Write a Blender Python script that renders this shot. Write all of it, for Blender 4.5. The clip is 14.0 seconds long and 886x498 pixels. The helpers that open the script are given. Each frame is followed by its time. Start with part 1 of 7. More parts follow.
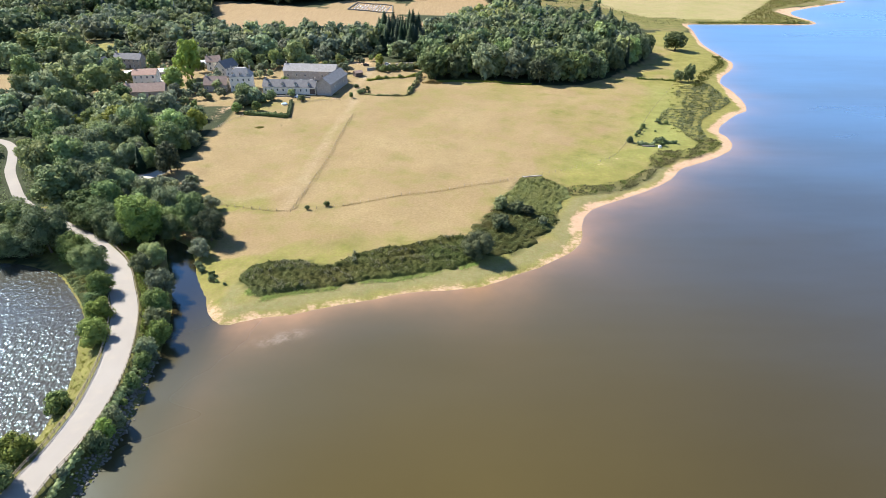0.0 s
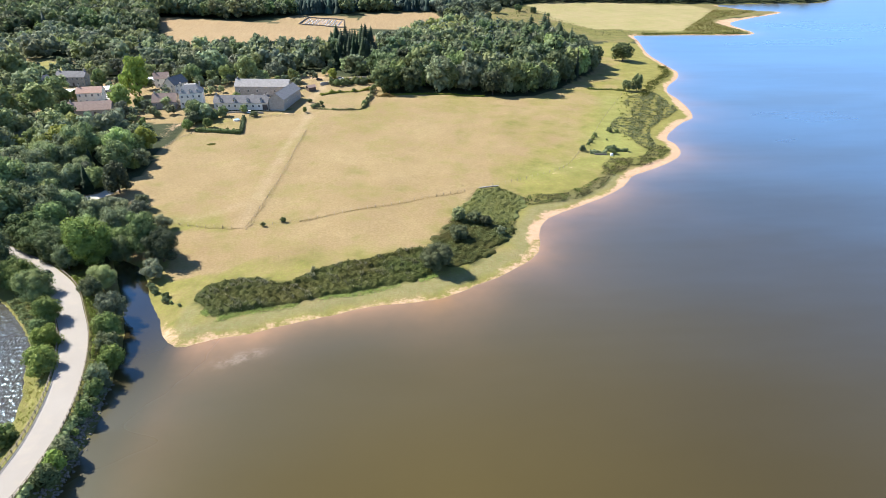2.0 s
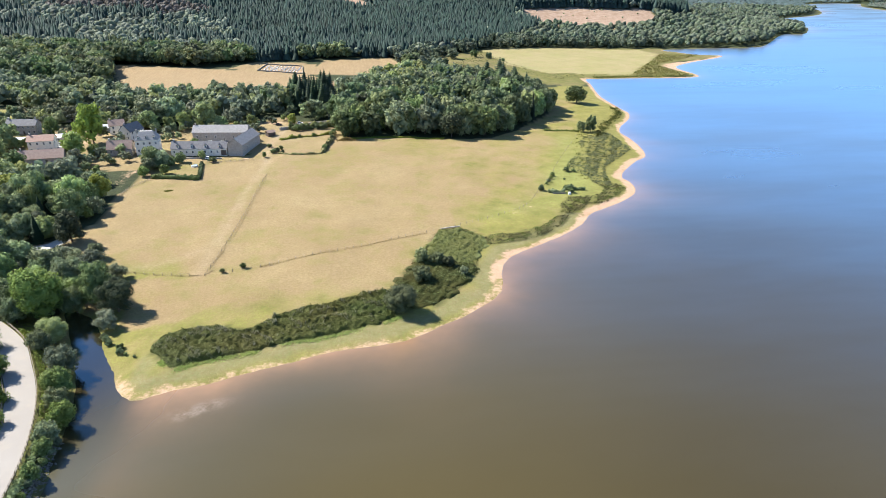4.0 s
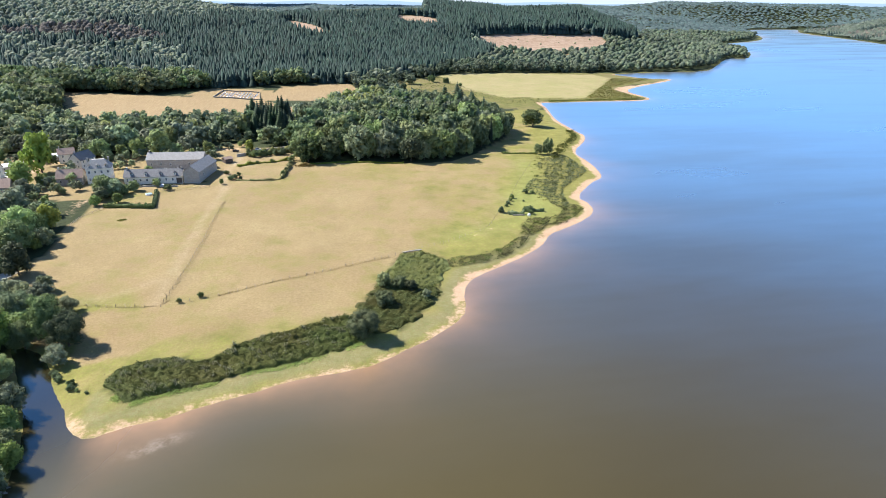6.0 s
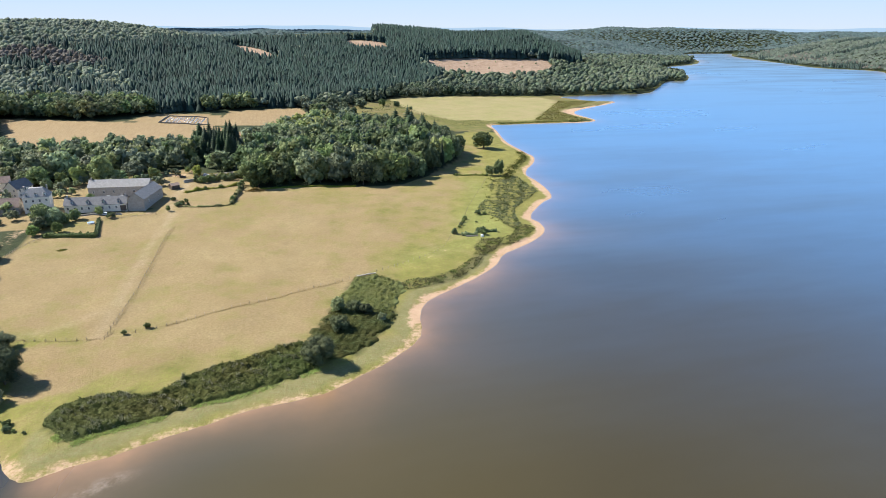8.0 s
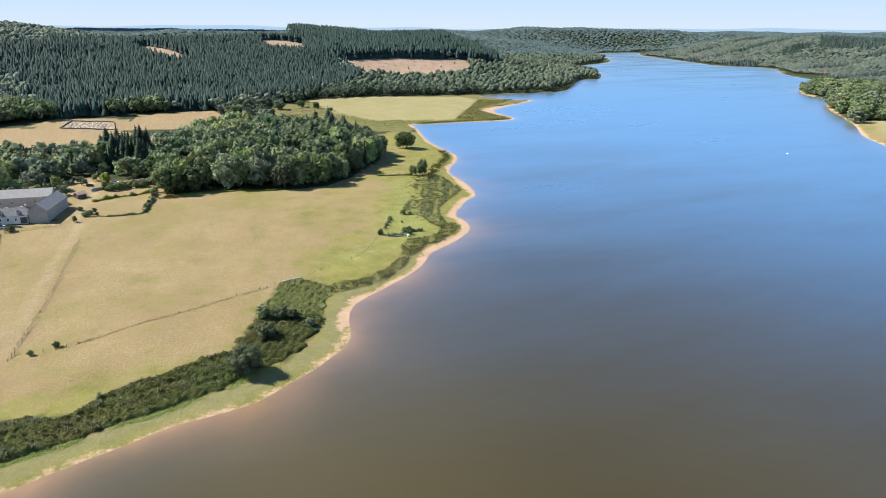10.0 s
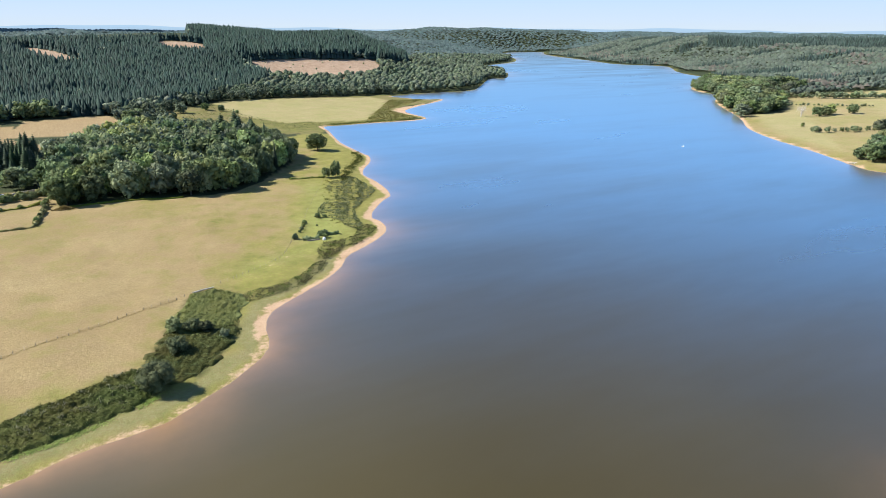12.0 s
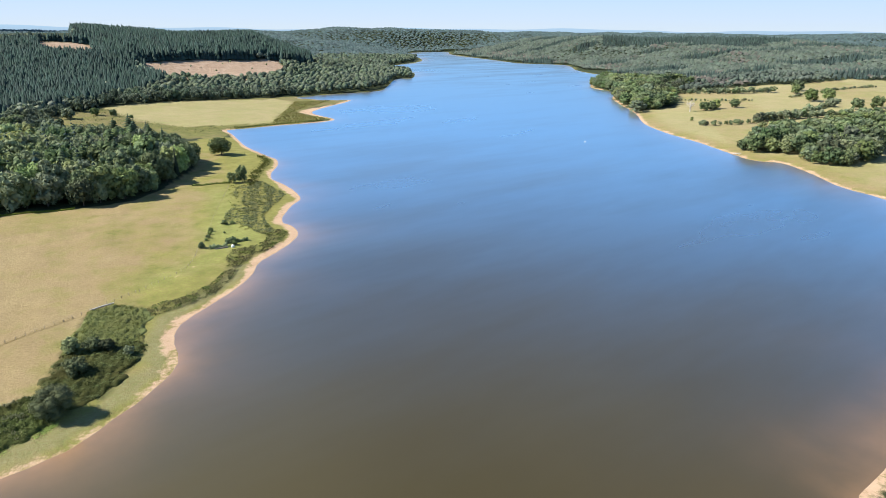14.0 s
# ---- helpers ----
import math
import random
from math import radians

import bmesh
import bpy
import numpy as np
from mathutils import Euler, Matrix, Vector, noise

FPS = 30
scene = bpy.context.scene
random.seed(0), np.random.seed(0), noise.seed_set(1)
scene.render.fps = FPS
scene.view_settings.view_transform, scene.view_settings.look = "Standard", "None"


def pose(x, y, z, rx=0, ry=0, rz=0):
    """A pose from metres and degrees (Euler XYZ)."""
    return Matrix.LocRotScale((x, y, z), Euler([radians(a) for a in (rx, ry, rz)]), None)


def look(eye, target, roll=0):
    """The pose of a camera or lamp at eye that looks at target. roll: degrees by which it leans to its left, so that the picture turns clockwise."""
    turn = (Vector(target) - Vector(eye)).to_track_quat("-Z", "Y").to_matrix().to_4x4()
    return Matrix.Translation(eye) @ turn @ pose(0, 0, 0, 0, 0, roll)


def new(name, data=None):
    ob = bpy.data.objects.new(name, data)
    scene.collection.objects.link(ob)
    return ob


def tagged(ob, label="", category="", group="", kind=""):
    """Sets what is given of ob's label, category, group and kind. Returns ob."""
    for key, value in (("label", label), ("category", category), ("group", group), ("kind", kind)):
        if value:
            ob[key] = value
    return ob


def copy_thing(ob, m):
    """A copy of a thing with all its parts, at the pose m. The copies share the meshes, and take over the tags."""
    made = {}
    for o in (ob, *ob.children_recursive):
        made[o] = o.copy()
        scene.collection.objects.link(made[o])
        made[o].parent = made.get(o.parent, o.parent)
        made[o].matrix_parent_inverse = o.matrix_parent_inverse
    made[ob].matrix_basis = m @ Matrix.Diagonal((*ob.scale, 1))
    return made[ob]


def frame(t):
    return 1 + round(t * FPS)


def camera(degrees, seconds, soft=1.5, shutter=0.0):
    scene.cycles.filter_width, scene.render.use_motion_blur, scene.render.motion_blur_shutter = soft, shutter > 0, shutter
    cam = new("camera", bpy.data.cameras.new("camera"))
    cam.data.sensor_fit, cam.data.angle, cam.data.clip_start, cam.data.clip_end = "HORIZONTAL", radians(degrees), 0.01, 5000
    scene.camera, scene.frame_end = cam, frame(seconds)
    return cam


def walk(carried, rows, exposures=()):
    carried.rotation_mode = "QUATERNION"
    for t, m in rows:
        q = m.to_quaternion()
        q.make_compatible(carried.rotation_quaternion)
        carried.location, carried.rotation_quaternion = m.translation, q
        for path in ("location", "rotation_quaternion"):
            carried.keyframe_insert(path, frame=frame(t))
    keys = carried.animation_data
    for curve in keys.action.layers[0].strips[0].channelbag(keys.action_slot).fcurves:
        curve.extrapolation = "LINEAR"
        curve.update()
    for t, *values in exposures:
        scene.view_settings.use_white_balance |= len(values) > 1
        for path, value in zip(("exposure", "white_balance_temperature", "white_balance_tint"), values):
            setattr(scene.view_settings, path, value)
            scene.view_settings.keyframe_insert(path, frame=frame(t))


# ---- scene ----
cam = camera(70.0, 14.0, 0.75)
PATH = [
    (0.0, pose(0, 0, 100, 61.801, -0.010, -0.020)),
    (0.5, pose(0, 0, 100, 61.821, -0.040, -1.027)),
    (1.0, pose(0, 0, 100, 61.828, -0.052, -2.095)),
    (1.5, pose(0, 0, 100, 61.996, -0.060, -3.093)),
    (2.0, pose(0, 0, 100, 62.895, -0.055, -4.149)),
    (2.5, pose(0, 0, 100, 64.076, -0.060, -5.058)),
    (3.0, pose(0, 0, 100, 65.349, -0.078, -6.013)),
    (3.2, pose(0, 0, 100, 65.858, -0.086, -6.389)),
    (3.5, pose(0, 0, 100, 66.420, -0.097, -6.945)),
    (3.85, pose(0, 0, 100, 66.610, -0.110, -7.585)),
    (4.7, pose(0, 0, 100, 66.660, -0.145, -9.130)),
    (5.0, pose(0, 0, 100, 66.870, -0.160, -9.675)),
    (5.3, pose(0, 0, 100, 67.340, -0.176, -10.218)),
    (5.5, pose(0, 0, 100, 67.703, -0.182, -10.581)),
    (6.0, pose(0, 0, 100, 68.743, -0.185, -11.523)),
    (6.5, pose(0, 0, 100, 69.712, -0.214, -12.387)),
    (7.0, pose(0, 0, 100, 70.595, -0.236, -13.306)),
    (7.5, pose(0, 0, 100, 70.748, -0.268, -14.375)),
    (8.0, pose(0, 0, 100, 70.760, -0.286, -15.901)),
    (8.2, pose(0, 0, 100, 70.762, -0.290, -16.605)),
    (10.3, pose(0, 0, 100, 70.784, -0.304, -24.020)),
    (10.5, pose(0, 0, 100, 70.785, -0.306, -24.776)),
    (11.0, pose(0, 0, 100, 70.798, -0.312, -26.628)),
    (11.5, pose(0, 0, 100, 70.826, -0.315, -28.426)),
    (12.0, pose(0, 0, 100, 70.840, -0.308, -30.804)),
    (12.5, pose(0, 0, 100, 70.849, -0.304, -32.743)),
    (13.0, pose(0, 0, 100, 70.864, -0.300, -35.063)),
    (13.5, pose(0, 0, 100, 70.876, -0.318, -36.934)),
    (14.0, pose(0, 0, 100, 70.890, -0.325, -38.961)),
]
walk(cam, PATH, [(0.0, 1.47, 6550, 12), (3.0, 1.52, 6500, 12), (5.5, 1.52, 6420, 11), (7.0, 1.31, 6440, 11), (8.0, 1.24, 6520, 10), (14.0, 1.22, 6540, 8)])

# ---- sky, sun ----
SUN_TURN, SUN_UP = 59.0, 43.0    # degrees to the left of +y, degrees over the horizon
world = bpy.data.worlds.new("sky")
scene.world = world
world.use_nodes = True
sky = world.node_tree.nodes.new("ShaderNodeTexSky")
sky.sky_type, sky.sun_disc = "NISHITA", False
sky.sun_elevation, sky.sun_rotation = radians(SUN_UP), radians(-SUN_TURN)
sky.altitude, sky.air_density, sky.dust_density, sky.ozone_density = 3000, 1.35, 0.0, 7.0
world.node_tree.links.new(sky.outputs[0], world.node_tree.nodes["Background"].inputs[0])
world.node_tree.nodes["Background"].inputs[1].default_value = 0.085
sun_lamp = bpy.data.lights.new("sun", "SUN")
sun_lamp.energy, sun_lamp.angle, sun_lamp.color = 4.4, radians(0.53), (1.0, 0.982, 0.930)
sun = new("sun", sun_lamp)
sun.matrix_world = look((-math.sin(radians(SUN_TURN)) * 900, math.cos(radians(SUN_TURN)) * 900, 900 * math.tan(radians(SUN_UP))), (0, 0, 0))


# ---- materials ----
def material(name, rough=0.9, metal=0.0, gloss=0.3):
    m = bpy.data.materials.new(name)
    m.use_nodes = True
    b = m.node_tree.nodes["Principled BSDF"]
    b.inputs["Roughness"].default_value, b.inputs["Metallic"].default_value = rough, metal
    b.inputs["Specular IOR Level"].default_value = gloss
    return m, b


def node(m, kind, **given):
    n = m.node_tree.nodes.new("ShaderNode" + kind)
    for key, value in given.items():
        setattr(n, key, value)
    return n


def join(m, a, b):
    m.node_tree.links.new(a, b)


def place_of(m, world_space=True):
    return node(m, "NewGeometry").outputs["Position"] if world_space else node(m, "TexCoord").outputs["Object"]


def noisy(m, where, size, low=0.35, high=0.65, detail=4.0, rough=0.6, stretch=None):
    """A field of numbers from 0 to 1, of patches of that size in metres."""
    if stretch:
        mp = node(m, "Mapping")
        mp.inputs["Scale"].default_value = stretch
        join(m, where, mp.inputs[0])
        where = mp.outputs[0]
    n = node(m, "TexNoise")
    n.inputs["Scale"].default_value, n.inputs["Detail"].default_value, n.inputs["Roughness"].default_value = 1.0 / size, detail, rough
    join(m, where, n.inputs["Vector"])
    r = node(m, "MapRange")
    r.inputs[1].default_value, r.inputs[2].default_value = low, high
    join(m, n.outputs[0], r.inputs[0])
    return r.outputs[0]


def blend(m, k, a, b, how="MIX"):
    """a where k is 0, b where it is 1; each a colour or a socket."""
    n = node(m, "Mix", data_type="RGBA", blend_type=how)
    for value, slot in ((k, n.inputs[0]), (a, n.inputs[6]), (b, n.inputs[7])):
        if hasattr(value, "links"):
            join(m, value, slot)
        elif isinstance(value, (int, float)):
            slot.default_value = value
        else:
            slot.default_value = (*value, 1)
    return n.outputs[2]


def maths(m, how, a, b=0.0):
    n = node(m, "Math", operation=how)
    for value, slot in ((a, n.inputs[0]), (b, n.inputs[1])):
        if hasattr(value, "links"):
            join(m, value, slot)
        else:
            slot.default_value = value
    return n.outputs[0]


def bumped(m, b, k, depth, strength=1.0):
    n = node(m, "Bump")
    n.inputs["Strength"].default_value, n.inputs["Distance"].default_value = strength, depth
    join(m, k, n.inputs["Height"])
    join(m, n.outputs[0], b.inputs["Normal"])


def plain(name, low, high, size=0.6, rough=0.85, metal=0.0, gloss=0.3, grain=0.0, stretch=None, world_space=False, own=0.0):
    """A surface of two tones in patches and grain, with a fine relief; own: how much one object differs from the next."""
    m, b = material(name, rough, metal, gloss)
    p = place_of(m, world_space)
    c = blend(m, noisy(m, p, size, stretch=stretch), low, high)
    fine = noisy(m, p, size * 0.12, 0.3, 0.7, 3.0, stretch=stretch)
    c = blend(m, 0.35, c, blend(m, fine, tuple(v * 0.6 for v in low), tuple(min(1, v * 1.25) for v in high)))
    if own:
        hsv = node(m, "HueSaturation")
        info = node(m, "ObjectInfo")
        join(m, maths(m, "MULTIPLY_ADD", info.outputs["Random"], own), hsv.inputs["Value"])
        hsv.inputs["Value"].links[0].from_node.inputs[2].default_value = 1 - own / 2
        join(m, c, hsv.inputs["Color"])
        c = hsv.outputs[0]
    join(m, c, b.inputs["Base Color"])
    if grain:
        bumped(m, b, fine, grain, 0.6)
    return m


def foliage(name, dark, light, hue=0.03, by_attribute=False):
    """Leaves: each tree has a tone of its own, each clump another, and some light comes through."""
    m, b = material(name, 0.75, 0.0, 0.10)
    island = node(m, "NewGeometry").outputs["Random Per Island"]
    if by_attribute:
        own = node(m, "Attribute", attribute_name="tone").outputs["Fac"]
    else:
        own = node(m, "ObjectInfo").outputs["Random"]
    p = place_of(m, True)
    k = maths(m, "ADD", maths(m, "MULTIPLY", own, 0.62), maths(m, "MULTIPLY", island, 0.38))
    c = blend(m, k, dark, light)
    hsv = node(m, "HueSaturation")
    shift = maths(m, "ADD", maths(m, "MULTIPLY", noisy(m, p, 45.0 if by_attribute else 23.0), hue), maths(m, "MULTIPLY", maths(m, "FRACT", maths(m, "MULTIPLY", own, 13.7)), hue))
    join(m, maths(m, "ADD", shift, 0.5 - hue * 1.1), hsv.inputs["Hue"])
    join(m, maths(m, "ADD", maths(m, "MULTIPLY", maths(m, "FRACT", maths(m, "MULTIPLY", own, 5.17)), 0.35), 0.80), hsv.inputs["Saturation"])
    join(m, maths(m, "ADD", maths(m, "MULTIPLY", maths(m, "FRACT", maths(m, "MULTIPLY", own, 7.31)), 0.5), 0.72), hsv.inputs["Value"])
    join(m, c, hsv.inputs["Color"])
    join(m, hsv.outputs[0], b.inputs["Base Color"])
    t = node(m, "BsdfTranslucent")
    join(m, hsv.outputs[0], t.inputs[0])
    mix = node(m, "MixShader")
    mix.inputs[0].default_value = 0.28 if by_attribute else 0.24
    join(m, b.outputs[0], mix.inputs[1])
    join(m, t.outputs[0], mix.inputs[2])
    join(m, mix.outputs[0], m.node_tree.nodes["Material Output"].inputs[0])
    return m


def ground_material():
    """Meadow, stubble, forest floor and sand, told apart by the sheet's own layers."""
    m, b = material("meadow_ground", 0.95, 0.0, 0.15)
    p = place_of(m)
    use = node(m, "Attribute", attribute_name="use")
    split = node(m, "SeparateColor")
    join(m, use.outputs["Color"], split.inputs[0])
    dry, wood, stubble = split.outputs
    sand = use.outputs["Alpha"]
    broad, mid, fine = noisy(m, p, 42, 0.36, 0.64, 6, 0.65), noisy(m, p, 8, 0.32, 0.68, 7, 0.7), noisy(m, p, 0.9, 0.35, 0.65, 5, 0.75)
    straw = blend(m, broad, (0.252, 0.180, 0.085), (0.328, 0.253, 0.124))
    straw = blend(m, maths(m, "MULTIPLY", mid, 0.6), straw, (0.233, 0.155, 0.084))
    straw = blend(m, maths(m, "MULTIPLY", noisy(m, p, 11, 0.42, 0.62, 5, 0.65), 0.5), straw, (0.269, 0.193, 0.093))
    lush = blend(m, mid, (0.134, 0.141, 0.028), (0.258, 0.242, 0.061))
    k = maths(m, "ADD", maths(m, "MULTIPLY", dry, 1.12), maths(m, "MULTIPLY", maths(m, "SUBTRACT", mid, 0.5), 0.55))
    k2 = node(m, "Clamp")
    join(m, maths(m, "ADD", k, maths(m, "MULTIPLY", maths(m, "ADD", maths(m, "SUBTRACT", broad, 0.6), maths(m, "SUBTRACT", noisy(m, p, 17, 0.36, 0.64, 5, 0.6), 0.55)), 0.62)), k2.inputs[0])
    c = blend(m, k2.outputs[0], lush, straw)
    rows = noisy(m, p, 2.2, 0.35, 0.65, 2, stretch=(1.0, 0.12, 1.0))
    cut = blend(m, rows, (0.285, 0.196, 0.102), (0.335, 0.240, 0.128))
    cut = blend(m, maths(m, "MULTIPLY", mid, 0.45), cut, (0.265, 0.175, 0.092))
    c = blend(m, stubble, c, cut)
    verdant = node(m, "Attribute", attribute_name="verdant").outputs["Fac"]
    c = blend(m, maths(m, "MULTIPLY", verdant, 0.6), c, blend(m, mid, (0.170, 0.215, 0.050), (0.270, 0.310, 0.085)))
    mown = node(m, "Attribute", attribute_name="mown").outputs["Fac"]
    c = blend(m, mown, c, blend(m, noisy(m, p, 30, 0.35, 0.65, 6, 0.65), (0.300, 0.295, 0.130), (0.400, 0.352, 0.185)))
    bare = node(m, "Attribute", attribute_name="cleared").outputs["Fac"]
    litter = blend(m, noisy(m, p, 9, 0.35, 0.65, 6, 0.7), (0.27, 0.172, 0.118), (0.43, 0.310, 0.235))
    c = blend(m, bare, c, litter)
    worn = node(m, "Attribute", attribute_name="worn").outputs["Fac"]
    c = blend(m, maths(m, "MULTIPLY", worn, maths(m, "ADD", maths(m, "MULTIPLY", noisy(m, p, 5, 0.3, 0.7, 5), 0.45), 0.10)), c, (0.390, 0.300, 0.192))
    damp = node(m, "Attribute", attribute_name="damp").outputs["Fac"]
    c = blend(m, maths(m, "MULTIPLY", damp, 0.7), c, blend(m, noisy(m, p, 2.5, 0.35, 0.65, 5, 0.7), (0.150, 0.156, 0.064), (0.232, 0.210, 0.112)))
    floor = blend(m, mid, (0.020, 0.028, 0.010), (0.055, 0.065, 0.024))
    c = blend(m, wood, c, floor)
    grains = blend(m, mid, (0.405, 0.256, 0.155), (0.495, 0.338, 0.215))
    edge = node(m, "Clamp")
    join(m, maths(m, "MULTIPLY", maths(m, "ADD", maths(m, "SUBTRACT", sand, 0.5), maths(m, "ADD", maths(m, "MULTIPLY", maths(m, "SUBTRACT", mid, 0.5), 0.45), maths(m, "MULTIPLY", maths(m, "SUBTRACT", noisy(m, p, 1.9, 0.3, 0.7, 5, 0.7), 0.5), 0.55))), 2.6), edge.inputs[0])
    c = blend(m, edge.outputs[0], c, grains)
    open_soil = maths(m, "SUBTRACT", 1.0, maths(m, "MULTIPLY", edge.outputs[0], 0.8))
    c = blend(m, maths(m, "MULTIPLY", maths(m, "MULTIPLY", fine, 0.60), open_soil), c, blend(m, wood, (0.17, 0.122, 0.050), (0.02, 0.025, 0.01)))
    join(m, c, b.inputs["Base Color"])
    bumped(m, b, maths(m, "ADD", fine, mid), 0.2, 0.6)
    return m


def water_material(name, deep, silt, rough, relief, ripple=1.6, mirror=1.72, fine=5):
    """Turbid water under small waves: a cloudy body, and a gloss that grows as one looks along it. Silt is stirred up along the shore."""
    m, b = material(name, 0.9, 0.0, 0.0)
    p = place_of(m)
    shallow = node(m, "Attribute", attribute_name="shallow").outputs["Fac"]
    calm_dark = node(m, "Attribute", attribute_name="calm_dark").outputs["Fac"]
    k = node(m, "Clamp")
    join(m, maths(m, "MULTIPLY", shallow, maths(m, "ADD", maths(m, "MULTIPLY", noisy(m, p, 22, 0.3, 0.7, 4), 0.8), 0.55)), k.inputs[0])
    c = blend(m, noisy(m, p, 60, 0.3, 0.7, 3), deep, tuple(v * 1.1 for v in deep))
    # body colour gets darker towards the near eastern water
    darker_east = node(m, "Attribute", attribute_name="darker_east").outputs["Fac"]
    c = blend(m, maths(m, "MULTIPLY", darker_east, 0.30), c, tuple(v * 0.15 for v in deep))
    # body colour also drops where the water lies calm
    c = blend(m, maths(m, "MULTIPLY", calm_dark, 0.95), c, tuple(v * 0.22 for v in deep))
    c = blend(m, k.outputs[0], c, silt)
    # a pale sun glint, painted into the body colour in flecks
    painted_glint = node(m, "Attribute", attribute_name="painted_glint").outputs["Fac"]
    fleck = maths(m, "MULTIPLY", painted_glint, noisy(m, p, 3.0, 0.42, 0.62, 5, 0.7))
    join(m, blend(m, fleck, c, (0.26, 0.205, 0.15)), b.inputs["Base Color"])
    gust = noisy(m, p, 150, 0.35, 0.65, 4, stretch=(0.5, 1.6, 1.0))
    gloss = node(m, "BsdfGlossy", distribution="MULTI_GGX")
    # gloss is tinted blue, so the mirrored sky looks deeper than it is
    gloss.inputs["Color"].default_value = (0.645, 0.900, 1.0, 1)
    wind = maths(m, "MULTIPLY", maths(m, "ADD", maths(m, "MULTIPLY", gust, 0.2), 0.9), rough)
    join(m, maths(m, "MULTIPLY", wind, maths(m, "SUBTRACT", 1.0, maths(m, "MULTIPLY", calm_dark, 0.75))), gloss.inputs["Roughness"])
    small = noisy(m, p, ripple, 0.2, 0.8, fine, stretch=(1.0, 0.55, 1.0))
    bump = node(m, "Bump")
    bump.inputs["Strength"].default_value, bump.inputs["Distance"].default_value = 1.0, relief
    join(m, maths(m, "MULTIPLY", small, maths(m, "ADD", maths(m, "MULTIPLY", gust, 0.6), 0.4)), bump.inputs["Height"])
    join(m, bump.outputs[0], gloss.inputs["Normal"])
    fresnel = node(m, "Fresnel")
    fresnel.inputs["IOR"].default_value = 1.46
    facing = node(m, "Clamp")
    steep = maths(m, "MULTIPLY_ADD", fresnel.outputs[0], 1.42)
    steep.node.inputs[2].default_value = -0.054
    band = maths(m, "MULTIPLY_ADD", noisy(m, p, 60, 0.35, 0.6, 4, stretch=(0.3, 1.0, 1.0)), 0.26)
    band.node.inputs[2].default_value = 0.80
    share = maths(m, "MULTIPLY", maths(m, "MULTIPLY", steep, band), mirror)
    join(m, maths(m, "MULTIPLY", share, maths(m, "SUBTRACT", 1.36, maths(m, "MULTIPLY", share, 0.58))), facing.inputs[0])
    mix = node(m, "MixShader")
    join(m, facing.outputs[0], mix.inputs[0])
    join(m, b.outputs[0], mix.inputs[1])
    join(m, gloss.outputs[0], mix.inputs[2])
    join(m, mix.outputs[0], m.node_tree.nodes["Material Output"].inputs[0])
    return m


def road_material():
    """Worn pale asphalt: faint long patches, fine grit, sandy where the wheels do not go."""
    m, b = material("pale_worn_asphalt", 0.95, 0.0, 0.1)
    p = place_of(m)
    c = blend(m, noisy(m, p, 18, 0.3, 0.7, 4), (0.265, 0.238, 0.205), (0.305, 0.276, 0.236))
    c = blend(m, maths(m, "MULTIPLY", noisy(m, p, 3.5, 0.5, 0.75, 5), 0.35), c, (0.37, 0.315, 0.235))
    c = blend(m, maths(m, "MULTIPLY", noisy(m, p, 0.12, 0.35, 0.65, 2), 0.3), c, (0.25, 0.225, 0.19))
    join(m, c, b.inputs["Base Color"])
    return m


M_GROUND = ground_material()
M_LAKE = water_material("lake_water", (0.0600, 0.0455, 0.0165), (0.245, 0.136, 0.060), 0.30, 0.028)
M_POND = water_material("pond_water", (0.044, 0.036, 0.023), (0.11, 0.08, 0.05), 0.205, 0.42, 1.0, 1.2, 2.0)
M_ROAD = road_material()
M_GRAVEL = plain("pale_gravel", (0.40, 0.36, 0.30), (0.54, 0.50, 0.43), 3.0, 0.95, 0, 0.1, 0.02, world_space=True)
M_DEAD_WOOD = plain("bleached_wood", (0.42, 0.37, 0.33), (0.56, 0.50, 0.45), 0.3, 0.9, 0, 0.1, 0.01)
M_BARK = plain("bark", (0.07, 0.055, 0.04), (0.14, 0.11, 0.085), 0.3, 0.95, 0, 0.1, 0.02)
M_BROADLEAF = foliage("broadleaf", (0.124, 0.160, 0.066), (0.335, 0.392, 0.170))
M_LIGHTLEAF = foliage("light_broadleaf", (0.178, 0.210, 0.054), (0.316, 0.340, 0.108))
M_WILLOW = foliage("grey_willow_leaf", (0.124, 0.147, 0.078), (0.230, 0.257, 0.141))
# air haze is mixed into this leaf colour, paler and bluer
M_DISTANT = foliage("hazed_distant_leaf", (0.069, 0.102, 0.096), (0.103, 0.139, 0.128), 0.03, True)
M_NEEDLE = foliage("conifer_needle", (0.030, 0.050, 0.026), (0.076, 0.106, 0.050))
# far and hill leaves carry some air haze as extra blue
M_FAR_LEAF = foliage("far_broadleaf", (0.096, 0.126, 0.062), (0.264, 0.300, 0.158), 0.05, True)
M_HILL_LEAF = foliage("hazed_hill_broadleaf", (0.124, 0.152, 0.102), (0.240, 0.268, 0.178), 0.03, True)
M_DEEP = foliage("deep_green_leaf", (0.059, 0.083, 0.036), (0.198, 0.240, 0.100))
# grey-blue of the air between is put into the eastern leaf colour
M_EAST_LEAF = foliage("hazed_eastern_leaf", (0.070, 0.094, 0.072), (0.142, 0.166, 0.120), 0.04, True)
M_FAR_DEEP = foliage("far_deep_green_leaf", (0.066, 0.092, 0.042), (0.205, 0.246, 0.108), 0.05, True)
M_SHORE_LEAF = foliage("far_shore_leaf", (0.062, 0.086, 0.052), (0.172, 0.204, 0.126), 0.04, True)
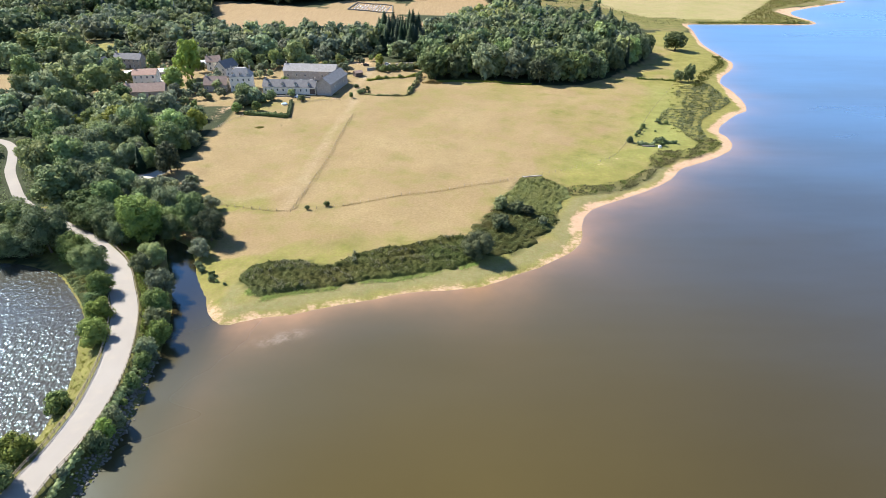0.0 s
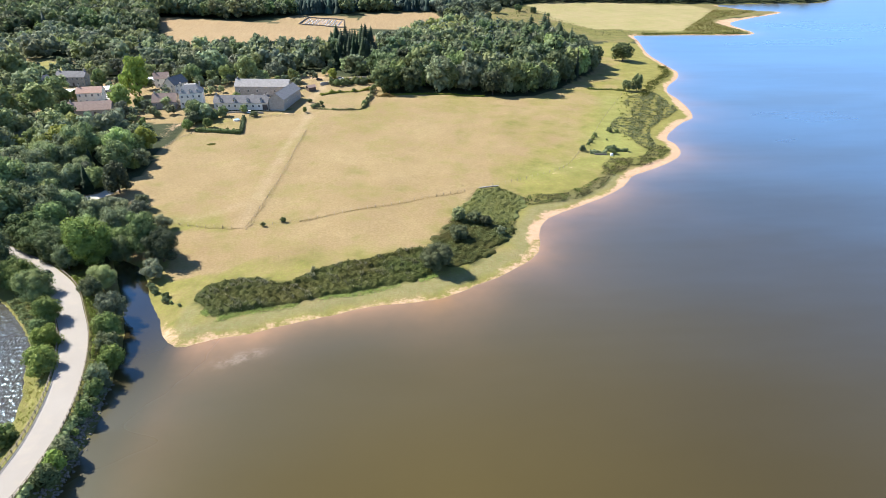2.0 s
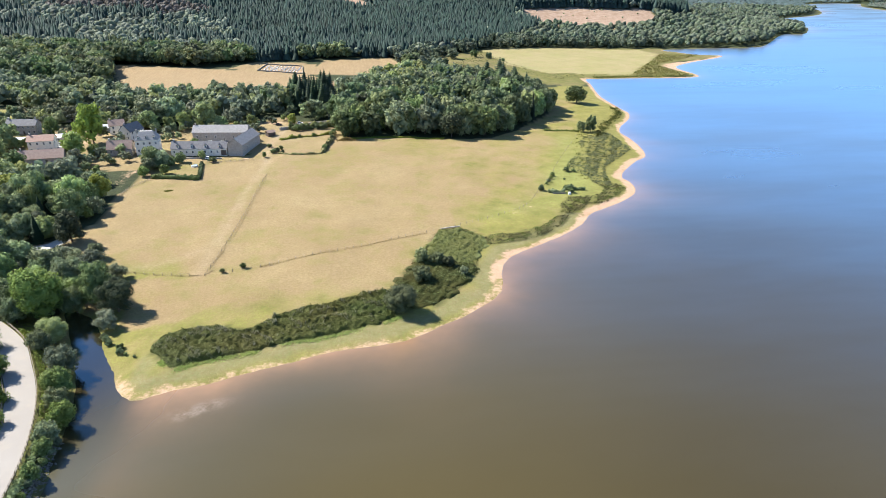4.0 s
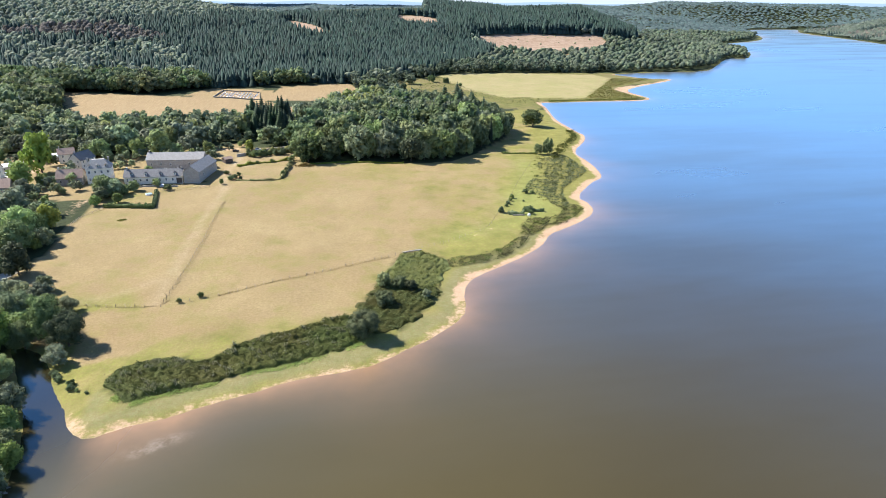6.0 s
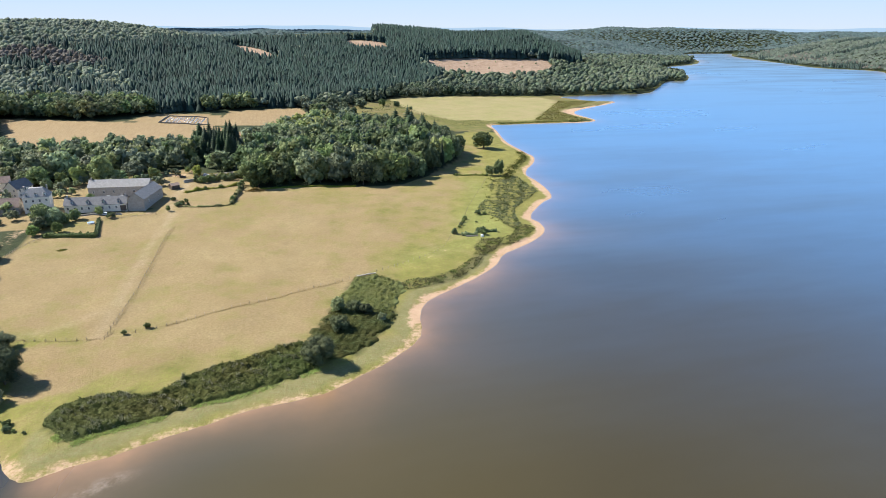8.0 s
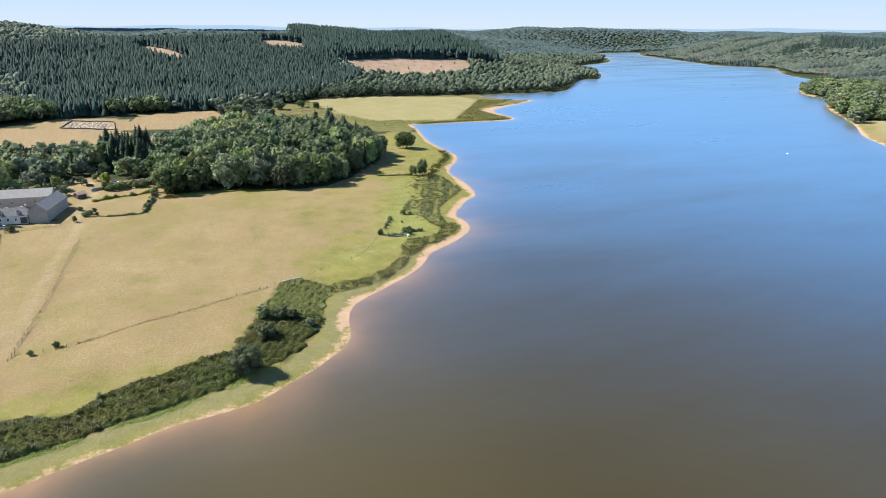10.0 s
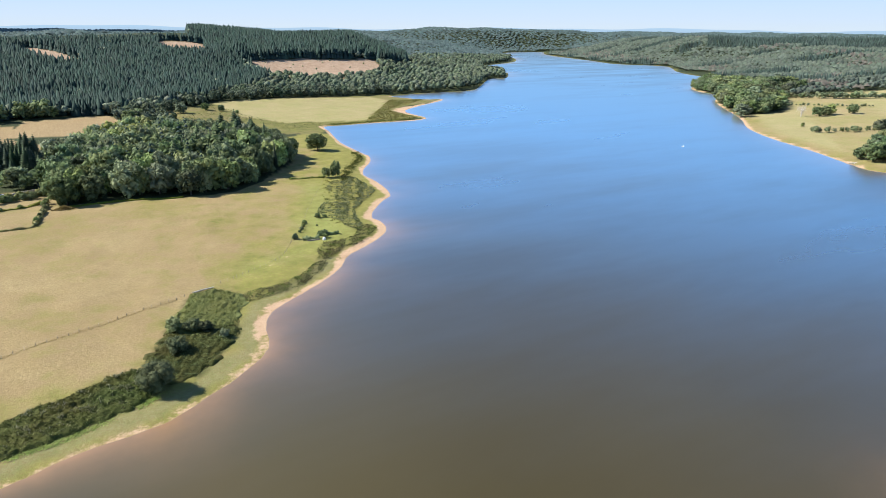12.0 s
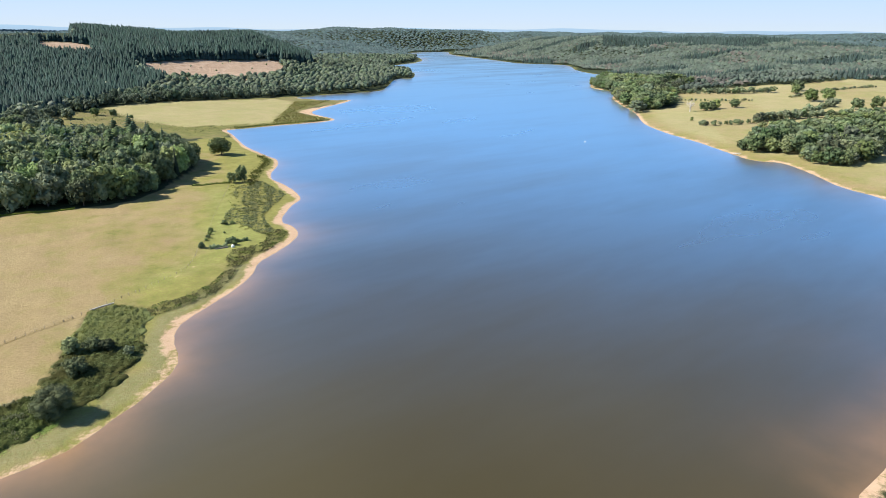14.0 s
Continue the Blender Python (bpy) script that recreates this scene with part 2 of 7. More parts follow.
M_BARE = foliage("thin_brown_leaf", (0.108, 0.098, 0.077), (0.176, 0.152, 0.123), 0.02, True)
M_BED = foliage("dark_sedge", (0.017, 0.019, 0.006), (0.106, 0.110, 0.027), 0.06)
M_SEDGE = foliage("shore_sedge", (0.036, 0.038, 0.012), (0.150, 0.150, 0.045), 0.04)
M_PALE_RUSH = foliage("pale_meadow_rush", (0.140, 0.168, 0.068), (0.300, 0.325, 0.140), 0.03)
M_HERB = foliage("grey_green_herb", (0.062, 0.084, 0.028), (0.190, 0.215, 0.085), 0.03)
# both needle colours below have the blue of distance haze painted in
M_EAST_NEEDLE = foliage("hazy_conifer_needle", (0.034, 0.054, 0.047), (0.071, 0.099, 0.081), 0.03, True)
M_FAR_NEEDLE = foliage("hazed_far_needle", (0.031, 0.056, 0.046), (0.052, 0.083, 0.066), 0.03, True)
M_ROUND = foliage("bright_round_leaf", (0.109, 0.152, 0.044), (0.233, 0.284, 0.087))
M_BRIGHT = foliage("spring_green_leaf", (0.140, 0.195, 0.055), (0.225, 0.290, 0.095))
M_LIME = foliage("lime_green_leaf", (0.205, 0.285, 0.070), (0.260, 0.345, 0.095), 0.02)
M_GREYLEAF = foliage("grey_shore_willow", (0.058, 0.070, 0.035), (0.108, 0.120, 0.062))
M_FAR_LIGHT = foliage("far_light_leaf", (0.165, 0.200, 0.070), (0.300, 0.335, 0.140), 0.04, True)
M_FAR_WILLOW = foliage("far_willow_leaf", (0.115, 0.140, 0.080), (0.238, 0.270, 0.162), 0.04, True)
M_RUSH = foliage("dark_rush", (0.082, 0.090, 0.022), (0.245, 0.245, 0.072), 0.04)
M_SPIT = foliage("olive_marsh_rush", (0.085, 0.082, 0.030), (0.215, 0.200, 0.080), 0.04)
M_REED = foliage("green_rush", (0.075, 0.098, 0.018), (0.215, 0.235, 0.058), 0.04)
M_STRAW = foliage("dry_straw_stem", (0.20, 0.19, 0.09), (0.36, 0.34, 0.18), 0.03)
M_BROWN = foliage("dead_brown_grass", (0.17, 0.13, 0.055), (0.30, 0.235, 0.10), 0.02)
M_DRY = foliage("dry_meadow_grass", (0.25, 0.18, 0.075), (0.36, 0.285, 0.13), 0.02)
M_FRESH = foliage("fresh_green_grass", (0.20, 0.25, 0.045), (0.32, 0.37, 0.08), 0.03)
M_POST = plain("weathered_wood", (0.16, 0.125, 0.09), (0.30, 0.25, 0.19), 0.3, 0.9, 0, 0.2, 0.004, own=0.3)
M_WIRE = plain("rusty_wire", (0.20, 0.15, 0.11), (0.28, 0.24, 0.20), 0.3, 0.6, 0.6)
M_WHITE = plain("white_render", (0.70, 0.65, 0.56), (0.80, 0.75, 0.66), 1.6, 0.9, 0, 0.2, 0.004)
M_STONE = plain("grey_stone_wall", (0.30, 0.27, 0.24), (0.44, 0.40, 0.35), 0.9, 0.95, 0, 0.2, 0.02)
M_SLATE = plain("slate_roof", (0.255, 0.235, 0.215), (0.345, 0.325, 0.300), 1.2, 0.85, 0, 0.15, 0.01)
M_SLATE_DARK = plain("dark_slate_roof", (0.130, 0.124, 0.120), (0.205, 0.196, 0.190), 1.2, 0.8, 0, 0.2, 0.01)
M_WALL_DARK = plain("lichened_dark_stone", (0.15, 0.135, 0.115), (0.25, 0.225, 0.19), 0.9, 0.95, 0, 0.2, 0.02)
M_TILE = plain("brown_tile_roof", (0.23, 0.155, 0.12), (0.34, 0.25, 0.20), 0.9, 0.9, 0, 0.2, 0.02)
M_RED_TILE = plain("orange_tile_roof", (0.33, 0.20, 0.145), (0.43, 0.29, 0.22), 0.9, 0.9, 0, 0.2, 0.02)
M_SHEET = plain("pale_sheet_roof", (0.60, 0.61, 0.61), (0.74, 0.75, 0.75), 1.0, 0.5, 0.0, 0.5)
M_FRAME = plain("painted_frame", (0.62, 0.62, 0.60), (0.75, 0.75, 0.73), 0.3, 0.6)
M_DOOR = plain("dark_wood_door", (0.07, 0.05, 0.04), (0.13, 0.10, 0.08), 0.4, 0.7)
M_ROCK = plain("grey_rock", (0.10, 0.088, 0.072), (0.24, 0.215, 0.18), 0.7, 0.95, 0, 0.2, 0.03, own=0.3)
M_GRAVE = plain("pale_gravestone", (0.48, 0.46, 0.44), (0.70, 0.68, 0.65), 0.6, 0.7, 0, 0.4, own=0.4)
M_CAR = plain("dark_car_paint", (0.020, 0.021, 0.024), (0.032, 0.033, 0.036), 1.0, 0.25, 0.2, 0.6)
M_TYRE = plain("tyre_rubber", (0.02, 0.02, 0.02), (0.035, 0.035, 0.035), 0.2, 0.9)
M_HULL = plain("white_boat_hull", (0.72, 0.72, 0.72), (0.82, 0.82, 0.82), 0.6, 0.4)
M_BLUE = plain("blue_tarpaulin", (0.20, 0.30, 0.42), (0.30, 0.40, 0.50), 0.6, 0.5)
M_PLANK = plain("grey_planks", (0.34, 0.31, 0.27), (0.50, 0.46, 0.40), 0.4, 0.85, own=0.25)


def glass_material():
    m, b = material("window_glass", 0.08, 0.0, 0.6)
    b.inputs["Base Color"].default_value = (0.02, 0.025, 0.03, 1)
    return m


M_GLASS = glass_material()


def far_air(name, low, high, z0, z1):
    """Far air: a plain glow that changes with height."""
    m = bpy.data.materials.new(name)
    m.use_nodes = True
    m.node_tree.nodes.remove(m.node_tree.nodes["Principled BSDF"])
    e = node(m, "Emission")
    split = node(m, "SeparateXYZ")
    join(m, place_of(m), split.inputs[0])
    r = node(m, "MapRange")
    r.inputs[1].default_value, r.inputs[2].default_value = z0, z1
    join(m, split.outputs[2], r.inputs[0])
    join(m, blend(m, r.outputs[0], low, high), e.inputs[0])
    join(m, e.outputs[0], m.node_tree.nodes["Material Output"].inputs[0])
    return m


M_LOW_SKY = far_air("low_sky_glow", (0.305, 0.355, 0.415), (0.135, 0.295, 0.60), 100, 800)
# the ridge glows in haze blue instead of taking light
M_FAR_RIDGE = far_air("far_ridge_glow", (0.17, 0.235, 0.31), (0.20, 0.29, 0.39), 60, 110)
# ---- plan of the land: shores, road, fields, heights (metres, camera over the lake at the origin) ----
def curve_through(points, step, closed=False):
    """Points every step metres or so along a smooth line through the given ones."""
    p = np.array(points, float)
    n = len(p)
    out = []
    for i in range(n if closed else n - 1):
        if closed:
            a, b, c, d = p[i - 1], p[i], p[(i + 1) % n], p[(i + 2) % n]
        else:
            a, b, c, d = p[max(i - 1, 0)], p[i], p[i + 1], p[min(i + 2, n - 1)]
        m = int(np.clip(np.linalg.norm(c - b) / step, 1, 4))
        t = (np.arange(m) / m)[:, None]
        out.append(0.5 * (2 * b + (c - a) * t + (2 * a - 5 * b + 4 * c - d) * t ** 2 + (3 * b - a - 3 * c + d) * t ** 3))
    if not closed:
        out.append(p[-1:])
    return np.concatenate(out)


def away(x, y, line, closed=False):
    """Distance of each point to a line of short pieces."""
    x, y = np.ravel(np.asarray(x, float)), np.ravel(np.asarray(y, float))
    best = np.full(x.shape, 1e18)
    a = line
    b = np.roll(line, -1, axis=0)
    if not closed:
        a, b = a[:-1], b[:-1]
    for (ax, ay), (bx, by) in zip(a, b):
        ux, uy = bx - ax, by - ay
        k = np.clip(((x - ax) * ux + (y - ay) * uy) / (ux * ux + uy * uy + 1e-9), 0, 1)
        np.minimum(best, (x - ax - k * ux) ** 2 + (y - ay - k * uy) ** 2, out=best)
    return np.sqrt(best)


def inside(x, y, ring):
    x, y = np.ravel(np.asarray(x, float)), np.ravel(np.asarray(y, float))
    odd = np.zeros(x.shape, bool)
    for (ax, ay), (bx, by) in zip(ring, np.roll(ring, -1, axis=0)):
        if ay == by:
            continue
        odd ^= ((ay > y) != (by > y)) & (x < (bx - ax) * (y - ay) / (by - ay) + ax)
    return odd


DAM_SHORE = [(-40, -95), (-62, -40), (-69, 20), (-70.2, 85), (-69.5, 98), (-70, 110), (-71.3, 118), (-72.3, 128), (-76, 147), (-83, 165), (-91, 182), (-97, 196)]
POINT_SHORE = [(-86, 189), (-81, 180.9), (-75.7, 168.2), (-72.1, 161.6), (-68.5, 155.4), (-66.8, 150.1), (-64.3, 146.1), (-61.3, 143.1), (-58.9, 142.6), (-56.5, 143.6),
               (-52.3, 145.6), (-47.9, 146.7), (-41.8, 147.8), (-38.2, 149.5), (-32.9, 151.5), (-26.7, 153.6), (-20.4, 155.4), (-14, 158.2), (-5.7, 160.1), (2.7, 160.7),
               (11.3, 162.3), (16.6, 165.3), (20.2, 167.6), (24, 170.4), (29.7, 173.5), (34.8, 177.6), (40.1, 182.1), (43.5, 185.6), (47, 190.9), (48.6, 197.3),
               (49.7, 204), (51.9, 211.1), (55.8, 217.6), (62.3, 222.8), (70, 227.6), (75.5, 231.5), (82.4, 236.1)]
SAND_SHORE = [(90.1, 242.7), (96.9, 249.6), (102.1, 258.1), (105.9, 262.2), (115.7, 268.5), (126.1, 275.9), (134.4, 283.6), (140.2, 294.2), (141.6, 304.6),
              (140.1, 311.8), (144.4, 321.3), (154.6, 334.5), (162.5, 344.1), (170.7, 350.8), (176, 364.9), (179.5, 383.9), (180.9, 400.5), (181.2, 415.2),
              (190.4, 435.9), (200.5, 449.6), (209.8, 465.9), (215.2, 481.4), (215, 491.5), (216.2, 517.4), (218.5, 548.3), (223.5, 574.5), (230.6, 603.2), (236.1, 628),
              (242, 655)]
FAR_SHORE = [(266, 657), (304, 656), (352, 653), (374, 667), (379, 729), (412, 768), (498, 833), (471, 853), (459, 883), (453, 918), (538, 935), (604, 936),
             (650, 970), (800, 1149), (849, 1155), (966, 1311), (948, 1324), (1000, 1462), (1044, 1565), (1289, 1720), (1474, 1960), (1669, 2309), (1828, 2461), (2001, 2446)]
EAST_SHORE = [(1793, 2154), (1590, 1664), (1514, 1480), (1555, 1328), (1378, 1137), (1285, 982), (1365, 950), (1243, 941), (991, 781), (934, 680), (835, 613),
              (712, 486), (639, 423), (596, 366), (568, 313), (532, 258), (523, 237), (530, 219), (505, 186), (478, 157), (460, 120), (420, 80),
              (300, 45), (163, 31), (147, 31), (125, 5), (110, -50), (40, -100)]
POND_SHORE = [(-89, 94), (-87.2, 97.5), (-86.9, 102), (-87.3, 107.5), (-88.6, 116), (-90.8, 124.5), (-95, 134), (-100, 147), (-111, 161), (-121, 171), (-131, 175), (-143, 177),
              (-175, 172), (-205, 150), (-215, 110), (-190, 50), (-140, 10), (-100, 20), (-92, 60)]
ROAD_LINE = [(-30, -110), (-58, -55), (-75, 0), (-80.5, 40), (-80, 82), (-78.7, 90), (-78, 98), (-77.9, 107), (-78.8, 115), (-80.7, 125), (-83.8, 135.7), (-88.2, 147), (-93.5, 157), (-100, 168),
             (-108, 177.5), (-118, 187), (-133, 198), (-149, 211), (-161.5, 222.5), (-172, 236), (-182, 250), (-189, 263), (-197, 277), (-207, 286), (-225, 293), (-255, 296)]
LAKE = curve_through(DAM_SHORE + POINT_SHORE + SAND_SHORE + FAR_SHORE + EAST_SHORE, 6.0, True)
POND = curve_through(POND_SHORE, 6.0, True)
ROAD = curve_through(ROAD_LINE, 3.0)


def shore_distance(x, y):
    """Metres from the nearest waterline: above zero on land, below it on the water."""
    d = np.minimum(away(x, y, LAKE, True), away(x, y, POND, True))
    wet = inside(x, y, LAKE) | inside(x, y, POND)
    return np.where(wet, -d, d)


def waves2(x, y, size, seed):
    """Smooth rolling numbers between -1 and 1, of about that size in metres."""
    r = np.random.RandomState(seed)
    v = 0
    for k in range(7):
        a, p, s = r.uniform(0, 6.283), r.uniform(0, 6.283), size * r.uniform(0.55, 1.6)
        v = v + np.sin((x * np.cos(a) + y * np.sin(a)) * 6.283 / s + p)
    return v / 3.6


def bump_at(x, y, cx, cy, sx, sy, turn, amount):
    c, s = math.cos(radians(turn)), math.sin(radians(turn))
    u, v = (x - cx) * c + (y - cy) * s, -(x - cx) * s + (y - cy) * c
    return amount * np.exp(-(u / sx) ** 2 - (v / sy) ** 2)


def rise(v, a, b):
    t = np.clip((v - a) / (b - a), 0, 1)
    return t * t * (3 - 2 * t)


def height(x, y, d=None):
    """Height of the ground over the lake's level."""
    shape = np.shape(x)
    x, y = np.ravel(np.asarray(x, float)), np.ravel(np.asarray(y, float))
    if d is None:
        d = shore_distance(x, y)
    land = np.maximum(d, 0)
    wobble = waves2(x, y, 9, 3) * 0.10 + waves2(x, y, 31, 4) * 0.25
    z = 1.1 * (1 - np.exp(-land / 9)) + 0.022 * np.minimum(land, 250) + 0.006 * np.clip(land - 250, 0, 900)
    z = z + wobble * rise(land, 3, 40)
    r = np.hypot(x, y)
    hills = bump_at(x, y, -650, 1330, 710, 420, 0, 88) + bump_at(x, y, 330, 1640, 480, 330, -25, 66) + bump_at(x, y, -60, 1500, 420, 380, 0, 4)
    hills += bump_at(x, y, 900, 2600, 700, 380, -30, 62) + bump_at(x, y, 2450, 2050, 650, 700, 20, 62) + bump_at(x, y, 2100, 900, 700, 500, 10, 34)
    hills += bump_at(x, y, 1750, 1500, 260, 420, -35, 28)
    hills += bump_at(x, y, -290, 1375, 150, 300, 0, 14) + bump_at(x, y, -40, 1560, 240, 200, 0, 7) + bump_at(x, y, 682, 1495, 115, 210, -24.5, 27)
    hills += bump_at(x, y, 1960, 3090, 800, 430, -33, 86) + bump_at(x, y, 2080, 1300, 520, 300, -58, 27)
    rim = 62 * rise(r, 2900, 4200) * (1 + 0.12 * waves2(x, y, 1500, 8))
    hills = np.maximum(hills, rim) + 5 * waves2(x, y, 420, 6) * rise(r, 900, 1500)
    z = z + hills * rise(land, 10, 420)
    # the bank that carries the road between lake and pond
    bank = 3.0 - np.maximum(away(x, y, ROAD) - 4.3, 0) * 0.84
    z = np.where((y < 215) & (d > -6), np.maximum(z, np.minimum(bank, 3.0)), z)
    z = np.where(d < 0, np.where(bank > 0.0, np.minimum(z, np.maximum(d * 0.5, -3.5)), np.maximum(d * 0.08, -3.5)), z)
    return z.reshape(shape)


# ---- helpers for meshes ----
def mesh_of(name, verts, faces, mat=None, smooth=False):
    me = bpy.data.meshes.new(name)
    if isinstance(faces, np.ndarray):
        n, k = faces.shape
        me.vertices.add(len(verts))
        me.vertices.foreach_set("co", np.asarray(verts, np.float32).ravel())
        me.loops.add(n * k)
        me.loops.foreach_set("vertex_index", faces.astype(np.int32).ravel())
        me.polygons.add(n)
        me.polygons.foreach_set("loop_start", np.arange(0, n * k, k, dtype=np.int32))
        me.update(calc_edges=True)
    else:
        me.from_pydata([tuple(v) for v in verts], [], faces)
    if mat:
        me.materials.append(mat)
    if smooth:
        me.polygons.foreach_set("use_smooth", np.ones(len(me.polygons), bool))
    return me


def part(name, data, mat, parent, label="", m=None):
    """Links a bmesh or a mesh as one object under a thing."""
    if isinstance(data, bmesh.types.BMesh):
        me = bpy.data.meshes.new(name)
        data.to_mesh(me)
        data.free()
        me.materials.append(mat)
    else:
        me = data
    ob = new(name, me)
    if parent is not None:
        ob.parent = parent
    if m is not None:
        ob.matrix_basis = m
    return tagged(ob, label)


def lines_between(*spans):
    """Grid lines: (from, to, step) one after another."""
    out = []
    for a, b, s in spans:
        out.append(np.linspace(a, b, max(1, round((b - a) / s)), endpoint=False))
    return np.concatenate(out + [[spans[-1][1]]])


# fields, by their corners
STUBBLE_WEST = np.array([(-243, 708), (-219, 640), (-192, 580), (-176, 558), (-112, 546), (-53, 556), (-7, 606), (-42, 652), (-98, 676), (-157, 692), (-238, 710)], float)
STUBBLE_MID = np.array([(-47, 656), (-32, 752), (45, 782), (62, 700), (10, 655)], float)
HAY_FAR = np.array([(170, 856), (205, 876), (311, 900), (405, 900), (412, 845), (300, 672), (209, 690), (178, 754)], float)
MARSH_FAR = np.array([(60, 760), (170, 860), (330, 915), (455, 925), (475, 850), (520, 835), (400, 775), (366, 730), (376, 664), (255, 655), (215, 600), (150, 640)], float)
CLEARCUT = np.array([(345, 1150), (318, 1262), (430, 1302), (546, 1316), (620, 1330), (590, 1230), (530, 1155), (430, 1130)], float)
CLEARING = np.array([(-52, 1290), (-30, 1385), (10, 1330), (46, 1240), (40, 1165), (0, 1170)], float)
CLEARING_HIGH = np.array([(178, 1320), (192, 1432), (230, 1436), (275, 1415), (268, 1320)], float)
MEADOW = np.array([(-97, 200), (-86, 222), (-104, 232), (-118, 240), (-113, 262), (-114, 300), (-112, 335), (-105, 366), (-62, 366), (-58, 395), (-45, 412), (-12, 402),
                   (10, 404), (60, 397), (86, 397), (112, 424), (146, 470), (160, 510), (150, 570), (205, 610), (300, 600), (300, 120), (-97, 120)], float)
GARDEN = np.array([(-105, 330), (-81, 325), (-85, 353), (-106, 365)], float)
VILLAGE = np.array([(-228, 400), (-190, 352), (-118, 345), (-108, 372), (-58, 370), (-38, 425), (-46, 462), (-72, 458), (-90, 442), (-150, 440), (-215, 448), (-232, 430)], float)
EAST_FIELDS = np.array([(965, 585), (795, 480), (690, 500), (560, 390), (500, 270), (450, 150), (440, 100), (900, 60), (1500, 250), (1400, 480)], float)
RUSH_BED = np.array([(-61.9, 164.4), (-62, 169.3), (-59.4, 172.7), (-56.9, 174), (-51.1, 175.5), (-43.8, 175.4), (-37.9, 172.2), (-34.4, 172.6), (-32.2, 175.4), (-26.5, 180.8),
            (-19.4, 184.1), (-11.9, 185.1), (-8.3, 187.6), (-2.6, 189.7), (-1.1, 191.9), (3.1, 192.2), (9.3, 192), (10.1, 175.2), (2.9, 171.2), (-5.9, 168.8),
            (-14.5, 166), (-23, 164.7), (-31, 161.3), (-37.5, 159.8), (-45.5, 157.7), (-51.7, 155.5), (-53.9, 155), (-57.4, 158.8)], float)
RUSH_HEAD = np.array([(9.3, 192), (10.8, 200.6), (13.8, 205.2), (17.7, 213.7), (22.1, 224.4), (26.1, 232.5), (29.6, 240.8), (33.1, 244.8), (41.4, 245.8), (46.5, 240.2),
             (49.7, 235.2), (50.1, 228.3), (46.6, 224.6), (42.2, 212.1), (41, 203.4), (35.5, 195.2), (29.2, 187.3), (23.7, 181), (19.6, 181.4), (14.2, 177.8)], float)
RUSH_SHORE = np.array([(49.7, 235.2), (54.2, 238.4), (63.4, 238.6), (71.4, 242.8), (77.2, 245.8), (86.7, 255.9), (91.9, 265.5), (93.6, 271.7), (100.1, 280.7), (106.6, 280.5),
              (116.8, 283.2), (122.2, 290), (119.9, 300.1), (120.7, 311.1), (118.1, 320.9), (114.5, 329), (121.3, 344), (130.1, 354.2), (139, 366.3), (138.3, 379.8),
              (150, 399.5), (162.8, 405.4), (171, 410.8), (170.3, 395.5), (169.5, 375.7), (167.8, 365.1), (157.3, 351.8), (149.6, 343.8), (137.2, 328.9), (132.6, 315),
              (130.2, 300.3), (133.3, 296.6), (134, 291.5), (127, 283.2), (117.4, 273.6), (105.7, 269.3), (98.9, 262.9), (93.5, 258), (86.6, 247), (80, 239.9),
              (71.5, 233.8), (59.5, 230.5), (50.1, 228.3)], float)
FENCE_PATH = curve_through([(-58.4, 214), (-57.7, 236), (-56.5, 252), (-56, 268), (-55.2, 290), (-53.2, 314), (-50.2, 341), (-49.2, 357)], 4)
PATH_FORK = curve_through([(-57.4, 238), (-67.5, 228.7), (-77.6, 223.1), (-86, 221)], 4)
SHORE_TRACK = curve_through([(52.3, 253), (60.8, 257.8), (70, 262.2), (78, 269.4), (85, 281), (89, 292)], 4)
FARM_TRACK = curve_through([(-50, 345), (-52, 364), (-52, 384), (-51, 404), (-47, 425), (-54, 440), (-70, 442)], 4)
DRY_STRIP = curve_through([(-80, 203), (-60, 197), (-32, 204), (-8, 216), (8, 224)], 4)
FARMYARD = np.array([(-62, 366), (-12, 364), (-8, 400), (-10, 447), (-52, 450)], float)
SCRUB_WEST = np.array([(-320, 425), (-270, 412), (-254, 384), (-238, 350), (-242, 330), (-262, 318), (-320, 340)], float)
GREEN_PATCH = np.array([(-275, 488), (-238, 470), (-232, 500), (-280, 525)], float)


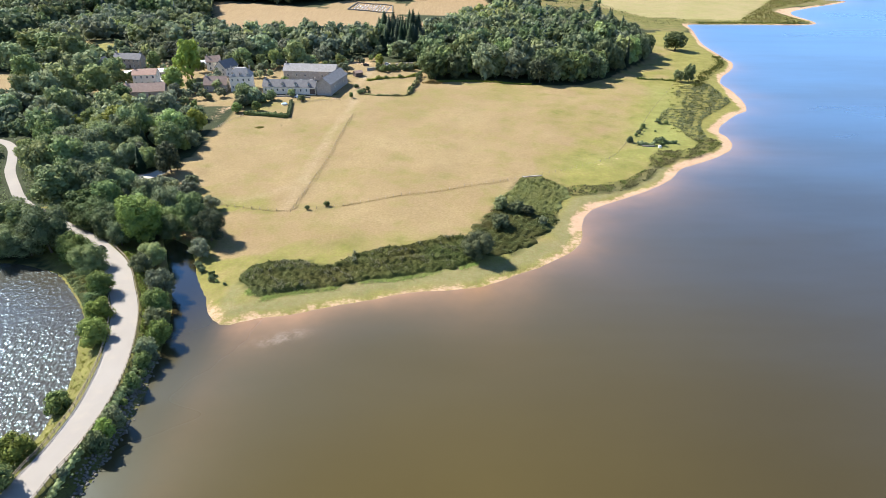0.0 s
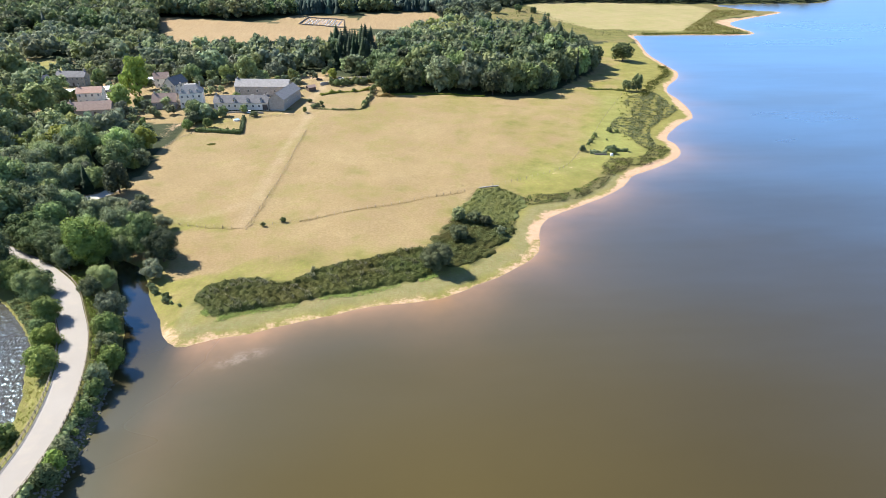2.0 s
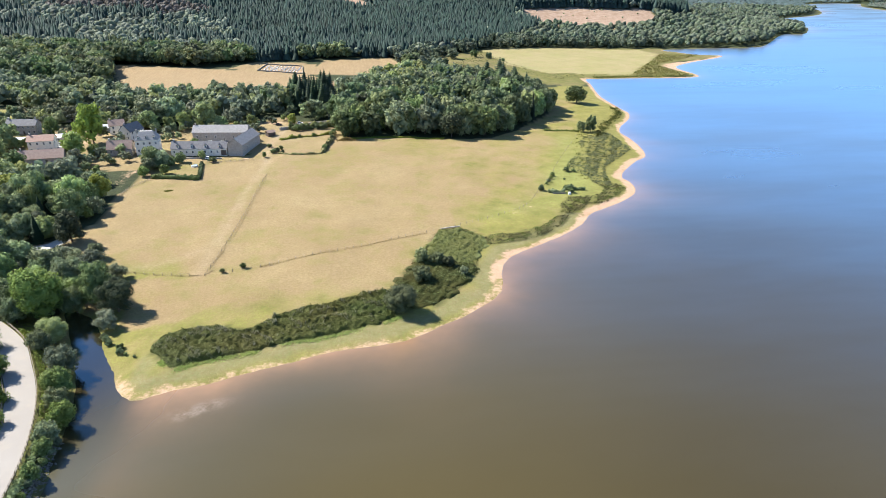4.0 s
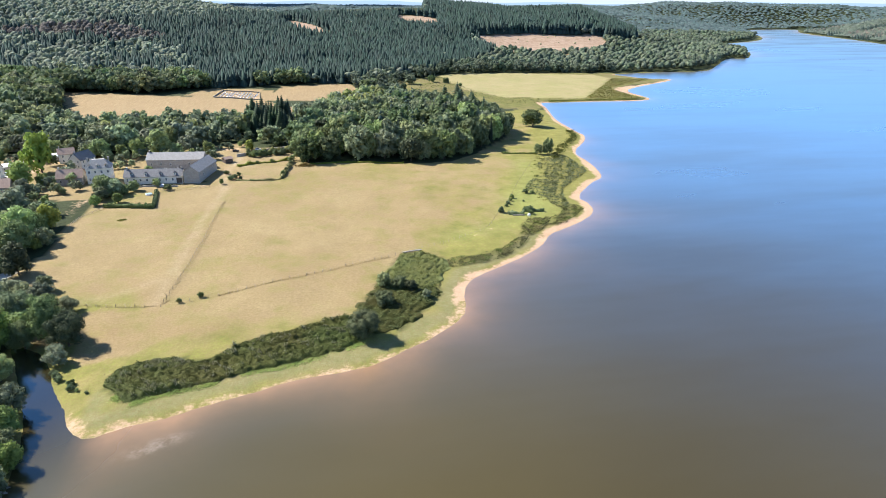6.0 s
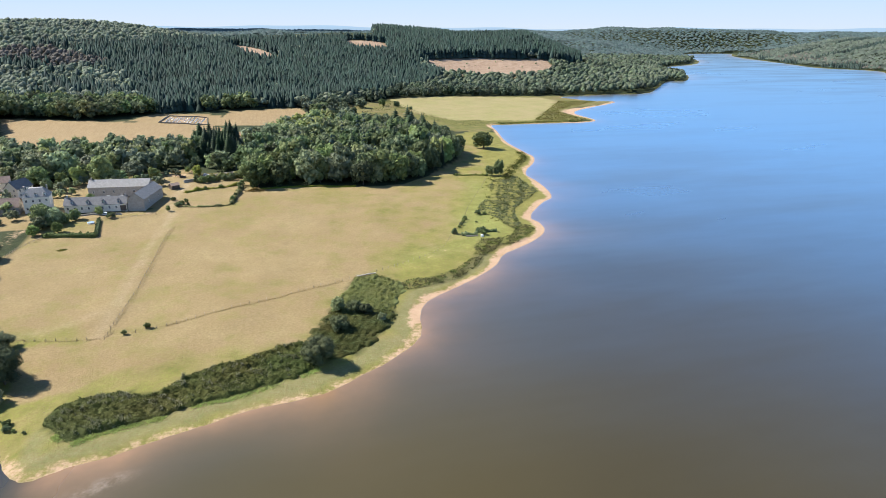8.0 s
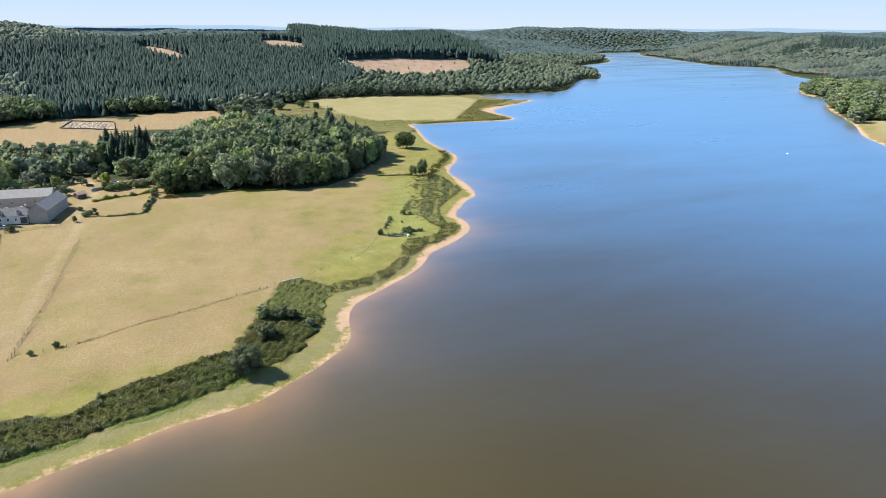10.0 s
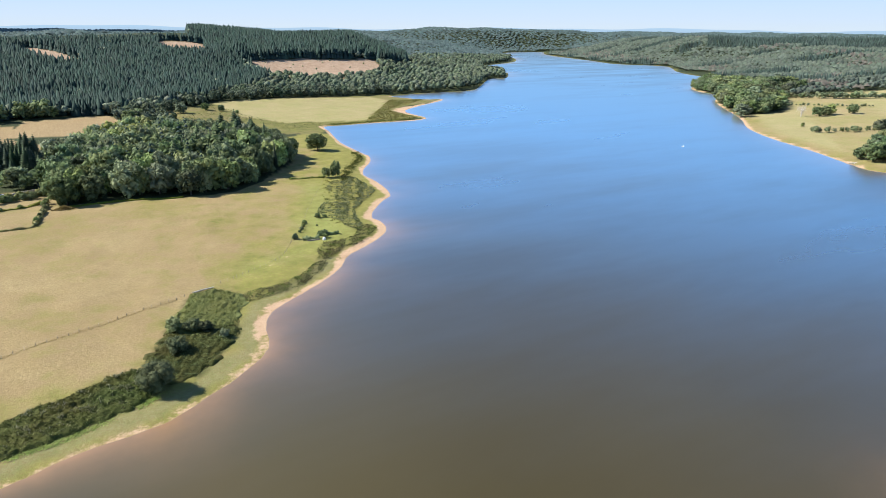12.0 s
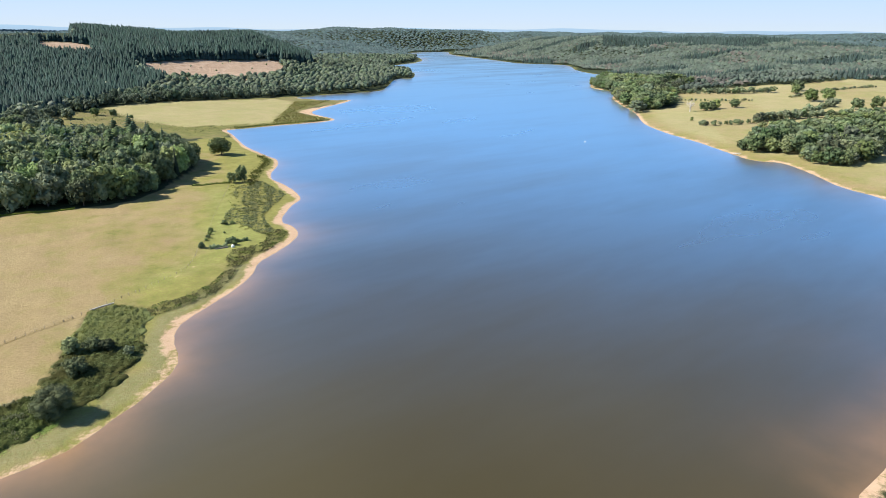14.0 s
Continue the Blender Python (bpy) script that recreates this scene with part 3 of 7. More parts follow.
def build_ground():
    gx = lines_between((-4900, -1500, 160), (-1500, -420, 30), (-420, -230, 8), (-230, 270, 2.2), (270, 720, 9), (720, 1700, 24), (1700, 2600, 50), (2600, 4900, 130))
    gy = lines_between((-4900, -400, 250), (-400, 0, 25), (0, 60, 4), (60, 430, 2.2), (430, 960, 7.5), (960, 1800, 20), (1800, 2800, 45), (2800, 4900, 110))
    X, Y = np.meshgrid(gx, gy)
    x, y = X.ravel(), Y.ravel()
    d = shore_distance(x, y)
    z = height(x, y, d)
    nx, ny = len(gx), len(gy)
    i = np.arange(nx * ny).reshape(ny, nx)
    quads = np.stack([i[:-1, :-1], i[:-1, 1:], i[1:, 1:], i[1:, :-1]], -1).reshape(-1, 4)
    keep = np.hypot(x, y)[quads].min(axis=1) < 4850
    me = mesh_of("ground", np.stack([x, y, z], 1), quads[keep], M_GROUND, True)
    # what grows where: dryness, forest floor and other darkened ground, stubble, sand
    wild = waves2(x, y, 26, 21) * 6
    meadow = inside(x + wild * 0.15, y + wild * 0.15, MEADOW)
    open_land = meadow | inside(x, y, SCRUB_WEST) | inside(x, y, FARMYARD) | inside(x, y, VILLAGE) | inside(x, y, MARSH_FAR) | inside(x, y, EAST_FIELDS) | inside(x, y, GREEN_PATCH)
    stubble = inside(x, y, STUBBLE_WEST) | inside(x, y, STUBBLE_MID) | inside(x, y, CLEARCUT) | inside(x, y, CLEARING) | inside(x, y, CLEARING_HIGH)
    hay = inside(x, y, HAY_FAR)
    bank = away(x, y, ROAD) < 14
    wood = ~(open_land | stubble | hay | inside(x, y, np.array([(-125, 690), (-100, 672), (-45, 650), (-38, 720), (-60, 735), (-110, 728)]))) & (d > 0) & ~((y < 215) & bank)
    lush = 0.10 + rise(d + wild * 0.9, 12, 46) * 0.88
    lush = np.where(x > 40, 0.10 + rise(d + wild * 1.2, 16, 66) * 0.82, lush)
    lush = np.where(away(x, y, DRY_STRIP) < 13 + wild, np.maximum(lush, 1.0), lush)
    lush = lush - (0.12 * rise(y, 280, 400) * rise(x, -20, 130) + 0.16 * rise(y, 270, 390) * rise(x, -60, -20)) * meadow
    lush = lush - 0.4 * np.exp(-((x - 112) / 16) ** 2 - ((y - 305) / 24) ** 2) - 0.45 * np.exp(-(away(x, y, np.array([(118, 310), (135, 345), (150, 390)])) / 16) ** 2)
    verdant = np.exp(-((x - 110) / 15) ** 2 - ((y - 302) / 20) ** 2) + 0.7 * np.exp(-(away(x, y, np.array([(112, 320), (124, 350), (136, 395)])) / 9) ** 2) + 0.5 * np.exp(-(away(x, y, np.array([(60, 262), (85, 272), (100, 285)])) / 8) ** 2)
    me.attributes.new("verdant", "FLOAT", "POINT").data.foreach_set("value", np.clip(verdant * (d > 3), 0, 1).astype(np.float32))
    lush = np.where(inside(x, y, MARSH_FAR), 0.02 + 0.36 * rise(y, 690, 730), lush)
    lush = np.where(hay, 0.60, lush)
    lush = np.where(inside(x, y, GARDEN), 0.62, lush)
    lush = np.where(inside(x, y, EAST_FIELDS), 0.50 + 0.34 * (np.sin(x * 0.021 + y * 0.034) > -0.2) * rise(d, 12, 40), lush)
    lush = np.where(inside(x, y, GREEN_PATCH), 0.05, np.where(bank & (y < 215), 0.06, lush))
    # the forest floor layer also darkens marsh, road bank and ground among rushes
    wood = np.maximum(wood, 0.34 * (inside(x, y, MARSH_FAR) & ~hay))
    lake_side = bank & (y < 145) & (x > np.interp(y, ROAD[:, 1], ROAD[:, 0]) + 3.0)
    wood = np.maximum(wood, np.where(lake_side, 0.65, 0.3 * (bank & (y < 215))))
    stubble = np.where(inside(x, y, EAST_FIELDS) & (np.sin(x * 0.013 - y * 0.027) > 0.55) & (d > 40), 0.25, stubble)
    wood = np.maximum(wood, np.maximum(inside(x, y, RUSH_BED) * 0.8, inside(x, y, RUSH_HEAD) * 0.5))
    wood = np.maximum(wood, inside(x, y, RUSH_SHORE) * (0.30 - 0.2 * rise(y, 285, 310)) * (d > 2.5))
    sand = 1 - rise(d + 0.9 * waves2(x, y, 14, 33) + 1.4 * waves2(x, y, 60, 34) - 2.0 * np.exp(-((x + 57) / 10) ** 2), -0.5, 6.0)
    sand = np.where(x > 62, 1 - rise(d + 2.0 * waves2(x, y, 40, 34) - 16.0 * np.exp(-((x - 388) / 34) ** 2 - ((y - 738) / 45) ** 2), 1.8, 6.8), sand)
    sand = np.where(np.hypot(x - 46, y - 205) < 26, 1 - rise(d + 1.6 * waves2(x, y, 14, 33), 1.0, 7.5), sand)
    sand = np.where((x < 62) & (y < 200), sand * 0.76, sand)
    sand = np.where((x < -68) & (y < 200) | (x > 400) & (y > 920), 0.0, sand)
    path = 0.45 * np.exp(-(away(x, y, SHORE_TRACK) / 1.8) ** 2)
    worn = np.maximum(np.exp(-(away(x, y, FENCE_PATH) / 2.3) ** 4), 0.7 * np.exp(-(away(x, y, PATH_FORK) / 3.2) ** 2))
    worn = np.maximum(worn, 1.4 * np.exp(-(away(x, y, FARM_TRACK) / 2.4) ** 4))
    me.attributes.new("worn", "FLOAT", "POINT").data.foreach_set("value", worn.astype(np.float32))
    path = np.maximum(path, 0.5 * np.exp(-(away(x, y, FARM_TRACK) / 2.6) ** 2) * rise(y, 400, 425))
    yard = 0.75 * np.maximum(np.exp(-((x + 66) / 10) ** 2 - ((y - 361) / 4.5) ** 2), 1.25 * np.exp(-((x + 172) / 14) ** 2 - ((y - 397) / 22) ** 2))
    yard = np.maximum(yard, 0.95 * np.exp(-((x + 123) / 7) ** 2 - ((y - 248) / 5) ** 2))
    stubble = np.where(inside(x, y, np.array([(-125, 690), (-100, 672), (-45, 650), (-38, 720), (-60, 735), (-110, 728)])), 0.7, stubble)
    yard = np.maximum(yard, 0.62 * inside(x, y, np.array([(-96, 678), (-50, 662), (-53, 708), (-91, 718)])))
    yard = np.maximum(yard, 0.6 * np.exp(-((x + 119) / 5.5) ** 2 - ((y - 335) / 24) ** 2))
    yard = np.maximum(yard, 0.9 * np.exp(-((x + 58) / 13) ** 2 - ((y - 446) / 8) ** 2))
    sand = np.maximum(np.maximum(sand, path), yard)
    mown = np.maximum(0.48 * hay, 0.6 * inside(x, y, EAST_FIELDS) * rise(d, 6, 30) * (0.55 + 0.45 * (np.sin(x * 0.017 - y * 0.022) > -0.3)))
    me.attributes.new("mown", "FLOAT", "POINT").data.foreach_set("value", mown.astype(np.float32))
    cleared = (inside(x + wild, y + wild, CLEARCUT) | inside(x, y, CLEARING) | inside(x, y, CLEARING_HIGH)).astype(np.float32)
    me.attributes.new("cleared", "FLOAT", "POINT").data.foreach_set("value", cleared)
    damp = rise(d + 0.8 * waves2(x, y, 11, 36), 1.5, 4.5) * (1 - rise(d + 2.0 * waves2(x, y, 18, 35), 7, 12)) * (x < 120) * (y < 262) * (x > -64)
    me.attributes.new("damp", "FLOAT", "POINT").data.foreach_set("value", damp.astype(np.float32))
    use = np.stack([lush, wood.astype(float), stubble.astype(float), sand], 1)
    layer = me.attributes.new("use", "FLOAT_COLOR", "POINT")
    layer.data.foreach_set("color", use.astype(np.float32).ravel())
    tagged(new("ground", me), "dry straw-coloured meadows and forest floor round a lake", "ground", kind="structure")


def build_water():
    gx = lines_between((-260, -100, 4), (-100, 270, 3), (270, 720, 8), (720, 2300, 24))
    gy = lines_between((-140, 0, 10), (0, 60, 4), (60, 430, 3), (430, 960, 7), (960, 2700, 24))
    X, Y = np.meshgrid(gx, gy)
    x, y = X.ravel(), Y.ravel()
    d = shore_distance(x, y)
    lake, pond = away(x, y, LAKE, True), away(x, y, POND, True)
    nx, ny = len(gx), len(gy)
    i = np.arange(nx * ny).reshape(ny, nx)
    quads = np.stack([i[:-1, :-1], i[:-1, 1:], i[1:, 1:], i[1:, :-1]], -1).reshape(-1, 4)
    wet = (d[quads] < 3).any(axis=1)
    in_pond = (pond < lake)[quads].any(axis=1) & (x[quads].mean(axis=1) < -85)
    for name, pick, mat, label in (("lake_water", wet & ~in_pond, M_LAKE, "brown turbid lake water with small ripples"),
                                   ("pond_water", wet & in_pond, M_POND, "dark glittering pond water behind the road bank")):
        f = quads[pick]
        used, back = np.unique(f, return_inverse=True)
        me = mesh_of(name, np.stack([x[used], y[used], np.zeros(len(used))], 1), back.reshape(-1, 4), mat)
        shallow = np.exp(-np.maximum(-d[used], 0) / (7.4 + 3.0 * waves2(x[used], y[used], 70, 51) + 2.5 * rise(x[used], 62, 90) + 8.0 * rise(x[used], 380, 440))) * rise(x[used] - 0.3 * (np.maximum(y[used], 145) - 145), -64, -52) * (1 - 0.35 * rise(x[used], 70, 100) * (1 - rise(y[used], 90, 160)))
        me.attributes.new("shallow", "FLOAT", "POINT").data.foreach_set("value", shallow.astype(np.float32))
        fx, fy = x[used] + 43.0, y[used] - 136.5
        painted_glint = np.exp(-((fx * 0.92 + fy * 0.40) / 6.0) ** 2 - ((fy * 0.92 - fx * 0.40) / 1.6) ** 2)
        me.attributes.new("painted_glint", "FLOAT", "POINT").data.foreach_set("value", painted_glint.astype(np.float32))
        darker_east = rise(x[used] - 0.25 * y[used], -20, 70) * (1 - rise(y[used], 180, 420))
        me.attributes.new("darker_east", "FLOAT", "POINT").data.foreach_set("value", darker_east.astype(np.float32))
        calm_dark = np.exp(-((x[used] + 79) / 21) ** 2 - ((y[used] - 166) / 40) ** 2)
        calm_dark = calm_dark * (name == "lake_water")
        me.attributes.new("calm_dark", "FLOAT", "POINT").data.foreach_set("value", calm_dark.astype(np.float32))
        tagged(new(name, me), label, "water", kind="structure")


def ribbon(line, width, lift, across=4):
    """A strip draped over the ground along a line."""
    t = np.gradient(line, axis=0)
    t /= np.linalg.norm(t, axis=1)[:, None]
    n = np.stack([t[:, 1], -t[:, 0]], 1)
    w = np.broadcast_to(np.asarray(width, float), (len(line),))
    k = np.linspace(-0.5, 0.5, across + 1)
    P = line[:, None, :] + n[:, None, :] * (w[:, None] * k[None, :])[..., None]
    z = height(P[..., 0], P[..., 1]) + lift - 0.05 * np.abs(k * 2)[None, :] ** 4
    v = np.concatenate([P, z[..., None]], -1).reshape(-1, 3)
    i = np.arange(len(line) * (across + 1)).reshape(len(line), across + 1)
    return v, np.stack([i[:-1, :-1], i[:-1, 1:], i[1:, 1:], i[1:, :-1]], -1).reshape(-1, 4)


def build_road():
    wide = 6.7 + 0.9 * np.exp(-((ROAD[:, 1] - 172) / 12) ** 2) - 2.7 * rise(ROAD[:, 1], 190, 225)
    v, f = ribbon(ROAD, wide, 0.09, 6)
    tagged(new("road", mesh_of("road", v, f, M_ROAD, True)), "pale sandy road over the bank between lake and pond", "road", kind="structure")


def build_yard():
    v, f = ribbon(curve_through([(-180, 424), (-176, 408), (-171.5, 394), (-167, 378)], 2), 13, 0.06, 8)
    tagged(new("pavement", mesh_of("pavement", v, f, M_GRAVEL, True)), "pale gravel yard between the village houses", "yard", kind="structure")
    v, f = ribbon(curve_through([(-126, 244), (-121, 248), (-118, 254)], 1), 6, 0.06, 6)
    tagged(new("pavement", mesh_of("pavement", v, f, M_GRAVEL, True)), "pale paved garden corner under the trees", "yard", kind="structure")


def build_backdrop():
    """Pale sky low over the horizon and a hazy blue ridge, both glowing sheets far behind everything."""
    # the sky sheet rises past the view so the far water mirrors it
    for name, far, low, top, mat, label in (("sky_backdrop", 4940, -60, 1400, M_LOW_SKY, "glowing sheet of pale hazy sky low over the horizon"), ("hill_backdrop", 4900, -60, 104, M_FAR_RIDGE, "glowing sheet standing for a far hazy ridge on the horizon")):
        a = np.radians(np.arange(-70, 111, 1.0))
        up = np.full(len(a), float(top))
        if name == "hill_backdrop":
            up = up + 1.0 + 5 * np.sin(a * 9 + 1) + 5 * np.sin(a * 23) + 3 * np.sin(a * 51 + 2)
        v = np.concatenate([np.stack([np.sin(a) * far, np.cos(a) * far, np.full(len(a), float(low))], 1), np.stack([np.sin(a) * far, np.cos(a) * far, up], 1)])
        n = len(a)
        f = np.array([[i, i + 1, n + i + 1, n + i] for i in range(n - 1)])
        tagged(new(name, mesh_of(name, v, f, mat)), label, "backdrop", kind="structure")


build_ground()
build_backdrop()
build_water()
build_road()
build_yard()


# ---- trees ----
def ball(level):
    bm = bmesh.new()
    bmesh.ops.create_icosphere(bm, subdivisions=level, radius=1.0)
    bm.verts.index_update()
    v = np.array([q.co for q in bm.verts])
    f = np.array([[q.index for q in g.verts] for g in bm.faces])
    bm.free()
    return v, f


BALL0 = ball(1)
ROUGH = (np.array([(1, 0, 0), (0, 1, 0), (-1, 0, 0), (0, -1, 0), (0, 0, 1.0), (0, 0, -1.0)]) * 1.12, np.array([(0, 1, 4), (1, 2, 4), (2, 3, 4), (3, 0, 4), (1, 0, 5), (2, 1, 5), (3, 2, 5), (0, 3, 5)]))


def leaf_cards(r, centres, out, size, flat=0.6):
    """One folded leaf clump of two triangles at each centre, turned mostly outward."""
    n = len(centres)
    nrm = out * flat * 1.5 + r.normal(0, 0.45, (n, 3))
    nrm /= np.linalg.norm(nrm, axis=1)[:, None] + 1e-9
    a = np.cross(nrm, r.normal(0, 1, (n, 3)))
    a /= np.linalg.norm(a, axis=1)[:, None] + 1e-9
    b = np.cross(nrm, a)
    s = size * r.uniform(0.6, 1.35, (n, 1))
    w = s * r.uniform(0.5, 0.95, (n, 1))
    v = np.stack([centres - a * s, centres + b * w * 0.8 - nrm * s * 0.25, centres + a * s * 0.9, centres - b * w + nrm * s * 0.15], 1)
    i = np.arange(n)[:, None] * 4
    f = np.concatenate([i + [0, 1, 2], i + [0, 2, 3]], 1).reshape(-1, 3)
    return v.reshape(-1, 3), f


def merge(pieces):
    vs, fs, k = [], [], 0
    for v, f in pieces:
        vs.append(v)
        fs.append(f + k)
        k += len(v)
    return np.concatenate(vs), np.concatenate(fs)


def broadleaf_crown(seed, cards, wide=1.0, lobes=15, low=0.12, card=0.05, inner=0.74):
    """A crown for a tree one metre high: lobes of leaf clumps over dark inner masses."""
    r = np.random.RandomState(seed)
    middle = []
    for k in range(lobes):
        a = k * 2.4 + r.uniform(-0.5, 0.5)
        h = low + 0.14 + (0.88 - low - 0.14) * (k + 0.5) / lobes + r.uniform(-0.05, 0.05)
        swell = math.sin(math.pi * min(1, max(0.10, (h - low + 0.10) / (1.12 - low)))) ** 0.7
        d = 0.29 * wide * swell * r.uniform(0.55, 1.1)
        s = r.uniform(0.11, 0.19) * (0.75 + 0.35 * swell)
        middle.append((np.array([math.cos(a) * d, math.sin(a) * d, min(h, 0.985 - s)]), np.array([s * wide ** 0.6, s * wide ** 0.6, s * r.uniform(0.85, 1.15)])))
    middle.append((np.array([0, 0, 0.5 + low * 0.5]), np.array([0.25 * wide, 0.25 * wide, 0.36 - low * 0.3])))
    pieces = []
    for c, s in middle:
        v, f = BALL0 if cards > 1500 else ROUGH
        pieces.append((v * (1 + r.uniform(-0.2, 0.2, (len(v), 1))) * s * inner + c, f))
    size = np.array([(s ** 2).sum() for c, s in middle])
    share = (cards * 1.5 * size / size.sum()).astype(int)
    for (c, s), per in zip(middle, share):
        u = r.normal(0, 1, (per, 3))
        u /= np.linalg.norm(u, axis=1)[:, None]
        p = c + u * s * r.uniform(0.72, 1.16, (per, 1))
        keep = p[:, 2] > low * 0.6
        for c2, s2 in middle:
            if c2 is not c:
                keep &= (((p - c2) / s2) ** 2).sum(1) > 0.6
        pieces.append(leaf_cards(r, p[keep], u[keep], card, 0.8))
    return merge(pieces)


def conifer_crown(seed, tiers=13, wide=0.17, low=0.10):
    """Drooping whorls of needle branches round a stem one metre high."""
    r = np.random.RandomState(seed)
    pieces = []
    for k in range(tiers):
        q = k / (tiers - 1)
        h = low + (0.985 - low) * q ** 0.92
        reach = wide * (1 - q) ** 0.82 + 0.012
        n = int(7 + 7 * (1 - q))
        a = r.uniform(0, 6.283) + np.arange(n) * 6.283 / n + r.uniform(-0.25, 0.25, n)
        L = reach * r.uniform(0.72, 1.18, n)
        d = np.stack([np.cos(a), np.sin(a), np.zeros(n)], 1)
        e = np.stack([-np.sin(a), np.cos(a), np.zeros(n)], 1)
        z = np.array([0, 0, 1.0])
        base = np.tile(z * h, (n, 1))
        w = (reach * 0.42)
        drop = L[:, None] * r.uniform(0.25, 0.55, (n, 1))
        v = np.stack([base + z * 0.045, base + d * L[:, None] * 0.6 + e * w - z * drop * 0.6, base + d * L[:, None] - z * drop, base + d * L[:, None] * 0.6 - e * w - z * drop * 0.6], 1)
        i = np.arange(n)[:, None] * 4
        pieces.append((v.reshape(-1, 3), np.concatenate([i + [0, 1, 2], i + [0, 2, 3]], 1).reshape(-1, 3)))
        nn = 7
        aa = np.arange(nn) * 6.283 / nn
        rim = np.stack([np.cos(aa) * reach * 0.62, np.sin(aa) * reach * 0.62, np.full(nn, h - reach * 0.3)], 1)
        cone = np.concatenate([rim, [[0, 0, h + 0.05]]])
        pieces.append((cone, np.array([[j, (j + 1) % nn, nn] for j in range(nn)])))
    return merge(pieces)


def trunk_mesh(seed, top=0.55, thick=0.022, limbs=5):
    """A tapered, slightly bent trunk with limbs, for a tree one metre high."""
    r = np.random.RandomState(seed)
    pieces = []

    def limb(p, q, a, b, n=6):
        p, q = np.array(p, float), np.array(q, float)
        d = (q - p) / np.linalg.norm(q - p)
        u = np.cross(d, [0.3, 0.9, 0.2])
        u /= np.linalg.norm(u)
        w = np.cross(d, u)
        t = np.arange(n) * 6.283 / n
        ring = np.cos(t)[:, None] * u + np.sin(t)[:, None] * w
        mid = (p + q) / 2 + r.normal(0, 0.012, 3)
        v = np.concatenate([p + ring * a, mid + ring * (a + b) / 2, q + ring * b])
        f = [[k * n + j, k * n + (j + 1) % n, (k + 1) * n + (j + 1) % n] for k in range(2) for j in range(n)]
        f += [[k * n + j, (k + 1) * n + (j + 1) % n, (k + 1) * n + j] for k in range(2) for j in range(n)]
        pieces.append((v, np.array(f)))

    limb((0, 0, -0.03), (r.uniform(-0.02, 0.02), r.uniform(-0.02, 0.02), top), thick * 1.25, thick * 0.5)
    for k in range(limbs):
        a = k * 2.3 + r.uniform(-0.4, 0.4)
        h = top * r.uniform(0.4, 0.95)
        limb((0, 0, h), (math.cos(a) * 0.2, math.sin(a) * 0.2, h + r.uniform(0.1, 0.25)), thick * 0.45, thick * 0.15, 5)
    return merge(pieces)


def dead_tree(x, y, tall):
    """A bare, bleached tree: a trunk with long forking limbs."""
    r = np.random.RandomState(77)
    top = new("dead_tree")
    top.matrix_basis = Matrix.LocRotScale((x, y, float(height(np.array([x]), np.array([y]))[0])), Euler((0, 0, 0.6)), (tall, tall, tall))
    part("trunk", mesh_of("trunk", *trunk_mesh(78, 0.62, 0.035, 9), M_DEAD_WOOD, True), None, top)
    for k in range(9):
        a, h = k * 2.4 + r.uniform(-0.3, 0.3), r.uniform(0.32, 0.6)
        v, f = trunk_mesh(80 + k, 0.45, 0.016, 6)
        turn = np.array(Euler((0, r.uniform(0.55, 1.1), a)).to_matrix())
        part("limb", mesh_of("limb", v @ turn.T + [0, 0, h], f, M_DEAD_WOOD, True), None, top)
    return tagged(top, "bare bleached dead tree on a far pasture", "tree")


KINDS = {}
LEVELS = ((6000, 0.0205, 0.68), (2300, 0.034, 0.68), (980, 0.055, 0.66), (330, 0.090, 0.74))    # leaf clumps and their size: near, further, far


def tree_kind(key, name, seeds, wide, lobes, low, mat, stem, category="tree", levels=LEVELS):
    """Crowns one metre high, finer for the trees that stand nearer, and their trunks."""
    for k, s in enumerate(seeds):
        crowns = [mesh_of("crown", *broadleaf_crown(s, n, wide[k % len(wide)], lobes, low, c, i), mat) for n, c, i in levels]
        tv, tf = trunk_mesh(s + 30, *stem)
        KINDS.setdefault(key, []).append((name, category, crowns, mesh_of("trunk", tv, tf, M_BARK, True)))


tree_kind("broad", "broadleaf_tree", range(10, 15), (1.05, 1.17, 1.29), 16, 0.05, M_BROADLEAF, (0.55, 0.022))
tree_kind("deep", "broadleaf_tree", range(20, 24), (1.05, 1.2), 16, 0.05, M_DEEP, (0.55, 0.022))
tree_kind("light", "broadleaf_tree", range(30, 33), (0.95, 1.1), 15, 0.08, M_LIGHTLEAF, (0.55, 0.022))
tree_kind("willow", "willow", range(60, 63), (1.25, 1.4), 17, 0.04, M_WILLOW, (0.5, 0.03))
tree_kind("round", "broadleaf_tree", range(120, 123), (1.15,), 18, 0.02, M_ROUND, (0.4,))
tree_kind("spread", "broadleaf_tree", range(140, 143), (1.35,), 17, 0.08, M_DEEP, (0.5, 0.03))
tree_kind("bright", "broadleaf_tree", range(160, 163), (1.0,), 16, 0.08, M_BRIGHT, (0.55,))
tree_kind("lime", "broadleaf_tree", range(190, 192), (1.0, 1.1), 18, 0.1, M_LIME, (0.55,))
tree_kind("greyer", "willow", range(180, 183), (1.35,), 22, 0.02, M_GREYLEAF, (0.4,), "tree", ((5600, 0.022, 0.8), (3000, 0.03, 0.8), (1200, 0.05, 0.8), (380, 0.09, 0.84)))
tree_kind("bush", "bush", range(80, 83), (1.5,), 11, 0.0, M_DEEP, (0.4, 0.02, 4), "bush")
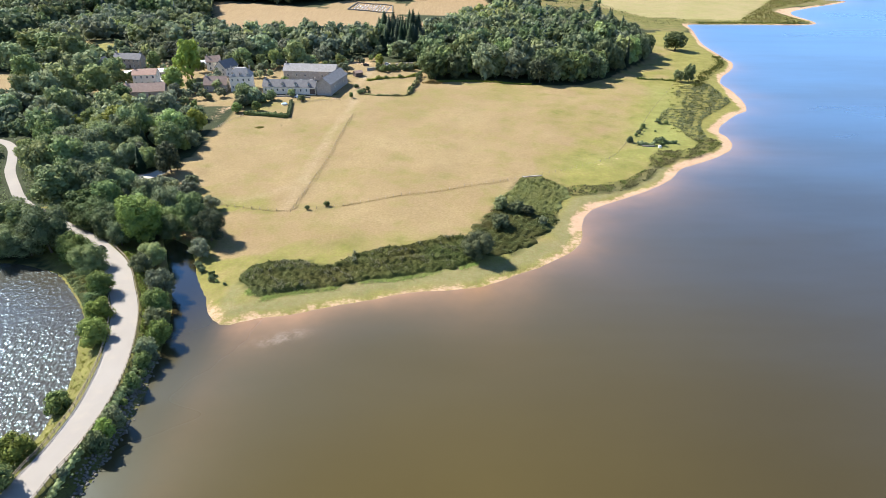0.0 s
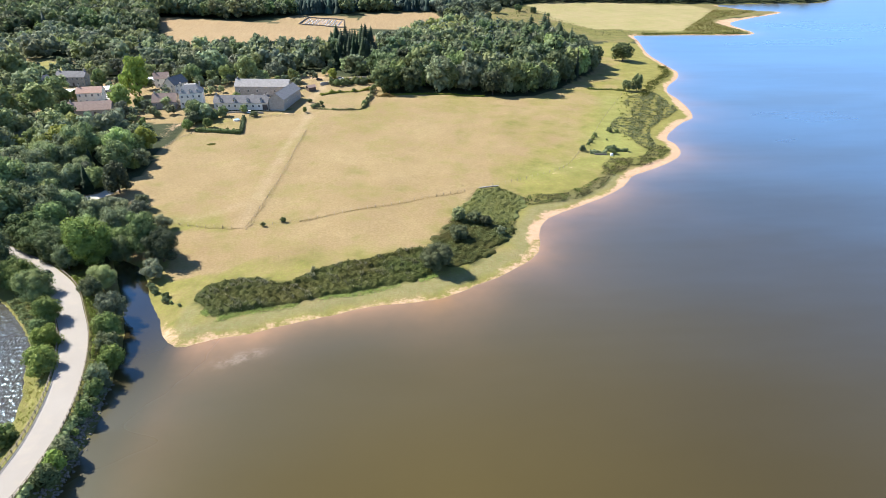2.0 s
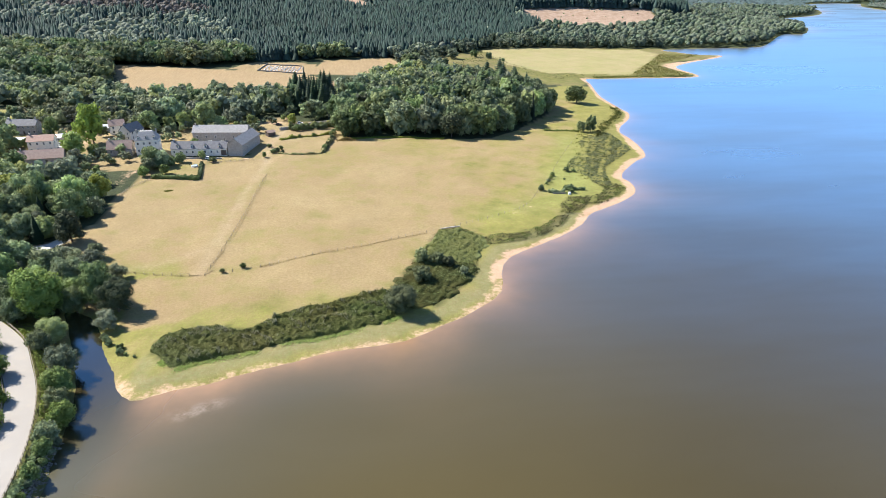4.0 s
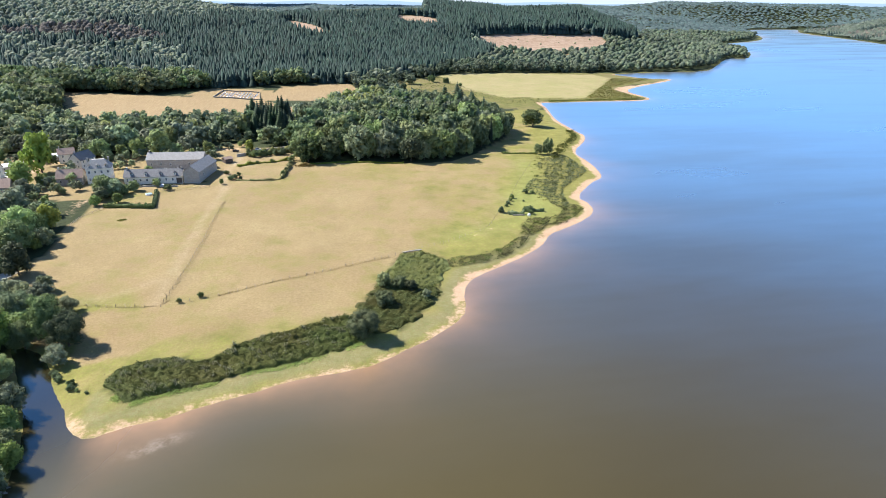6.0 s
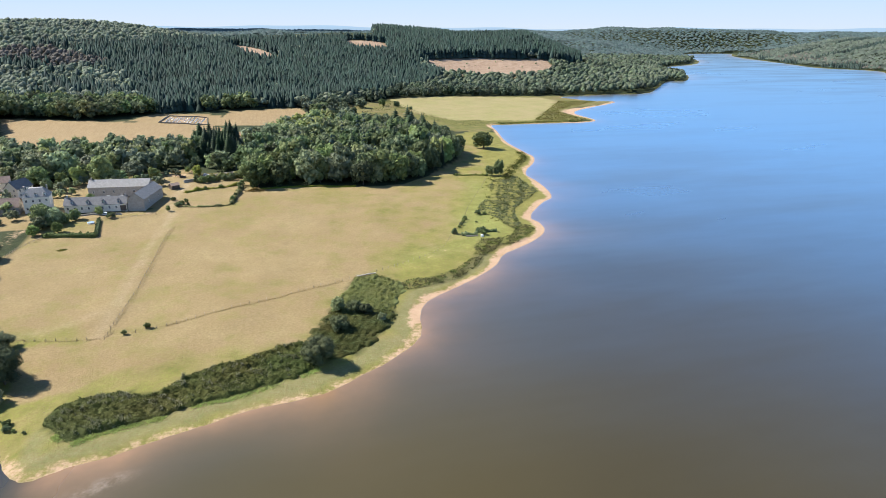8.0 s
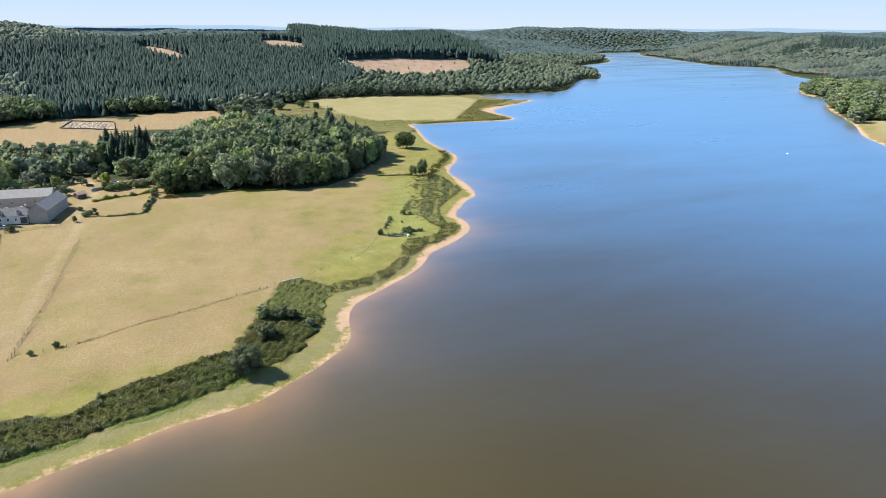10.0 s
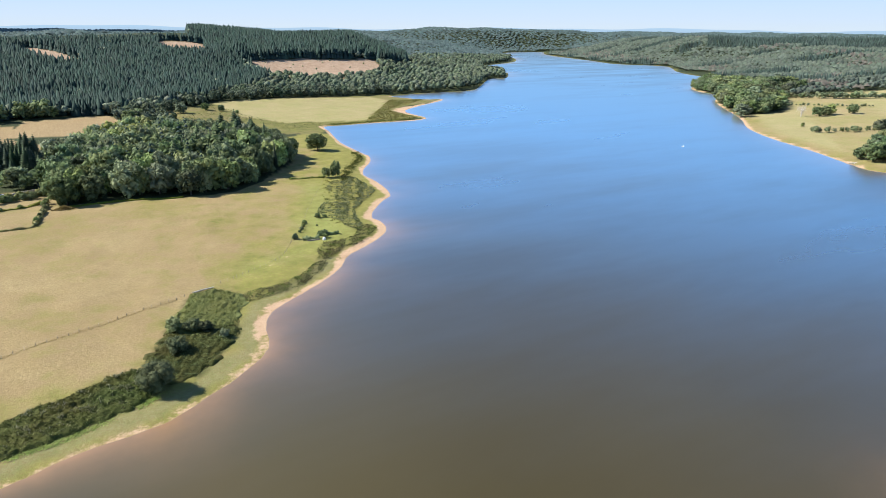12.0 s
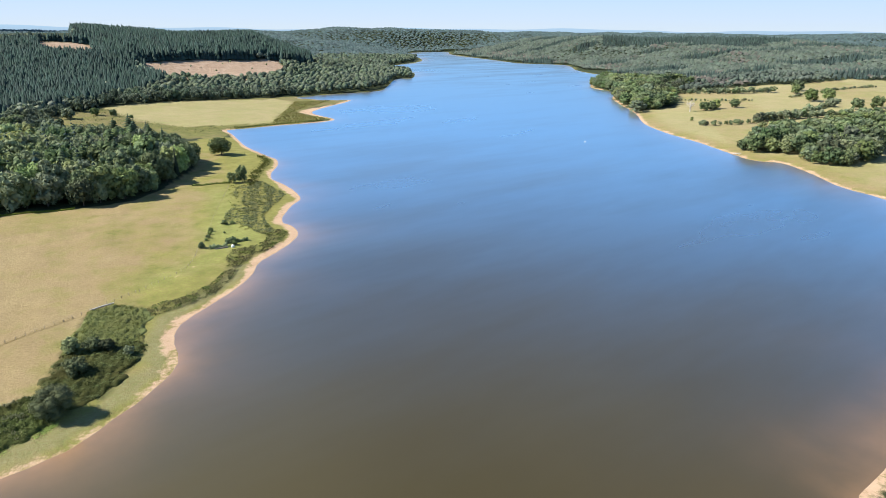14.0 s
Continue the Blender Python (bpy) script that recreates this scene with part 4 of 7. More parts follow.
for s in range(3):
    cone = mesh_of("crown", *conifer_crown(100 + s, 15, 0.16 + 0.03 * s), M_NEEDLE)
    KINDS.setdefault("conifer", []).append(("conifer", "tree", [cone] * 4, mesh_of("trunk", *trunk_mesh(110 + s, 0.9, 0.016, 0), M_BARK, True)))


def plant(key, x, y, tall, label, wide=1.0, group="", z=None, sink=0.0):
    kinds = KINDS[key]
    name, category, crowns, trunk = kinds[random.randrange(len(kinds))]
    far = math.hypot(x, y)
    level = 0 if far < 235 and tall >= 9 else 1 if far < 330 and tall >= 6 else 2 if far < 560 else 3
    if z is None:
        z = float(height(np.array([x]), np.array([y]))[0])
    top = new(name)
    top.empty_display_size = 0.5
    top.matrix_basis = Matrix.LocRotScale((x, y, z - sink), Euler((0, 0, random.uniform(0, 6.283))), (tall * wide, tall * wide, tall))
    tagged(top, label, category, group)
    part("trunk", trunk, None, top)
    part("crown", crowns[level], None, top)
    return top


def scatter(ring, gap, seed, jitter=0.42, holes=()):
    """Places about gap metres apart inside a ring, off the holes (x, y, radius)."""
    r = np.random.RandomState(seed)
    ring = np.array(ring, float)
    x0, y0 = ring.min(axis=0)
    x1, y1 = ring.max(axis=0)
    gx, gy = np.meshgrid(np.arange(x0, x1, gap), np.arange(y0, y1, gap * 0.87))
    gx = gx + (np.arange(gx.shape[0]) % 2)[:, None] * gap * 0.5
    x, y = gx.ravel() + r.uniform(-jitter, jitter, gx.size) * gap, gy.ravel() + r.uniform(-jitter, jitter, gx.size) * gap
    ok = inside(x, y, ring)
    for hx, hy, hr in holes:
        ok &= (x - hx) ** 2 + (y - hy) ** 2 > hr * hr
    return x[ok], y[ok]


HOUSES = [(-180, 390, 11), (-205, 416, 15), (-122, 380, 12), (-90, 380, 24), (-171, 363, 15), (-152, 430, 12), (-138, 418, 11), (-160, 378, 12), (-170, 405, 14), (-150, 395, 10), (-105, 392, 12), (-85, 397, 20), (-133, 412, 9), (-130, 388, 8), (-190, 440, 12)]
# ---- far woods ----
def far_wood(name, x, y, tall, crowns, mat, label, wide):
    """Many trees as one mesh; each stands on the ground and has a tone of its own."""
    r = np.random.RandomState(len(x))
    z = height(x, y)
    which = r.randint(0, len(crowns), len(x))
    vs, fs, tones, k = [], [], [], 0
    for w, (v, f) in enumerate(crowns):
        pick = np.nonzero(which == w)[0]
        n = len(pick)
        a = r.uniform(0, 6.283, n)
        s = tall[pick]
        c, sn = np.cos(a)[:, None], np.sin(a)[:, None]
        q = np.stack([(v[:, 0] * c - v[:, 1] * sn) * (s * wide)[:, None] + x[pick][:, None], (v[:, 0] * sn + v[:, 1] * c) * (s * wide)[:, None] + y[pick][:, None],
                      v[:, 2] * s[:, None] + z[pick][:, None]], -1)
        vs.append(q.reshape(-1, 3))
        fs.append((f[None] + (np.arange(n) * len(v))[:, None, None]).reshape(-1, 3) + k)
        tone = np.clip(0.5 + 0.32 * waves2(x[pick], y[pick], 160, 63) + 0.2 * waves2(x[pick], y[pick], 70, 64) + r.uniform(-0.4, 0.4, n), 0, 1)
        tones.append(np.repeat(tone, len(v)))
        k += n * len(v)
    me = mesh_of(name, np.concatenate(vs), np.concatenate(fs), mat, True)
    me.attributes.new("tone", "FLOAT", "POINT").data.foreach_set("value", np.concatenate(tones).astype(np.float32))
    tagged(new(name, me), label, "woods", kind="stuff")


def small_crown(seed, cards):
    """A light crown for woods far off: one lump and a few leaf clumps."""
    r = np.random.RandomState(seed)
    pieces = []
    v, f = BALL0
    pieces.append((v * (1 + r.uniform(-0.22, 0.22, (len(v), 1))) * np.array([0.30, 0.30, 0.34]) + [0, 0, 0.62], f))
    u = r.normal(0, 1, (cards, 3))
    u /= np.linalg.norm(u, axis=1)[:, None]
    u[:, 2] = np.abs(u[:, 2]) * 1.2 - 0.35
    pieces.append(leaf_cards(r, u * np.array([0.34, 0.34, 0.36]) + [0, 0, 0.62], u, 0.15))
    return merge(pieces)


def small_conifer(seed):
    r = np.random.RandomState(seed)
    pieces = []
    for h, w, up in ((0.03, 0.165, 0.66), (0.42, 0.105, 0.58)):
        n = 6
        a = np.arange(n) * 6.283 / n + r.uniform(0, 6)
        w2 = w * r.uniform(0.7, 1.2, n)
        rim = np.stack([np.cos(a) * w2, np.sin(a) * w2, h + r.uniform(-0.05, 0.05, n)], 1)
        pieces.append((np.concatenate([rim, [[0, 0, h + up]]]), np.array([[j, (j + 1) % n, n] for j in range(n)])))
    return merge(pieces)


MID_CROWNS = [broadleaf_crown(260 + s, 104, 1.05 + 0.1 * s, 8, 0.08, 0.100, 0.78) for s in range(4)]
WOOD_CROWNS = [broadleaf_crown(280 + s, 350, 1.05 + 0.1 * s, 15, 0.08, 0.058, 0.72) for s in range(4)]
DOTS = []
for s in range(5):
    r = np.random.RandomState(300 + s)
    a = np.arange(6) * 1.0472 + r.uniform(-0.3, 0.3, 6)
    rim = np.stack([np.cos(a) * r.uniform(0.32, 0.5, 6), np.sin(a) * r.uniform(0.32, 0.5, 6), r.uniform(0.38, 0.6, 6)], 1)
    DOTS.append((np.concatenate([rim, [[r.uniform(-0.08, 0.08), r.uniform(-0.08, 0.08), 0.96]]]), np.array([[j, (j + 1) % 6, 6] for j in range(6)])))
MID_CONES = [conifer_crown(270 + s, 9, 0.16 + 0.02 * s) for s in range(3)]
FAR_CROWNS = [small_crown(200 + s, 9) for s in range(4)]
FAR_CONES = [small_conifer(220 + s) for s in range(4)]
LUMPS = [small_crown(240 + s, 4) for s in range(4)]


def wooded(x, y, margin=6):
    """Keeps the places that lie on land and off all fields."""
    d = shore_distance(x, y)
    ok = d > margin
    for ring in (MEADOW, VILLAGE, STUBBLE_WEST, STUBBLE_MID, HAY_FAR, MARSH_FAR, CLEARCUT, CLEARING, CLEARING_HIGH, EAST_FIELDS, GREEN_PATCH, SCRUB_WEST):
        ok &= ~inside(x, y, ring)
    return ok


def tall_of(n, a, b, seed):
    return np.random.RandomState(seed).uniform(a, b, n)


CONIFER_SLOPE = np.array([(-118, 722), (-140, 800), (-152, 900), (-200, 1000), (-262, 1075), (-310, 1092), (-281, 1112), (-250, 1145), (-215, 1172), (-178, 1208), (-139, 1245), (-100, 1345), (-60, 1445), (100, 1440), (257, 1445),
                          (300, 1750), (700, 1760), (882, 1680), (806, 1540), (742, 1415), (690, 1318), (640, 1312), (420, 1285), (300, 1225), (330, 1130), (230, 960), (160, 870), (60, 790), (-20, 768)], float)
BARE_PATCH = np.array([(-420, 1030), (-338, 1068), (-300, 1090), (-250, 1066), (-190, 1015), (-250, 978), (-330, 1000), (-420, 990)], float)


def needles(x, y):
    """Where conifers take over on the hill: below a ragged line, and in patches of the mixed wood under it."""
    wx, wy = x + 22 * waves2(x, y, 75, 67) + 9 * waves2(x, y, 24, 68), y + 22 * waves2(x, y, 75, 69) + 9 * waves2(x, y, 24, 70)
    main = inside(wx, wy, CONIFER_SLOPE) & (waves2(x, y, 46, 71) < 1.0)
    mixed = (wy < 1060) & (wy > 760) & (wx < -130) & (wx > -700) & (waves2(x, y, 130, 72) + 0.8 * waves2(x, y, 48, 73) > 0.25) & ~inside(wx, wy, BARE_PATCH)
    odd = (waves2(x, y, 31, 74) + waves2(x, y, 13, 75) > 1.45) & (wy < 1150)
    return main | mixed | odd


HILL = [(-1500, 480), (-330, 478), (-330, 632), (-216, 606), (-224, 640), (-247, 714), (-160, 699), (-112, 730), (-20, 768), (60, 790), (160, 870), (230, 960), (330, 1130), (300, 1225), (420, 1285), (640, 1312), (690, 1318), (742, 1415), (806, 1540), (882, 1680), (700, 1760), (300, 1750), (257, 1445),
        (60, 1445), (-700, 1440), (-1500, 1300)]
x, y = scatter(HILL, 4.9, 11, 0.8)
ok = wooded(x, y) & (x > -0.75 * y) & needles(x, y)
x, y = x[ok], y[ok]
patch = waves2(x, y, 120, 61) * 2.0 + waves2(x, y, 55, 62) * 1.4 + waves2(x, y, 19, 63) * 1.5 + 7 * rise(y, 1225, 1300) * rise(x, 240, 330)
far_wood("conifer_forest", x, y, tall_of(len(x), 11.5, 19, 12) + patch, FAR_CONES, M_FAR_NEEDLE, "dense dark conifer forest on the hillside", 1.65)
x, y = scatter(HILL, 7.6, 13, 0.5)
ok = wooded(x, y) & (x > -0.75 * y) & ~needles(x, y)
x, y = x[ok], y[ok]
t = tall_of(len(x), 8, 14.5, 14)
near = y < 775
bare = inside(x, y, BARE_PATCH)
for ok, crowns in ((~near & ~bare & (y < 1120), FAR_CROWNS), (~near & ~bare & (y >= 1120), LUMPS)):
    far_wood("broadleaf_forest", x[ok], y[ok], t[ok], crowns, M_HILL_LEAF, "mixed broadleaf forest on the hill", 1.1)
far_wood("bare_trees", x[bare], y[bare], t[bare], FAR_CROWNS, M_BARE, "thin brownish trees among the hill forest", 1.0)
far_wood("broadleaf_forest", x[near], y[near], t[near] * 1.45, MID_CROWNS, M_FAR_DEEP, "broadleaf trees at the foot of the hill", 1.05)
x, y = scatter([(45, 790), (60, 700), (110, 700), (180, 870), (310, 910), (450, 935), (600, 945), (660, 985), (850, 1160), (960, 1320), (1050, 1570), (1280, 1740), (1480, 1990), (960, 1900), (760, 1410),
                (700, 1318), (600, 1300), (500, 1170), (345, 1160), (230, 960), (160, 880)], 10, 15)
ok = wooded(x, y, 3)
x, y = x[ok], y[ok]
t = tall_of(len(x), 8, 16, 16)
near = (x < 480) & (y < 965)
far_wood("shore_woods", x[near], y[near], t[near], MID_CROWNS, M_SHORE_LEAF, "broadleaf woods behind the hay field", 1.0)
far_wood("shore_woods", x[~near], y[~near], t[~near], FAR_CROWNS, M_SHORE_LEAF, "broadleaf woods along the far shore", 1.1)
x, y = scatter([(500, 270), (1300, 800), (1000, 640), (1250, 950), (1380, 1000), (1400, 1130), (1570, 1330), (1530, 1480), (1800, 2150), (2100, 2500), (3300, 2600), (3300, 300), (1500, 250), (1400, 480)], 9.0, 17, 0.5)
ok = wooded(x, y, 3) & (np.hypot(x, y) < 3000)
x, y = x[ok], y[ok]
needle = waves2(x, y * 1.8, 420, 65) + 0.6 * waves2(x, y, 150, 66) > 0.55
needle |= (np.hypot(x, y) > 2260 + 60 * waves2(x, y, 300, 54)) & (np.hypot(x, y) < 2600) & (x > 1.3 * y) & (x < 2.3 * y)    # the plantation along the crest
close = np.hypot(x, y) < 1500
t = tall_of(len(x), 6, 13, 18) + 2.0 * waves2(x, y, 90, 60)
thin = ~needle & (waves2(x, y, 260, 57) + np.random.RandomState(58).uniform(-0.9, 0.9, len(x)) > 1.15)
far_wood("bare_trees", x[thin], y[thin], t[thin], DOTS, M_BARE, "thin brownish trees among the eastern woods", 1.2)
kept = ~thin
close = close & kept
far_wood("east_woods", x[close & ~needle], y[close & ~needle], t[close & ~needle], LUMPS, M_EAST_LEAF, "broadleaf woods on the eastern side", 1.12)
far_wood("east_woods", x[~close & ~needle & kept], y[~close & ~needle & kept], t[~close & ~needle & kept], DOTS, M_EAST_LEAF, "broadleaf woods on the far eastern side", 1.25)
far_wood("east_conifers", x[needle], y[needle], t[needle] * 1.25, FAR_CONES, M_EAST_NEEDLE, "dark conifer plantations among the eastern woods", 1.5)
x, y = scatter([(-2600, 1500), (-700, 1440), (300, 1760), (720, 1600), (1500, 2000), (1850, 2480), (2050, 2480), (2100, 2100), (2900, 300), (4700, 600), (3600, 3300), (2000, 4500), (-1000, 4750), (-2800, 3800)], 18, 19)
ok = wooded(x, y, 4) & (np.hypot(x, y) < 4500) & (x > -0.75 * y) & ((np.hypot(x, y) > 2960) | (x < 1850))
ok[ok] &= height(x[ok], y[ok]) > height(x[ok] * 0.94, y[ok] * 0.94) - 4    # the slopes behind the crests stay bare
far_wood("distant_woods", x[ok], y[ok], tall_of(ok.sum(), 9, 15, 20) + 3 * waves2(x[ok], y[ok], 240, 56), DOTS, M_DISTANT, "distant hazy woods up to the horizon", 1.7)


# ---- woods with single trees in front and joined stands behind ----
# place, height, breadth against height, kind
WOOD_TREES = ((-172.5, 323, 14.9, 0.97, "broad"), (-186.8, 323.6, 11.3, 0.97, "broad"), (-179.9, 289.8, 17.9, 0.97, "broad"), (-144.5, 289.6, 18, 0.97, "broad"),
    (-143.2, 314.7, 15.6, 0.97, "willow"), (-142, 282.7, 14.1, 0.97, "light"), (-152.2, 274.9, 13.8, 0.97, "broad"), (-152.6, 264, 14.4, 0.97, "willow"),
    (-174.6, 293.4, 10.4, 0.97, "light"), (-139.5, 303.2, 9.5, 0.97, "broad"), (-125.8, 287.5, 16.4, 0.97, "broad"), (-122.9, 273.5, 14.8, 0.97, "broad"),
    (-123.1, 292.9, 11.6, 0.97, "broad"), (-121, 304, 11.5, 0.97, "light"), (-115.7, 281.4, 8.3, 0.97, "broad"), (-114, 249.6, 13.7, 0.97, "deep"),
    (-132.8, 256, 11.3, 0.97, "broad"), (-143, 249, 14.2, 0.97, "broad"), (-152.3, 244.7, 18, 1, "broad"), (-163.1, 242, 15.8, 0.97, "light"),
    (-140.2, 213.8, 18, 1.23, "deep"), (-127.6, 219.1, 16, 1.01, "willow"), (-121.7, 210, 13.6, 0.97, "broad"), (-100.3, 189.1, 18, 1.07, "bright"),
    (-86.4, 197.1, 15.4, 0.97, "deep"), (-99.6, 208.6, 12.2, 0.97, "deep"), (-78.5, 190.8, 12.2, 0.97, "deep"), (-128.3, 182.7, 16.8, 0.97, "deep"),
    (-142.5, 190.9, 13.8, 0.97, "deep"), (-114.3, 195.6, 11.2, 0.97, "deep"), (-106.9, 186.6, 9.5, 0.97, "broad"), (-183.2, 283.9, 17.6, 0.97, "broad"),
    (-229, 344.6, 17.5, 0.97, "light"), (-217.4, 348.6, 18, 0.99, "broad"), (-195.4, 321.1, 17.1, 0.97, "broad"), (-222.8, 321.8, 13.2, 0.97, "broad"),
    (-121, 224.3, 12, 0.97, "broad"), (-91.9, 193, 9.8, 0.97, "deep"), (-99.1, 193.6, 11.1, 0.97, "deep"), (-290.6, 467, 18, 1.56, "light"),
    (-273.9, 460.5, 18, 1.49, "broad"), (-252.9, 445.8, 18, 1.25, "light"), (-219.4, 399.5, 18, 1.26, "broad"), (-198.1, 365.8, 18, 1.2, "broad"),
    (-250.7, 386.7, 18, 1.09, "broad"), (-218.8, 365.7, 18, 1.12, "broad"), (-281, 421.4, 18, 1.14, "broad"), (-201.2, 392.6, 15.9, 0.97, "broad"),
    (-136.4, 449.8, 18, 1.23, "willow"), (-125.3, 452, 18, 1.13, "broad"),
    (-98.8, 435.6, 17.7, 0.97, "broad"))
POND_TREES = ((-116.6, 176.6, 9.2, 1.09, "round"), (-107.6, 167.2, 9.5, 1.09, "round"), (-98, 154.2, 7.4, 1.09, "round"), (-97.7, 149.5, 5.4, 1.09, "round"),
    (-92.5, 142.2, 6.4, 1.09, "round"), (-89.3, 131.9, 6.9, 1.09, "round"), (-86.3, 108.3, 4.9, 1.09, "round"), (-86.3, 93.5, 6.5, 1.09, "round"),
    (-83.8, 84.3, 5.5, 1.09, "round"))
BANK_TREES = ((-90.8, 173.6, 9, 1.31, "broad"), (-92.7, 169.2, 6.9, 1.14, "willow"), (-82.1, 156.7, 8.9, 1.14, "willow"), (-79.1, 146.6, 8.2, 1.14, "round"),
    (-77.5, 140.7, 6.3, 1.14, "willow"), (-73.5, 134.2, 7.2, 1.14, "round"), (-74.2, 127.8, 5.6, 1.14, "willow"), (-73.4, 123.4, 4.5, 1.14, "round"),
    (-72.2, 115.1, 4.3, 1.14, "round"), (-71.2, 103.5, 5, 1.14, "willow"), (-71.3, 99.8, 4.9, 1.14, "round"), (-71.2, 95.8, 5.2, 1.14, "round"),
    (-78.4, 180.6, 6.6, 1.14, "willow"))
WORDS = {"broad": "dark green broadleaf tree", "light": "yellow-green broadleaf tree", "willow": "grey-green willow", "conifer": "dark pointed conifer"}


def stand(ring, gap, seed, mix, tall, front, where, holes=(), road=6.5, wide=(0.85, 1.15), crowns=None):
    """A wood: the trees for which front() holds are things, the rest one joined mesh a kind."""
    x, y = scatter(ring, gap, seed, holes=holes)
    ok = (away(x, y, ROAD) > road) & (shore_distance(x, y) > 2) & (x > -0.75 * y) & (x < 3.4 * y)
    x, y = x[ok], y[ok]
    z = height(x, y)
    dome = 0.72 + 0.36 * rise(away(x, y, np.array(ring, float), True), 0, 32) + 0.10 * waves2(x, y, 38, 59)
    if "meadow wood" in where:
        dome = dome * 0.55 + 0.46
    near = front(x, y)
    rest = {key: [] for key in mix}
    for k in range(len(x)):
        key = random.choices(list(mix), list(mix.values()))[0]
        if "in the meadow wood" in where:
            if key == "conifer" and x[k] < 40 + 30 * math.sin(x[k] * 0.11 + y[k] * 0.07):
                key = "light" if y[k] > 470 else "broad"
            elif key == "broad" and y[k] > 520 and x[k] < 70:
                key = "light"
        t = random.uniform(*tall) * (1.15 if key == "conifer" else 1.0) * dome[k]
        if near[k]:
            plant("deep" if key == "broad" and "meadow wood" in where and random.random() < 0.8 else key, x[k], y[k], t, WORDS[key] + " " + where, random.uniform(*wide), "trees " + where, z[k])
        else:
            rest[key].append((x[k], y[k], t))
    for key, rows in rest.items():
        if rows:
            rows = np.array(rows)
            mat = {"broad": M_FAR_DEEP if "meadow wood" in where or "eastern" in where else M_FAR_LEAF, "light": M_FAR_LIGHT, "willow": M_FAR_WILLOW, "conifer": M_FAR_NEEDLE}[key]
            slim = 0.92 if "in the meadow wood" in where else 1.25 if "headland" in where else 1.05
            far_wood({"broad": "broadleaf_stand", "light": "light_green_stand", "willow": "willow_stand", "conifer": "conifer_stand"}[key], rows[:, 0], rows[:, 1], rows[:, 2],
                     MID_CONES if key == "conifer" else crowns or MID_CROWNS, mat, "stand of " + WORDS[key] + "s " + where, slim)


stand([(-96, 196), (-84, 206), (-84, 222), (-100, 234), (-120, 238), (-114, 258), (-118, 300), (-132, 345), (-150, 352), (-190, 345), (-260, 380), (-330, 420), (-300, 180), (-170, 178), (-140, 182), (-118, 196)],
      8.6, 1, {"broad": 64, "light": 14, "willow": 18, "conifer": 4}, (6, 12.5), lambda x, y: (x > -190) & (y < 312), "in the village wood", HOUSES + [(-120, 247, 9), (-119, 236, 9), (-127, 246, 8), (-112, 238, 6), (-188, 350, 12), (-176, 352, 10), (-270, 348, 34), (-274, 388, 22)]
      + [(x, y, t * w * 0.36) for x, y, t, w, key in WOOD_TREES] + [(x * k, y * k, 8) for x, y in ((-164, 226), (-172, 236), (-183, 252), (-193, 272)) for k in (1.0, 0.97)])
for x, y, t, w, key in WOOD_TREES:
    plant(key, x, y, t, {"broad": "full-grown dark green broadleaf tree", "deep": "dense dark green broadleaf tree", "light": "tall yellow-green broadleaf tree", "willow": "broad grey-green willow",
                         "bright": "large bright green tree"}[key] + (" beside the creek and road" if y < 235 else " in the village wood"), w, "trees in the village wood")
stand([(-8, 402), (10, 407), (60, 401), (86, 401), (112, 428), (144, 470), (158, 505), (140, 560), (105, 610), (60, 640), (20, 610), (0, 520), (-16, 450)],
      9.8, 2, {"broad": 66, "light": 0, "conifer": 18, "willow": 16}, (12.5, 24.5), lambda x, y: (y < 430) | (x > 100) & (y < 520), "in the meadow wood", (), 6, (0.75, 1.0), WOOD_CROWNS)
stand([(-330, 480), (-215, 470), (-130, 425), (-62, 428), (-30, 445), (-14, 450), (-4, 540), (10, 620), (-8, 600), (-50, 552), (-112, 542), (-178, 552), (-215, 605), (-330, 635)],
      10.2, 3, {"broad": 52, "light": 18, "willow": 24, "conifer": 7}, (6, 16), lambda x, y: (y < 445), "behind the farm", HOUSES + [(-258, 495, 26), (-60, 446, 15), (-47, 432, 10), (-46, 458, 9)], 6, (0.9, 1.2))
stand([(-54, 500), (-36, 482), (-16, 488), (-16, 530), (-30, 545), (-52, 530)], 6.4, 4, {"conifer": 100}, (13, 23), lambda x, y: x > -99, "beside the meadow wood", (), 6, (1.4, 1.9))
stand([(545, 262), (556, 228), (528, 196), (562, 160), (900, 100), (900, 190), (760, 262), (640, 292)], 11, 5, {"broad": 80, "willow": 20}, (12, 20), lambda x, y: (x < 0), "on the eastern shore", crowns=WOOD_CROWNS)
stand([(-240, 460), (-150, 430), (-130, 432), (-135, 470), (-215, 500)], 9, 6, {"broad": 50, "light": 30, "willow": 20}, (7, 12), lambda x, y: (y < 440), "behind the village", HOUSES)
stand(VILLAGE, 9.5, 7, {"broad": 55, "light": 22, "willow": 23}, (4, 8.5), lambda x, y: y < 0, "among the village houses",
      HOUSES + [(-168, 402, 15), (-180, 376, 9), (-90, 360, 17), (-95, 345, 18), (-62, 375, 15), (-50, 400, 18), (-48, 425, 16), (-118, 352, 9), (-72, 385, 16), (-112, 362, 9)])
stand([(712, 486), (795, 482), (962, 588), (1100, 640), (1060, 830), (991, 778), (934, 680), (835, 613)], 12.5, 8, {"broad": 90, "willow": 10}, (14, 24), lambda x, y: x < 0, "on the eastern headland", wide=(1, 1.2), crowns=WOOD_CROWNS)
